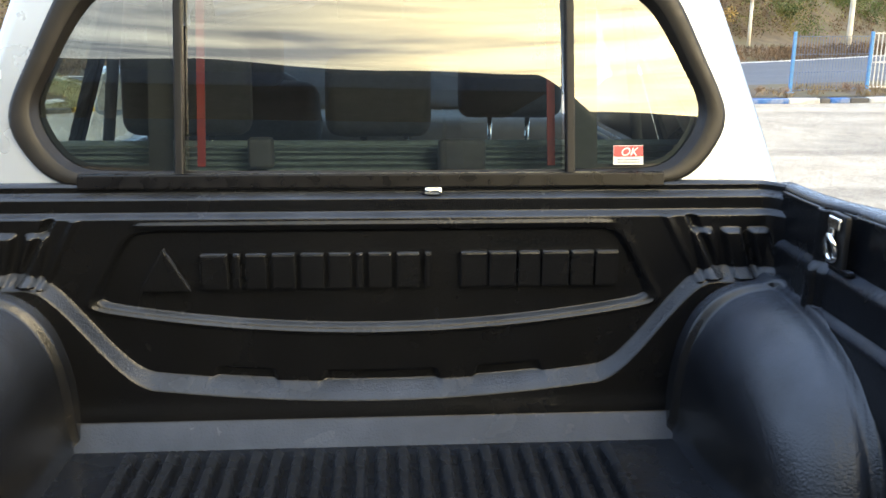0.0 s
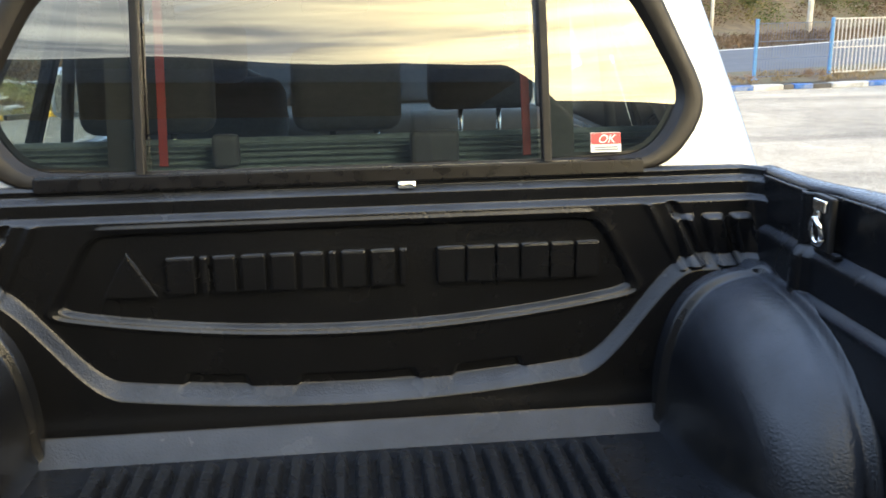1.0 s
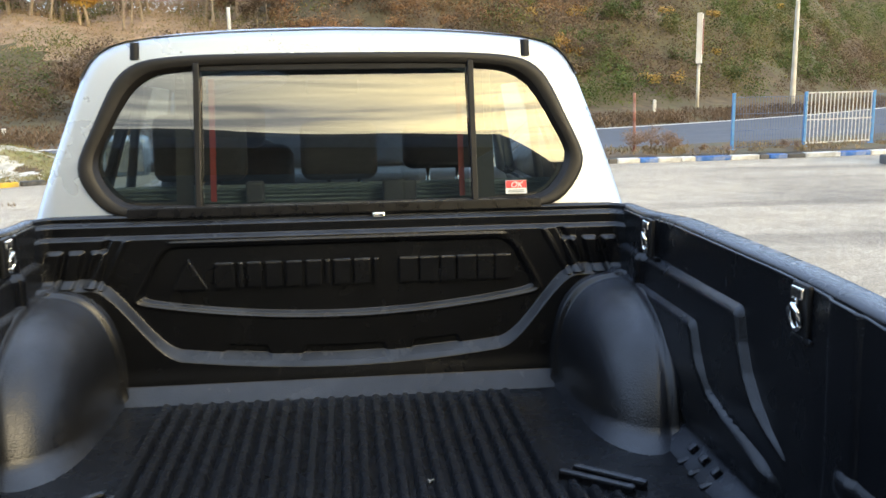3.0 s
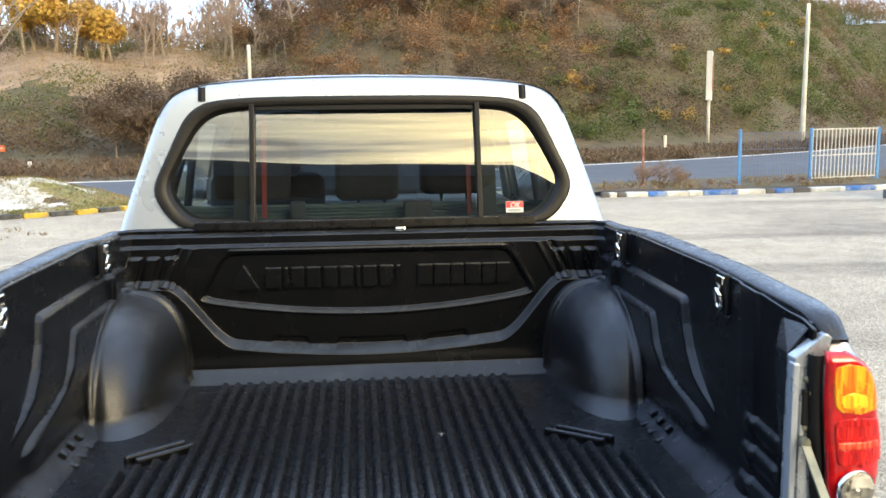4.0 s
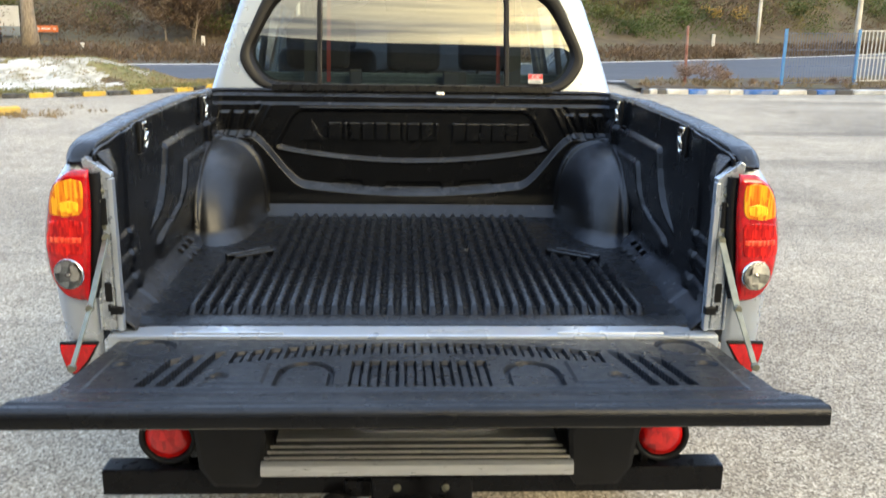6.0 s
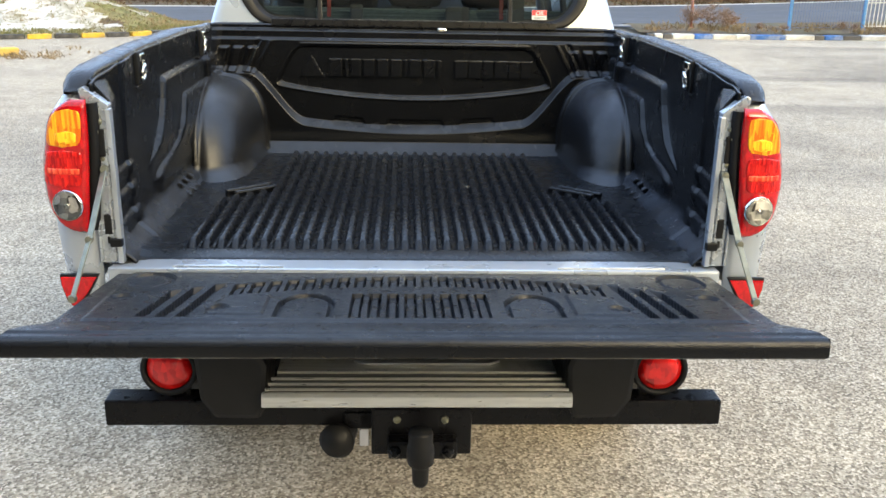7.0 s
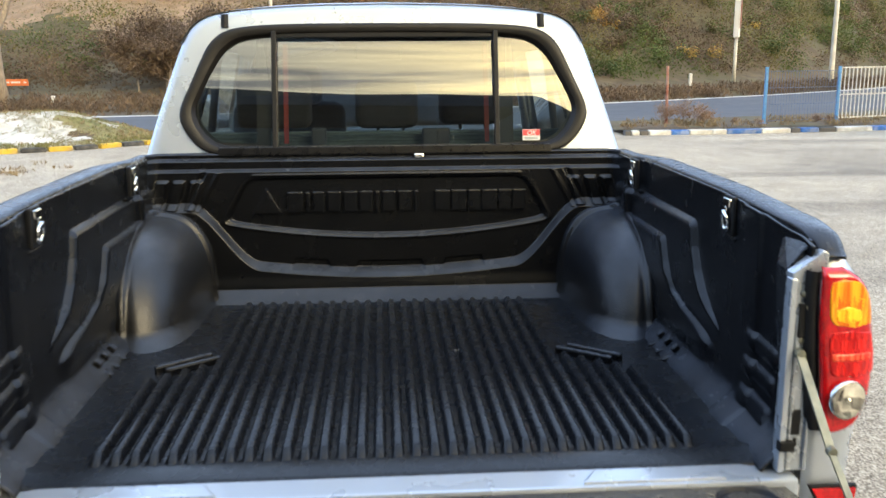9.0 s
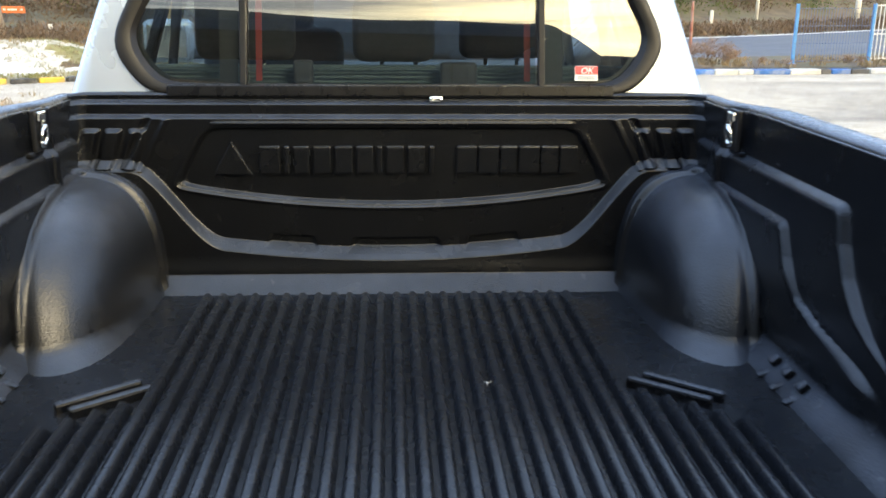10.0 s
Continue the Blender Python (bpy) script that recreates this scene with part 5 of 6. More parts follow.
# dark print band round the outer panes
def pane_band(sgn):
    ring = [(0.341, 1.634)] + side_loop + [(0.341, 1.321)]
    o = np.array(ring)
    c = np.array((0.452, 1.475))
    i = c + (o - c) * (0.93, 0.95)
    i[:, 0] = np.maximum(i[:, 0], 0.382)
    rows = np.array([[(sgn * x, float(cab_tilt(z)) + 0.014, z) for x, z in loop] for loop in (o, i)])
    sheet("pane_band", rows, PRINT, win, "brown print band on the glass edge", closed=True, flip=sgn > 0)


for sgn in (1, -1):
    pane_band(sgn)
for x in (-0.297, 0.303):
    slant_box("red_strip", x, 1.322, 1.612, 0.014, 0.004, 0.026, TAPE, win, "faded red adhesive strip", 0.001)
stick = slant_box("sticker", 0.434, 1.326, 1.358, 0.052, 0.001, 0.004, WHITE, win, "small red and white sticker on the glass", 0.0)
slant_box("sticker_field", 0.434, 1.340, 1.3575, 0.051, 0.001, 0.0025, RED_PRINT, stick, "", 0.0)
txt = bpy.data.curves.new("sticker_word", "FONT")
txt.body, txt.size, txt.align_x, txt.shear = "OK", 0.020, "CENTER", 0.3
txt.extrude = 0.0003
word = new("sticker_word", txt)
word.matrix_world = Matrix.Translation((0.434, float(cab_tilt(1.342)) + 0.0010, 1.3415)) @ Matrix.Rotation(math.atan(0.245), 4, "X").inverted() @ REAR
word.data.materials.append(WHITE)
word.parent = stick
for k in range(2):
    slant_box("sticker_bar", 0.434, 1.3295 + 0.004 * k, 1.3315 + 0.004 * k, 0.040, 0.001, 0.0025, SIGN_GREY, stick, "", 0.0)

# roof, side pillars, doors and nose
corner = resample(CAB_OUT, 80)
corner = corner[(corner[:, 0] > 0.50) & (corner[:, 1] > 1.20)]
for sgn in (1, -1):
    rows = [[(sgn * x * k, float(cab_tilt(z)) + off, z + dz) for x, z in corner] for off, k, dz in ((0.004, 0.985, -0.006), (0.016, 0.995, -0.002), (0.040, 1.0, 0.0), (0.085, 1.003, 0.001), (0.12, 1.0, 0.001))]
    sheet("cab_corner", np.array(rows), SILVER, truck, "rounded silver rear corner of the cab", flip=sgn > 0)
secs = [(0.215, 1.0, 0.006), (0.35, 1.0, 0.012), (0.7, 1.0, 0.016), (1.05, 0.985, 0.004), (1.30, 0.96, -0.035)]
half = resample(CAB_OUT[:7], 28)
arc = np.concatenate([(half * (-1, 1))[::-1][:-1], half])
rows = [[(x, float(cab_tilt(z)) + 0.010, z) for x, z in arc]]
rows += [[(x * k, y, z + dz * (1 - (abs(x) / 0.601) ** 4)) for x, z in arc] for y, k, dz in secs]
sheet("roof", np.array(rows), SILVER, truck, "silver painted cab roof", thick=0.0)
rows = [[(x * k * 0.97, y + 0.02, z + dz - 0.035) for x, z in arc] for y, k, dz in secs]
sheet("headlining", np.array(rows), TRIM_PALE, truck, "pale cloth headlining", flip=True)
for sgn in (1, -1):
    moulding = [[(sgn * (0.470 + dx), y, 1.703 + dz + h) for dx, h in ((-0.011, -0.003), (-0.009, 0.001), (0.009, -0.003), (0.011, -0.009))] for y, dz in ((0.168, -0.034), (0.166, -0.014), (0.185, -0.006), (0.35, 0.006), (0.7, 0.010), (1.05, -0.003))]
    sheet("roof_moulding", np.array(moulding), RUBBER, truck, "black roof gutter moulding", flip=sgn > 0)
    tail = [[(sgn * (0.470 + dx), float(cab_tilt(z)) - o, z) for dx, o in ((-0.011, 0.0), (-0.009, 0.006), (0.009, 0.006), (0.011, 0.0))] for z in (1.660, 1.67, 1.685, 1.694, 1.699)]
    sheet("moulding_end", np.array(tail), RUBBER, truck, flip=sgn < 0)

    def pillar(name, a, b, w, d, mat=SILVER):
        """A leaning post from a to b, w wide along the truck and d thick across it."""
        bm = bmesh.new()
        box(bm, 0, 0, 0.5, d, w, 1.0, 0.008)
        for v in bm.verts:
            k = v.co.z
            v.co = Vector(a).lerp(Vector(b), k) + Vector((v.co.x, v.co.y, 0))
        return part(name, bm, mat, truck)

    pillar("pillar", (sgn * 0.690, 0.19, 1.22), (sgn * 0.575, 0.26, 1.62), 0.10, 0.030)
    pillar("pillar", (sgn * 0.735, 0.72, 1.20), (sgn * 0.575, 0.70, 1.67), 0.05, 0.030, RUBBER)
    pillar("pillar", (sgn * 0.735, 1.90, 1.20), (sgn * 0.560, 1.28, 1.64), 0.07, 0.040)
    bm = bmesh.new()
    prism(bm, [(0.055, 0.62), (3.30, 0.62), (3.34, 0.90), (3.20, 1.06), (2.05, 1.20), (0.055, 1.23)], 0.05, Matrix.Translation((sgn * 0.80 + (0 if sgn > 0 else 0.05) - (0.05 if sgn > 0 else 0), 0, 0)) @ Matrix.Rotation(radians(90), 4, "Z") @ Matrix.Rotation(radians(90), 4, "X"), 0.012)
    part("door_side", bm, SILVER, truck, "silver painted cab side and doors")
    for y0, y1, t0, t1 in ((0.22, 0.69, 0.24, 0.68), (0.77, 1.84, 0.75, 1.27)):
        rows = np.array([[(sgn * (0.725 - 0.16 * k), y0 + (t0 - y0) * k + (y1 + (t1 - y1) * k - y0 - (t0 - y0) * k) * j / 6, 1.215 + 0.43 * k) for j in range(7)] for k in np.linspace(0, 1, 6)])
        g = sheet("side_glass", rows, SIDE_GLASS, truck)
        g.visible_shadow = False
    mir = thing("door_mirror", "", "")
    mir.parent = truck
    bm = bmesh.new()
    box(bm, sgn * 0.875, 1.745, 1.310, 0.19, 0.085, 0.165, 0.034, segs=4)
    part("mirror_shell", bm, SILVER, mir, "silver door mirror shell", smooth=True)
    block("mirror_glass", sgn * 0.875, 1.700, 1.310, 0.150, 0.006, 0.125, CHROME, mir, "mirror glass", 0.002)
    block("mirror_arm", sgn * 0.775, 1.75, 1.26, 0.08, 0.04, 0.04, RUBBER, mir, "", 0.01)
rows = np.array([[(x * (0.80 + 0.0 * k), 1.92 - 0.62 * k + 0.05 * (1 - (x / 0.6) ** 2), 1.19 + 0.47 * k) for x in np.linspace(-0.68 + 0.08 * k, 0.68 - 0.08 * k, 12)] for k in np.linspace(0, 1, 6)])
g = sheet("windscreen", rows, SIDE_GLASS, truck, "clear windscreen", flip=True)
g.visible_shadow = False
rows = np.array([[(x * (1 - 0.10 * k), 1.90 + 1.40 * k, 1.205 - 0.14 * k + 0.05 * (1 - (x / 0.78) ** 2) - 0.10 * max(0, k - 0.85) / 0.15) for x in np.linspace(-0.78, 0.78, 14)] for k in np.linspace(0, 1, 12)])
sheet("bonnet", rows, SILVER, truck, "silver painted bonnet", thick=0.01)
block("front_panel", 0, 3.31, 0.80, 1.44, 0.06, 0.42, SILVER, truck, "", 0.03)
block("underbody", 0, 1.05, 0.64, 1.36, 4.3, 0.16, BAR, truck, "dark underbody and frame", 0.02)

# wheels
def wheel(x, y):
    w = thing("wheel", "", "")
    w.parent = truck
    s = 1 if x > 0 else -1
    m = Matrix.Translation((x, y, 0.365)) @ Matrix.Rotation(radians(90 * s), 4, "Y")
    bm = bmesh.new()
    lathe(bm, [(0.21, -0.11), (0.30, -0.125), (0.345, -0.115), (0.365, -0.085), (0.365, 0.085), (0.345, 0.115), (0.30, 0.125), (0.21, 0.11)], 40, m)
    part("tyre", bm, TYRE, w, "black road tyre", smooth=True)
    bm = bmesh.new()
    lathe(bm, [(0.215, -0.10), (0.20, 0.05), (0.19, 0.07), (0.06, 0.085), (0.0, 0.09)], 32, m)
    part("rim", bm, ALLOY, w, "silver alloy rim", smooth=True)


for x in (-0.675, 0.675):
    wheel(x, -0.20)
    wheel(x, 2.75)

# ---- cabin interior ----
def soft_box(name, x, y, z, sx, sy, sz, r, mat, parent, label="", tilt=0.0):
    bm = bmesh.new()
    box(bm, 0, 0, 0, sx, sy, sz, r, segs=4)
    bmesh.ops.transform(bm, matrix=Matrix.Translation((x, y, z)) @ Matrix.Rotation(radians(tilt), 4, "X"), verts=bm.verts)
    return part(name, bm, mat, parent, label, smooth=True)


bench = thing("rear_bench", "", "")
bench.parent = truck
soft_box("bench_back", 0, 0.225, 1.135, 1.26, 0.12, 0.42, 0.045, SEAT_GREY, bench, "grey striped fabric bench back", -8)
soft_box("bench_cushion", 0, 0.48, 0.91, 1.26, 0.50, 0.16, 0.05, SEAT_GREY, bench)
for k in range(9):
    slant = 1.345 - 0.011 * k
    block("seat_stripe", 0, 0.188 - 0.0016 * k, slant - 0.004, 1.18, 0.004, 0.003, STRIPE, bench, "", 0.0)
soft_box("bench_headrest", -0.345, 0.240, 1.440, 0.23, 0.085, 0.17, 0.036, SEAT, bench, "dark fabric headrest", -6)
soft_box("bench_headrest", 0.003, 0.240, 1.427, 0.196, 0.085, 0.150, 0.036, SEAT, bench, "dark fabric headrest", -6)
for x in (-0.345, 0.015):
    bm = bmesh.new()
    for d in (-0.04, 0.04):
        tube(bm, [(x + d, 0.235, 1.29), (x + d, 0.235, 1.37)], 0.006, 6)
    part("headrest_stalk", bm, CHROME, bench, smooth=True)
soft_box("belt_buckle", -0.205, 0.150, 1.335, 0.045, 0.03, 0.055, 0.010, TRIM, bench, "black belt guide")
soft_box("centre_latch", 0.152, 0.150, 1.330, 0.085, 0.03, 0.058, 0.010, TRIM, bench, "dark latch cover")
for x, top in ((-0.375, 1.40), (0.345, 1.20)):
    seat = thing("front_seat", "", "")
    seat.parent = truck
    soft_box("seat_back", x, 0.98, top - 0.27, 0.44, 0.14, 0.54, 0.06, SEAT, seat, "dark fabric seat back", -12)
    soft_box("seat_cushion", x, 1.22, 0.86, 0.48, 0.50, 0.14, 0.05, SEAT, seat)
    soft_box("headrest", x, 0.925, 1.465 if x < 0 else 1.385, 0.27, 0.10, 0.15, 0.04, SEAT, seat, "dark fabric headrest", -8)
    for d in (-0.05, 0.05):
        bm = bmesh.new()
        tube(bm, [(x + d, 0.93, top - 0.03), (x + d, 0.93, top + 0.13)], 0.007, 6)
        part("headrest_stalk", bm, CHROME, seat, smooth=True)
wheel_bm = bmesh.new()
ring = [Vector((-0.38 + 0.185 * math.cos(a), 1.50 - 0.09 * math.sin(a), 1.235 + 0.165 * math.sin(a))) for a in (2 * math.pi * k / 28 for k in range(29))]
tube(wheel_bm, ring, 0.015, 8)
tube(wheel_bm, [(-0.56, 1.50, 1.235), (-0.20, 1.50, 1.235)], 0.014, 6)
part("steering_wheel", wheel_bm, TRIM, truck, "black steering wheel", smooth=True)
soft_box("dashboard", 0, 1.78, 1.11, 1.40, 0.40, 0.24, 0.07, TRIM, truck, "dark dashboard")
soft_box("interior_mirror", -0.02, 1.34, 1.585, 0.20, 0.03, 0.06, 0.014, TRIM, truck, "black interior mirror")
block("interior_floor", 0, 0.95, 0.76, 1.36, 1.75, 0.02, TRIM, truck, "", 0.004)
for sgn in (1, -1):
    bm = bmesh.new()
    tube(bm, [(sgn * 0.585, 0.70, 1.60), (sgn * 0.640, 0.72, 1.25)], 0.014, 8)
    part("pillar_trim", bm, TRIM, truck, "dark pillar lining", smooth=True)
    soft_box("door_trim", sgn * 0.715, 0.95, 1.00, 0.03, 1.60, 0.40, 0.012, TRIM, truck)
    bm = bmesh.new()
    tube(bm, [(sgn * 0.700, 1.84, 1.22), (sgn * 0.560, 1.31, 1.63)], 0.020, 8)
    part("front_pillar_trim", bm, TRIM_PALE, truck, "pale front pillar lining", smooth=True)

# ---- fence, posts, signs ----
posts = [(8.42, 17.05), (10.36, 17.62), (12.36, 18.25), (14.3, 18.9), (16.3, 19.7), (18.2, 20.5)]
fence = thing("roadside_fence", "blue steel fence with wire mesh panels and one off-white bar panel", "fence", place=(8.42, 17.05, 0.10))


def fence_bay(p, q, kind):
    """One bay between two posts: a wire mesh panel or a panel of upright bars."""
    p, q = Vector(p), Vector(q)
    d = q - p
    L = d.length
    mat = MESH_WIRE if kind == "mesh" else FENCE_WHITE
    n = 26 if kind == "mesh" else 18
    r = 0.0028 if kind == "mesh" else 0.009
    h0, h1 = (0.06, 1.14) if kind == "mesh" else (0.05, 1.22)
    place = Matrix.Translation(p - fence.location) @ Matrix.Rotation(math.atan2(d.y, d.x), 4, "Z")
    bm = bmesh.new()
    for z in ((h0, 0.42, 0.78, h1) if kind == "mesh" else (h0 + 0.03, 0.60, h1 - 0.02)):
        box(bm, L / 2, 0, z, L - 0.08, 0.012 if kind == "mesh" else 0.02, 0.012 if kind == "mesh" else 0.025, 0.002)
    panel = part("panel", bm, mat, fence, "dull wire mesh panel" if kind == "mesh" else "off-white steel bar panel")
    panel.matrix_basis = place
    bm = bmesh.new()
    box(bm, 0, 0, (h0 + h1) / 2, 2 * r, 2 * r, h1 - h0, 0.0)
    first = part("picket", bm, mat, panel)
    first.location = (0.06, 0.012, 0)
    for k in range(1, n):
        o = new("picket", first.data)
        o.parent, o.location = panel, (0.06 + (L - 0.12) * k / (n - 1), 0.012, 0)


def fence_post(p):
    bm = bmesh.new()
    box(bm, 0, 0, 0.61, 0.058, 0.058, 1.24, 0.006)
    box(bm, 0, 0, 1.236, 0.066, 0.066, 0.012, 0.003)
    box(bm, 0, 0, 0.02, 0.13, 0.13, 0.03, 0.005)
    part("post", bm, FENCE_BLUE, fence, "blue painted square steel post").location = Vector(p) - fence.location


for p in posts:
    fence_post((*p, 0.09))
for i, (p, q) in enumerate(zip(posts, posts[1:])):
    fence_bay((*p, 0.10), (*q, 0.10), "bars" if i == 1 else "mesh")
fence.location, fence.scale = (7.83, 15.65, 0.10), (0.93, 0.93, 0.93)


def pole(name, base, height, r0, r1, mat, label, category, lean=(0, 0)):
    bm = bmesh.new()
    n = 8
    tube(bm, [(lean[0] * k / n, lean[1] * k / n, height * k / n) for k in range(n + 1)], [r0 + (r1 - r0) * k / n for k in range(n + 1)], 12)
    lathe(bm, [(0, 0), (r0 * 1.6, 0), (r0 * 1.6, 0.05), (r0, 0.07)], 12)
    ob = part(name, bm, mat, smooth=True)
    ob.location = base
    return tagged(ob, label, category)


pole("lamp_pole", (18.9, 35.0, 0.2), 5.86, 0.115, 0.075, POLE, "pale weathered concrete lamp pole beyond the fence", "lamp pole", (0.015, 0))
pole("marker_post", (5.95, 16.15, 0.05), 1.22, 0.030, 0.026, RUST, "thin rusty red and white marker post in a dry bush", "post", (-0.02, 0))
pole("utility_pole", (-3.27, 26.0, 0.1), 3.66, 0.06, 0.05, POLE, "thin pale utility pole on the hillside", "pole")
sp = thing("road_sign", "narrow white boxed road sign seen edge-on on a post", "road sign", place=(13.55, 32.0, 0.3))
bm = bmesh.new()
tube(bm, [(0, 0, -0.3), (0, 0, 2.0)], 0.06, 10)
part("sign_post", bm, POLE, sp, smooth=True)
block("sign_panel", 0.0, 0, 2.68, 0.20, 0.90, 1.86, SIGN_WHITE, sp, "white panel with red edge", 0.02, Matrix.Rotation(radians(-24), 4, "Z"))
block("sign_edge", 0.115, -0.05, 2.75, 0.02, 0.60, 1.30, RUST, sp, "", 0.005, Matrix.Rotation(radians(-24), 4, "Z"))


def marker_stone(x, y, label="small white concrete roadside marker"):
    bm = bmesh.new()
    h = 0.46 if x > 0 else 0.31
    box(bm, 0, 0, h / 2, 0.11, 0.10, h, 0.022)
    ob = part("marker_stone", bm, SIGN_WHITE)
    ob.location = (x, y, max(0.0, float(hill_z(np.array(x), np.array(y)))) - 0.02)
    return tagged(ob, label, "roadside marker", "roadside markers")


for x, y in ((11.3, 30.4), (26.3, 38.3), (-9.55, 24.9), (-6.35, 26.6)):
    marker_stone(x, y)

os_ = thing("roadside_sign", "low orange sign board on two posts beside the tree", "road sign", place=(-11.25, 26.8, 0.0))
block("sign_board", 0.0, 0, 0.715, 0.68, 0.05, 0.20, SIGN_ORANGE, os_, "orange board with pale bars", 0.008)
for x in (-0.27, 0.27):
    block("sign_leg", x, 0.05, 0.33, 0.06, 0.05, 0.70, CONCRETE, os_, "", 0.006)
for x, w in ((-0.26, 0.08), (-0.03, 0.28), (0.25, 0.08)):
    block("sign_bar", x, -0.028, 0.72, w, 0.006, 0.05, SIGN_WHITE, os_, "", 0.0)
bb = thing("billboard", "faded white and grey hoarding on posts", "billboard", place=(-13.55, 27.2, 0.0))
block("hoarding_top", 0, 0, 1.08, 2.6, 0.08, 0.63, SIGN_WHITE, bb, "", 0.01)
block("hoarding_base", 0, -0.03, 0.62, 2.6, 0.08, 0.30, SIGN_GREY, bb, "", 0.01)
for x in (-1.1, 0.0, 1.1):
    block("hoarding_post", x, 0.08, 0.70, 0.10, 0.08, 1.4, POLE, bb, "", 0.01)

# dark parked car at the edge of the yard
def parked_car(place, yaw):
    c = thing("parked_car", "dark parked hatchback car beyond the island", "car")
    c.matrix_world = Matrix.Translation(place) @ Matrix.Rotation(radians(yaw), 4, "Z")
    bm = bmesh.new()
    prism(bm, [(-2.0, 0.28), (2.0, 0.28), (2.05, 0.62), (1.85, 0.80), (1.0, 0.88), (-1.75, 0.92), (-2.02, 0.70)], 1.6, Matrix.Translation((0, 0.8, 0)) @ REAR, 0.07)
    part("car_body", bm, CAR_DARK, c, smooth=False)
    bm = bmesh.new()
    prism(bm, [(-1.70, 0.90), (1.0, 0.88), (0.30, 1.36), (-1.10, 1.40)], 1.34, Matrix.Translation((0, 0.67, 0)) @ REAR, 0.08)
    part("car_cabin", bm, CAR_GLASS, c)
    block("car_roof", -0.40, 0, 1.40, 1.45, 1.16, 0.05, CAR_DARK, c, "", 0.02)
    for x in (-1.25, 1.28):
        for y in (-0.72, 0.72):
            bm = bmesh.new()
            lathe(bm, [(0, -0.09), (0.18, -0.09), (0.29, -0.08), (0.30, 0), (0.29, 0.08), (0.18, 0.09), (0, 0.09)], 20, Matrix.Translation((x, y, 0.30)) @ REAR)
            part("car_wheel", bm, TYRE, c)


parked_car((-13.55, 23.4, 0.0), 175)


# fuel dispenser on its plinth
def dispenser(x, y, yaw):
    bm = bmesh.new()
    box(bm, 0, 0, 0.075, 2.6, 1.05, 0.17, 0.03)
    pl = part("pump_plinth", bm, CONCRETE)
    pl.matrix_world = pose(x + 0.85, y, 0, 0, 0, yaw)
    tagged(pl, "low dark concrete plinth under the fuel pump", "plinth")
    d = thing("fuel_dispenser", "blue and white fuel pump with a hose on a concrete plinth", "fuel pump")
    d.matrix_world = pose(x + 0.52, y, 0.16, 0, 0, yaw) @ Matrix.Diagonal((0.95, 0.95, 0.86, 1.0))
    for sx in (-0.42, 0.42):
        block("column", sx, 0, 0.95, 0.12, 0.42, 1.90, PUMP_BLUE, d, "", 0.02)
    block("lower_cabinet", 0.02, -0.04, 0.43, 0.76, 0.46, 0.82, PUMP_WHITE, d, "white lower door", 0.015)
    block("door_band", 0.02, -0.276, 0.30, 0.70, 0.012, 0.28, PUMP_BLUE, d, "blue band with pale bars", 0.003)
    for k, w in enumerate((0.24, 0.16)):
        block("word_bar", -0.14 + 0.30 * k, -0.285, 0.30, w, 0.006, 0.10, PUMP_WHITE, d, "", 0.0)
    block("badge", -0.20, -0.272, 0.62, 0.12, 0.008, 0.12, SIGN_GREY, d, "", 0.003)
    block("back_panel", 0.0, 0.10, 1.10, 0.76, 0.10, 0.60, PUMP_BLUE, d, "", 0.01)
    block("meter_head", 0.0, 0, 1.54, 0.74, 0.36, 0.30, PUMP_BLUE, d, "", 0.015)
    block("meter_window", 0.02, -0.185, 1.55, 0.50, 0.012, 0.16, SIGN_WHITE, d, "", 0.004)
    block("top_sign", 0.0, 0, 1.99, 1.10, 0.46, 0.22, PUMP_WHITE, d, "white sign box", 0.02)
    for k, w in enumerate((0.10, 0.30, 0.22)):
        block("sign_bar", -0.42 + 0.26 * k + w / 2, -0.234, 1.99, w, 0.006, 0.08, SIGN_GREY, d, "", 0.0)
    bm = bmesh.new()
    tube(bm, [(-0.49, -0.10, 1.00), (-0.56, -0.14, 0.92), (-0.62, -0.16, 0.60), (-0.66, -0.14, 0.25), (-0.58, -0.10, 0.06), (-0.46, -0.05, 0.10), (-0.42, -0.04, 0.3)], 0.016, 8)
    part("hose", bm, RUBBER, d, "black rubber hose", smooth=True)
    block("nozzle_holder", -0.50, -0.06, 1.30, 0.05, 0.12, 0.16, RUBBER, d, "", 0.008)
    block("nozzle", -0.53, -0.10, 1.02, 0.05, 0.06, 0.20, RUBBER, d, "", 0.012)


dispenser(10.02, 12.75, -8)

# filling station canopy and kiosk behind the camera
can = thing("station_canopy", "dark flat filling station canopy on slim columns", "canopy", place=(1.30, -4.95, 0))
can.rotation_euler = (0, 0, radians(-6.5))
bm = bmesh.new()
box(bm, -9.0, -0.9, 3.54, 18.0, 1.8, 0.24, 0.03)
part("canopy_roof", bm, DARK_WALL, can, "dark flat roof with a deep fascia")
for x in (-0.6, -6.0, -11.5, -17.0):
    block("canopy_column", x, -0.9, 1.72, 0.14, 0.14, 3.44, DARK_WALL, can, "", 0.01)
kiosk = thing("station_kiosk", "pale yellow rendered kiosk with dark windows", "building", place=(6.5, -17, 0))
block("kiosk_wall", 0, 0, 1.5, 7.0, 4.0, 3.0, KIOSK, kiosk, "", 0.02)
block("kiosk_roof", 0, 0, 3.08, 7.4, 4.4, 0.16, DARK_WALL, kiosk, "", 0.02)
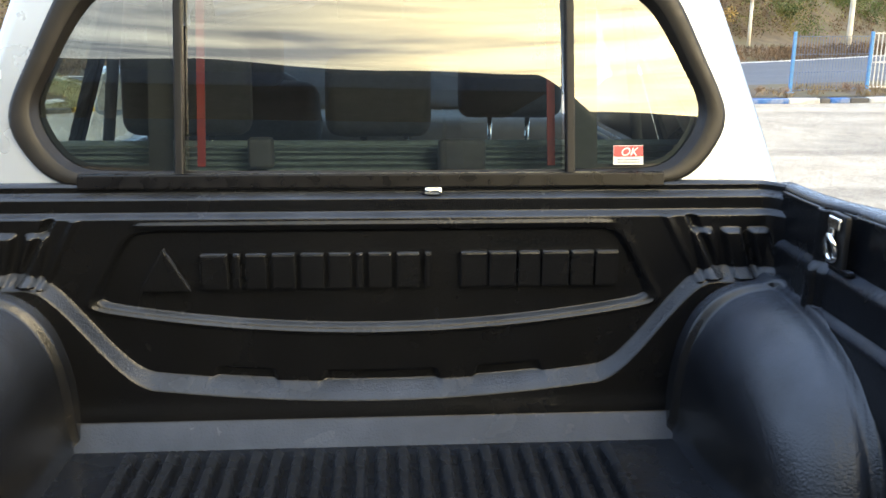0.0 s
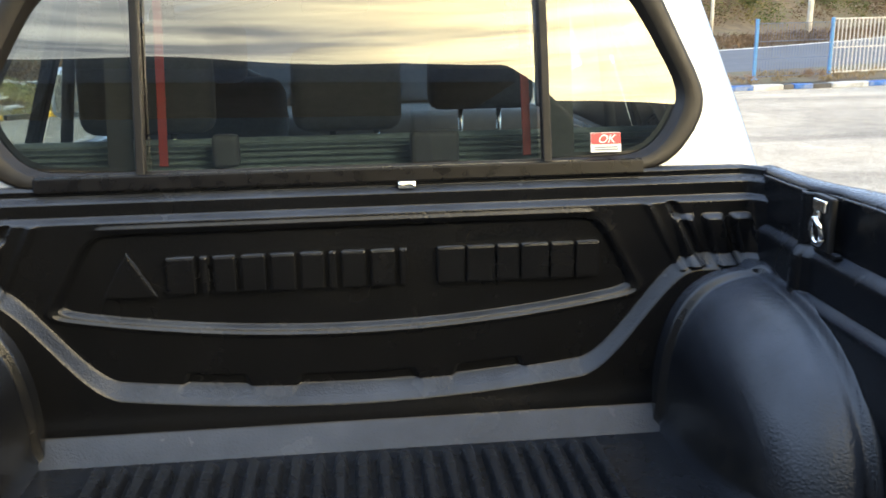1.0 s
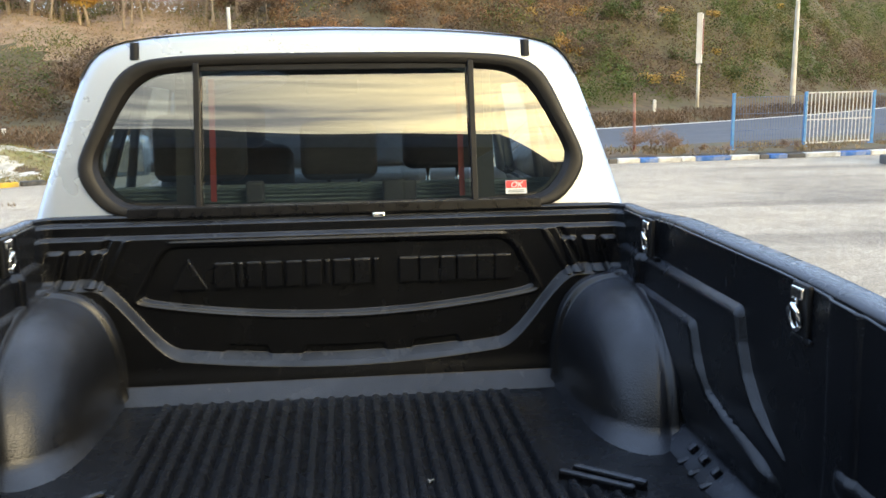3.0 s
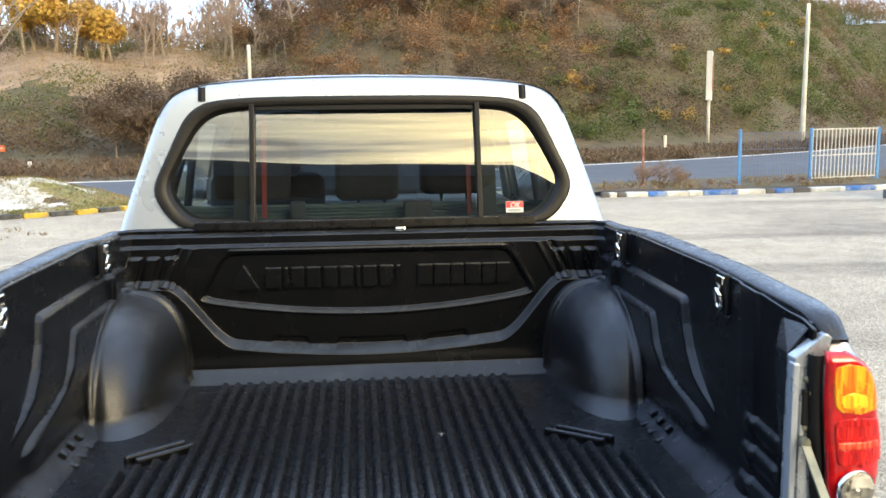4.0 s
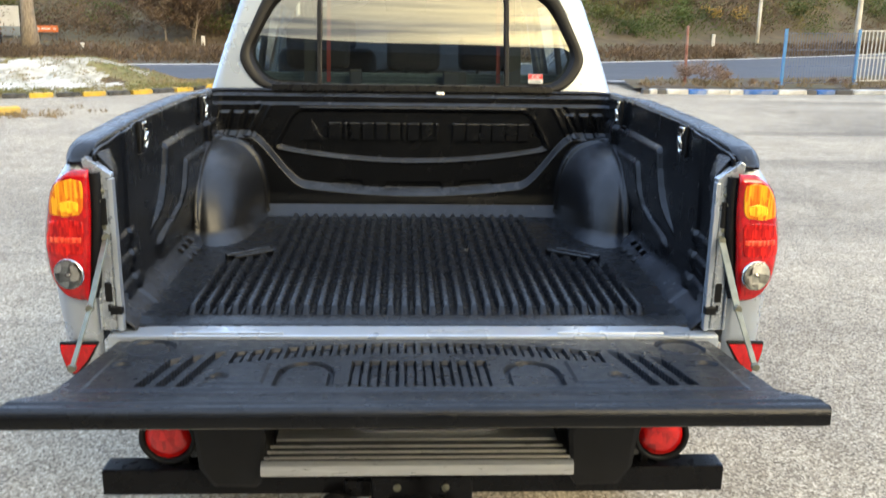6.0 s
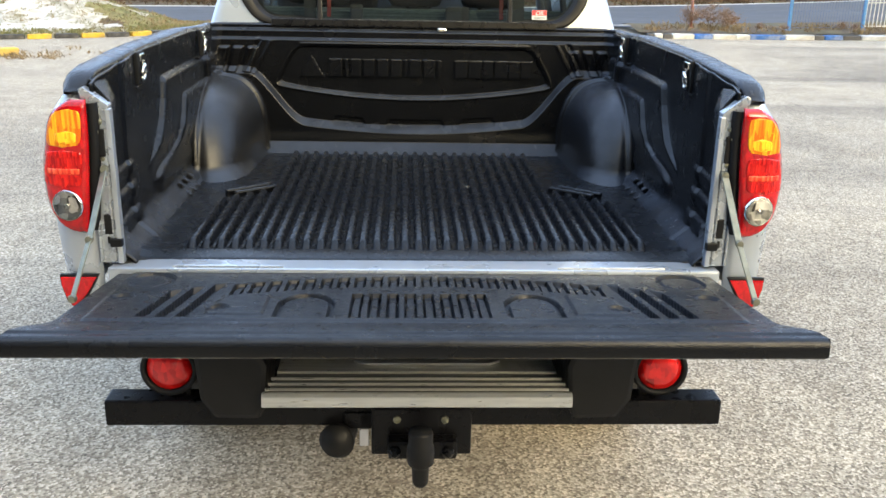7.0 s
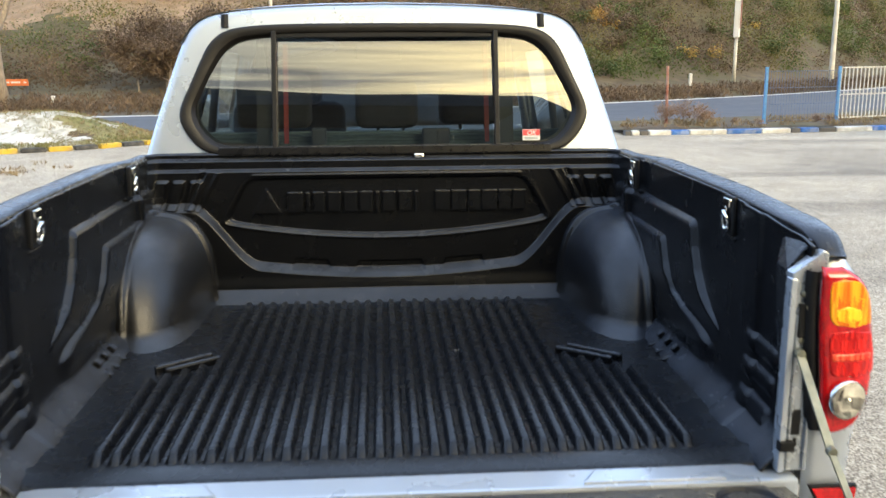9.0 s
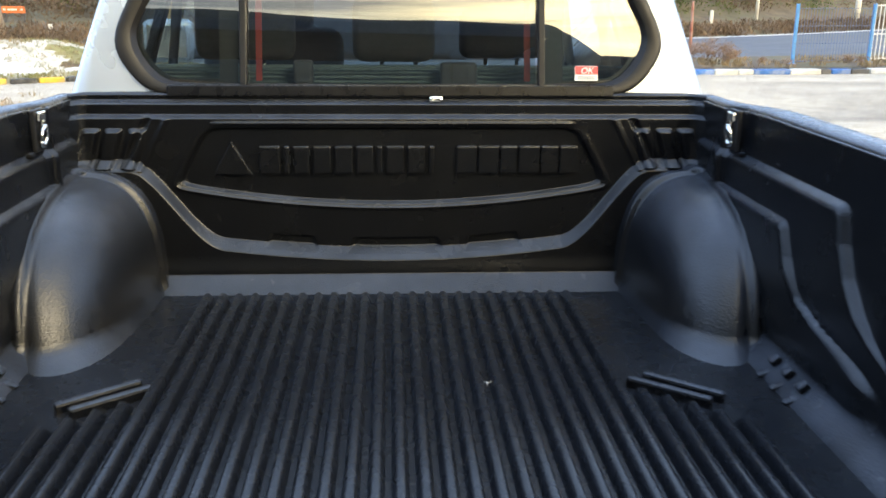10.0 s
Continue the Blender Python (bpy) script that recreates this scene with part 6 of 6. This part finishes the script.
for x in (-2.2, 0.0, 2.2):
    block("kiosk_window", x, 2.0, 1.6, 1.4, 0.06, 1.1, CAR_GLASS, kiosk, "", 0.01)

# ---- plants ----
LEAF = {
    "green": material("green_leaves", (0.070, 0.100, 0.020), 0.75, vary=0.5, scale=0.7, second=(0.13, 0.12, 0.025), second_scale=0.4, second_amount=0.8),
    "olive": material("olive_leaves", (0.135, 0.118, 0.033), 0.75, vary=0.5, scale=0.7, second=(0.20, 0.150, 0.040), second_scale=0.4, second_amount=0.8),
    "rust": material("russet_leaves", (0.255, 0.135, 0.058), 0.75, vary=0.5, scale=0.7, second=(0.21, 0.135, 0.07), second_scale=0.4, second_amount=0.8),
    "brown": material("brown_dead_leaves", (0.135, 0.088, 0.050), 0.8, vary=0.5, scale=0.7, second=(0.095, 0.068, 0.04), second_scale=0.4, second_amount=0.8),
    "straw": material("straw_stalks", (0.34, 0.235, 0.125), 0.85, vary=0.3, scale=1.2, second=(0.24, 0.165, 0.10), second_scale=0.4, second_amount=0.8),
    "yellow": material("yellow_leaves", (0.58, 0.38, 0.085), 0.7, vary=0.3, scale=1.5, second=(0.38, 0.19, 0.04), second_scale=0.7, second_amount=0.8),
}
for leaf in LEAF.values():
    nt = leaf.node_tree
    p = nt.nodes["Principled BSDF"]
    tl, mx = nt.nodes.new("ShaderNodeBsdfTranslucent"), nt.nodes.new("ShaderNodeMixShader")
    mx.inputs[0].default_value = 0.22
    nt.links.new(p.inputs["Base Color"].links[0].from_socket, tl.inputs[0])
    nt.links.new(p.outputs[0], mx.inputs[1])
    nt.links.new(tl.outputs[0], mx.inputs[2])
    nt.links.new(mx.outputs[0], nt.nodes["Material Output"].inputs[0])
rng = np.random.default_rng(5)


def leaf_cloud(centres, radii, counts, size, flat=0.8, upright=0.0):
    """Small three-cornered leaves in clumps: vertices and faces."""
    c = np.repeat(centres, counts, 0)
    r = np.repeat(radii, counts, 0)
    n = len(c)
    d = rng.normal(size=(n, 3))
    d /= np.linalg.norm(d, axis=1, keepdims=True)
    p = c + d * (rng.random((n, 1)) ** 0.45) * r
    a = rng.normal(size=(n, 3))
    if upright:
        a[:, 2] = a[:, 2] * flat + upright * 3
        face = rng.normal(size=(n, 3))
    else:
        face = d + 0.3 * rng.normal(size=(n, 3)) + (0, 0, 0.35)
        face /= np.linalg.norm(face, axis=1, keepdims=True)
        a = a - face * np.sum(a * face, 1, keepdims=True)
    a /= np.linalg.norm(a, axis=1, keepdims=True)
    b = np.cross(face, a)
    b /= np.linalg.norm(b, axis=1, keepdims=True)
    s = size * rng.uniform(0.5, 1.3, (n, 1))
    w = s * (0.5 if upright == 0 else 0.20)
    v = np.stack([p - a * s, p + b * w, p + a * s, p - b * w], 1)
    return v.reshape(-1, 3), np.arange(4 * n).reshape(-1, 4)


def stuff(name, v, f, mat, label, category):
    me = bpy.data.meshes.new(name)
    me.vertices.add(len(v))
    me.vertices.foreach_set("co", v.ravel())
    me.loops.add(f.size)
    me.loops.foreach_set("vertex_index", f.ravel())
    me.polygons.add(len(f))
    me.polygons.foreach_set("loop_start", np.arange(0, f.size, 4))
    me.update(calc_edges=True)
    me.validate()
    return tagged(finish(name, me, mat, smooth=False), label, category, kind="stuff")


# scrub over the hillside: patches of green, olive, russet and bare brown, in bushes of uneven size
N = 6200
hx = rng.uniform(-34, 52, N)
hd = rng.random(N) ** 1.05 * 24
hy = hill_foot(hx) + 0.4 + hd
hz = hill_z(hx, hy)
tone = np.array([1.15 * noise.noise((x * 0.13, y * 0.17, 1.5)) + 0.75 * noise.noise((x * 0.42, y * 0.45, 7.0)) for x, y in zip(hx, hy)]) + rng.normal(0, 0.05, N)
greenish = tone * 1.35 + 0.34 * ss(7, 14, hx) * ss(1.5, 5, hd) * ss(19, 12, hd) + 0.22 * ss(-5, -8, hx) * ss(12, 7, hd)
greenish = greenish - 0.55 * np.exp(-(((hx + 4.6) / 2.6) ** 2)) * ss(13, 8, hd) - 0.75 * ss(6, 12, hd) * ss(15, 5, hx) * ss(-6, -2, hx) - 0.35 * ss(15, 21, hd)
dry_field = (hx < -3) & (hd > 9.5 + 1.5 * np.sin(hx)) & (hd < 17)
kinds = np.where(greenish > 0.16, 0, np.where(greenish > -0.10, 1, np.where(greenish > -0.34, 3, 2)))
kinds = np.where((greenish < -0.14) & (hd < 10), 3, kinds)
bare = np.array([noise.noise((x * 0.16, y * 0.3, 21.0)) for x, y in zip(hx, hy)])
kinds = np.where((bare > 0.33) & (hd > 4), np.where(rng.random(N) < 0.45, 3, 4), kinds)
kinds = np.where(dry_field, np.where(rng.random(N) < 0.85, 4, 1), kinds)
names = ["green", "olive", "rust", "brown", "straw"]
texts = ["green bramble and scrub on the hillside", "olive autumn scrub on the hillside", "russet autumn bushes on the hillside", "brown leafless scrub on the hillside", "pale dry grass on the upper field"]
big = rng.random(N) ** 2.2
for k, nm in enumerate(names):
    sel = np.flatnonzero(kinds == k)
    size = (0.45 + 1.15 * big[sel, None]) * (0.5 if nm == "straw" else 1.0)
    tall = {"green": 0.80, "olive": 0.75, "rust": 1.15, "brown": 0.85, "straw": 0.6}[nm]
    cen = np.stack([hx[sel], hy[sel], hz[sel] + 0.40 * tall * size[:, 0]], 1)
    counts = np.maximum(50, 125 * size[:, 0] ** 1.5).astype(int)
    v, f = leaf_cloud(cen, size * (1.0, 1.0, tall), counts, 0.050, upright=0.5 if nm == "straw" else 0.0)
    stuff("hillside_scrub", v, f, LEAF[nm], texts[k], "scrub")

# single rounded bushes standing out of the scrub
for nm, n_b, x0, x1, d0, d1, s0, s1, text in (("green", 120, 7, 34, 1.0, 13, 0.55, 1.25, "bright green bramble bushes on the slope"), ("green", 34, -24, -6, 0.5, 7, 0.5, 1.0, "green bushes at the foot of the slope"),
                                              ("yellow", 16, 6, 32, 2.0, 12, 0.30, 0.6, "yellowing bushes on the slope"), ("rust", 90, -3, 13, 8, 18, 0.6, 1.3, "russet bushes on the upper slope"),
                                              ("brown", 80, -8, 12, 1.0, 8, 0.6, 1.2, "grey-brown leafless bushes on the slope")):
    bx = rng.uniform(x0, x1, n_b)
    bd = rng.uniform(d0, d1, n_b)
    by = hill_foot(bx) + bd
    size = s0 + (s1 - s0) * rng.random((n_b, 1)) ** 1.6
    parts_c, parts_r = [], []
    for k in range(5):
        off = rng.normal(0, 0.42, (n_b, 3)) * size * (1, 1, 0.4)
        parts_c.append(np.stack([bx, by, hill_z(bx, by) + 0.45 * size[:, 0]], 1) + off)
        parts_r.append(size * rng.uniform(0.4, 0.7, (n_b, 1)) * (1.0, 1.0, 0.9))
    v, f = leaf_cloud(np.concatenate(parts_c), np.concatenate(parts_r), 90, 0.052)
    stuff("hillside_bushes", v, f, LEAF[nm], text, "bushes")

# reddish dead weeds at the foot of the slope and beyond the road
M = 2600
wx = rng.uniform(-30, 50, M)
wy = far_edge(wx) + rng.uniform(0.08, 1.0, M) * (hill_foot(wx) - far_edge(wx))
cen = np.stack([wx, wy, np.full(M, 0.16)], 1)
v, f = leaf_cloud(cen, np.full((M, 1), 1.0) * (0.5, 0.35, 0.28), 40, 0.09, upright=0.5)
stuff("dead_weeds", v, f, LEAF["brown"], "reddish brown dead weeds along the far verge", "weeds")
M = 420
gx = rng.uniform(4.8, 30, M)
gy = np.array([right_kerb_y(x) for x in gx]) + 0.25 + rng.random(M) * 1.7
cen = np.stack([gx, gy, np.full(M, 0.13)], 1)
v, f = leaf_cloud(cen, np.full((M, 1), 1.0) * (0.14, 0.12, 0.07), 20, 0.05, upright=0.7)
stuff("verge_grass", v, f, DRY, "short dry yellow-brown grass tufts behind the kerb", "grass")
M = 260
it = rng.random(M) ** 0.8
ix = np.array([island_edge(t)[0] for t in it])
iy = np.array([island_edge(t)[1] for t in it]) + 0.02 + rng.random(M) ** 2 * 0.6
cen = np.stack([ix, iy, np.full(M, 0.09)], 1)
v, f = leaf_cloud(cen, np.full((len(cen), 1), 1.0) * (0.20, 0.12, 0.055), 40, 0.034, upright=0.7)
stuff("island_grass", v, f, GRASS, "dry yellow grass tufts on the island", "grass")
spots = [p for p in isl.data.polygons if p.center.x > -9.5 and rng.random() < (0.05, 0.05, 0.62, 0.5)[p.material_index] + 0.55 * (p.material_index == 0)]
dry = rng.random(len(spots)) < 0.45
for pick, mat, text in ((dry, DRY, "short straw-coloured grass over the limestone heap"), (~dry, GRASS, "short yellow-green grass over the limestone heap")):
    cen = np.array([p.center[:] for p, k in zip(spots, pick) if k])
    v, f = leaf_cloud(cen, np.full((len(cen), 1), 1.0) * (0.14, 0.12, 0.035), 22, 0.030, upright=0.6)
    stuff("heap_grass", v, f, mat, text, "grass")

M = 90
gx, gy = -6.1 + rng.normal(0, 0.7, M), 9.95 + rng.normal(0, 0.32, M)
cen = np.stack([gx, gy, np.full(M, 0.02)], 1)
v, f = leaf_cloud(cen, np.full((M, 1), 1.0) * (0.16, 0.12, 0.04), 26, 0.04, upright=0.5)
stuff("yard_weeds", v, f, DRY, "dry yellow weeds round the lone kerb stone", "weeds")


# bare trees
def branches(seed, height, trunk, levels, spread=0.55, first=0.35, kids=4, limb=0.62):
    """Tapered trunk and forking limbs as a list of (points, radii, level)."""
    rnd = random.Random(seed)
    out = []

    def grow(p, d, length, r, level):
        pts, radii = [p.copy()], [r]
        n = 5
        for k in range(n):
            d = (d + Vector((rnd.uniform(-1, 1), rnd.uniform(-1, 1), rnd.uniform(-0.4, 0.8))) * 0.12).normalized()
            p = p + d * length / n
            pts.append(p.copy())
            radii.append(max(0.004, r * (1 - 0.62 * (k + 1) / n)))
        out.append((pts, radii, level))
        if level < levels:
            for j in range(kids + (level > 0)):
                f = first + (1 - first) * (j + rnd.random()) / (kids + 1)
                i = min(n - 1, int(f * n))
                q = pts[i].lerp(pts[i + 1], f * n - i)
                side = Vector((rnd.uniform(-1, 1), rnd.uniform(-1, 1), rnd.uniform(-0.1, 0.5))).normalized()
                nd = (d * (1 - spread) + side * spread + Vector((0, 0, 0.25))).normalized()
                grow(q, nd, length * limb * rnd.uniform(0.7, 1.1), radii[i] * 0.55, level + 1)

    grow(Vector((0, 0, -0.1)), Vector((0, 0, 1)), height * 0.62, trunk, 0)
    return out


def bare_tree(name, place, seed, height, trunk, levels, label, leaves=None, leaf_n=0, leaf_size=0.09, kids=4, spread=0.55, leaf_z=0.0):
    br = branches(seed, height, trunk, levels, kids=kids, spread=spread)
    t = thing(name, label, "tree", place=place)
    bm = bmesh.new()
    for pts, radii, lv in br:
        if lv == 0:
            tube(bm, pts, [r * (1.45 if i == 0 else 1) for i, r in enumerate(radii)], 12)
    part("trunk", bm, BARK, t, smooth=True)
    bm = bmesh.new()
    for pts, radii, lv in br:
        if lv > 0:
            tube(bm, pts, radii, 6 if lv == 1 else 3, cap=False)
    part("crown", bm, BARK if trunk > 0.2 else TWIG, t, "bare forking limbs and twigs", smooth=True)
    if leaves:
        tips = np.array([p for pts, _, lv in br if lv >= levels - 1 for p in pts[2:]])
        tips = tips[tips[:, 2] > leaf_z]
        cen = tips[rng.integers(0, len(tips), leaf_n)]
        v, f = leaf_cloud(cen, np.full((leaf_n, 1), 0.28) * (1, 1, 1), 9, leaf_size)
        me = bpy.data.meshes.new("foliage")
        me.from_pydata(v.tolist(), [], f.tolist())
        finish("foliage", me, LEAF[leaves], t, "thin remaining autumn leaves", smooth=False)
    return t


bare_tree("roadside_tree", (-10.52, 23.55, 0.0), 11, 9.5, 0.215, 3, "tall pale-barked tree standing bare beside the road", kids=4, spread=0.62)
first = []
specs = [(-15.2, 43, 2.8, "yellow", 21), (-14.1, 42.5, 3.0, "yellow", 22), (-13.0, 43.5, 2.9, "yellow", 26), (-12.1, 43, 2.6, "yellow", 27), (-17, 46, 5.2, None, 23), (-6.5, 44, 5.0, None, 24), (-3.0, 43, 5.0, None, 25)]
for x, y, h, lv, sd in specs:
    bare_tree("ridge_tree", (x, y, float(hill_z(np.array(x), np.array(y))) - 0.1), sd, h, 0.11, 3, "small autumn tree with yellow leaves on the ridge" if lv == "yellow" else "small leafless tree on the ridge", lv, 520 if lv else 0, 0.10, kids=6 if lv else 4, spread=0.7)
proto = [bare_tree("ridge_tree", (3.0 + 3.3 * k, 42.5 + k, float(hill_z(np.array(3.0 + 3.3 * k), np.array(42.5 + k))) - 0.1), 40 + k, 4.6, 0.08, 3, "small leafless tree on the ridge", None, 0, 0.07, kids=5) for k in range(3)]
for k in range(110):
    x = rng.uniform(-30, 40) if k < 64 else rng.uniform(-26, 3)
    y = float(hill_foot(x)) + rng.uniform(15, 23)
    m = Matrix.Translation((x, y, float(hill_z(np.array(x), np.array(y))) - 0.15)) @ Matrix.Rotation(rng.uniform(0, 6.28), 4, "Z")
    o = copy_thing(proto[k % 3], m)
    s = rng.uniform(0.55, 1.05)
    o.scale = (s, s, s * rng.uniform(0.9, 1.2))
# leafy russet and olive saplings that close the upper slope
leafy = [bare_tree("sapling", (1.5 + 2.2 * k, 41.0 + k, float(hill_z(np.array(1.5 + 2.2 * k), np.array(41.0 + k))) - 0.1), 60 + k, 3.6, 0.05, 2, text, lf, 260, 0.060, kids=6, spread=0.7)
         for k, (lf, text) in enumerate((("rust", "russet-leaved sapling on the upper slope"), ("olive", "olive-leaved sapling on the upper slope"), ("brown", "brown-leaved sapling on the upper slope")))]
for k in range(66):
    x = rng.uniform(-6.0, 16) if k < 56 else rng.uniform(-26, -8.5)
    y = float(hill_foot(x)) + rng.uniform(11.5, 21) + (5 if x < -8.5 else 0)
    m = Matrix.Translation((x, y, float(hill_z(np.array(x), np.array(y))) - 0.15)) @ Matrix.Rotation(rng.uniform(0, 6.28), 4, "Z")
    o = copy_thing(leafy[(0, 2, 2, 1, 2)[k % 5]], m)
    s = rng.uniform(0.4, 0.85)
    o.scale = (s * 1.2, s * 1.2, s)
# brush along the ridge
M = 420
bx = np.concatenate([rng.uniform(-34, 2, 220), rng.uniform(2, 50, 200)])
by = hill_foot(bx) + rng.uniform(17, 24, M)
size = rng.uniform(0.5, 1.5, (M, 1))
cen = np.stack([bx, by, hill_z(bx, by) + 0.5 * size[:, 0]], 1)
v, f = leaf_cloud(cen, size * (0.9, 0.9, 1.0), 120, 0.07, upright=0.35)
stuff("ridge_brush", v, f, TWIG, "grey-brown leafless brush along the ridge", "brush")
# grey-brown wood beyond the ridge
M = 360
bx = rng.uniform(-45, 55, M)
by = hill_foot(bx) + rng.uniform(26, 44, M)
size = rng.uniform(1.0, 2.4, (M, 1))
cen = np.stack([bx, by, hill_z(bx, by) + 0.8 * size[:, 0]], 1)
v, f = leaf_cloud(cen, size * (1.0, 1.0, 1.1), 60, 0.36, upright=0.7)
stuff("far_wood", v, f, TWIG, "hazy leafless grey-brown wood beyond the ridge", "wood")
# leafless thicket on the slope behind the cab and the dry bush by the marker post
thick = bare_tree("thicket", (-4.6, 28.0, float(hill_z(np.array(-4.6), np.array(28.0)))), 77, 2.4, 0.035, 3, "dense leafless grey-brown thicket on the slope", "brown", 420, 0.05, kids=7, spread=0.85)
for k in range(16):
    x = -4.6 + rng.uniform(-3.5, 3.5)
    y = 28 + rng.uniform(-1.2, 4.0)
    copy_thing(thick, Matrix.Translation((x, y, float(hill_z(np.array(x), np.array(y))) - 0.1)) @ Matrix.Rotation(rng.uniform(0, 6.28), 4, "Z"))
for x, y, s, sd in ((6.15, 15.6, 0.58, 90), (6.60, 15.7, 0.50, 91), (5.72, 15.7, 0.50, 92), (6.35, 15.4, 0.44, 93), (7.1, 15.5, 0.22, 94), (7.6, 15.3, 0.20, 95), (8.9, 15.6, 0.26, 96), (9.3, 15.8, 0.22, 97)):
    b = bare_tree("dry_bush", (x, y, 0.08), sd, 1.0, 0.018, 3, "dry leafless reddish-brown bush on the verge", "rust", 90, 0.022, kids=6, spread=0.8)
    b.scale = (s * 1.35, s * 1.2, s)
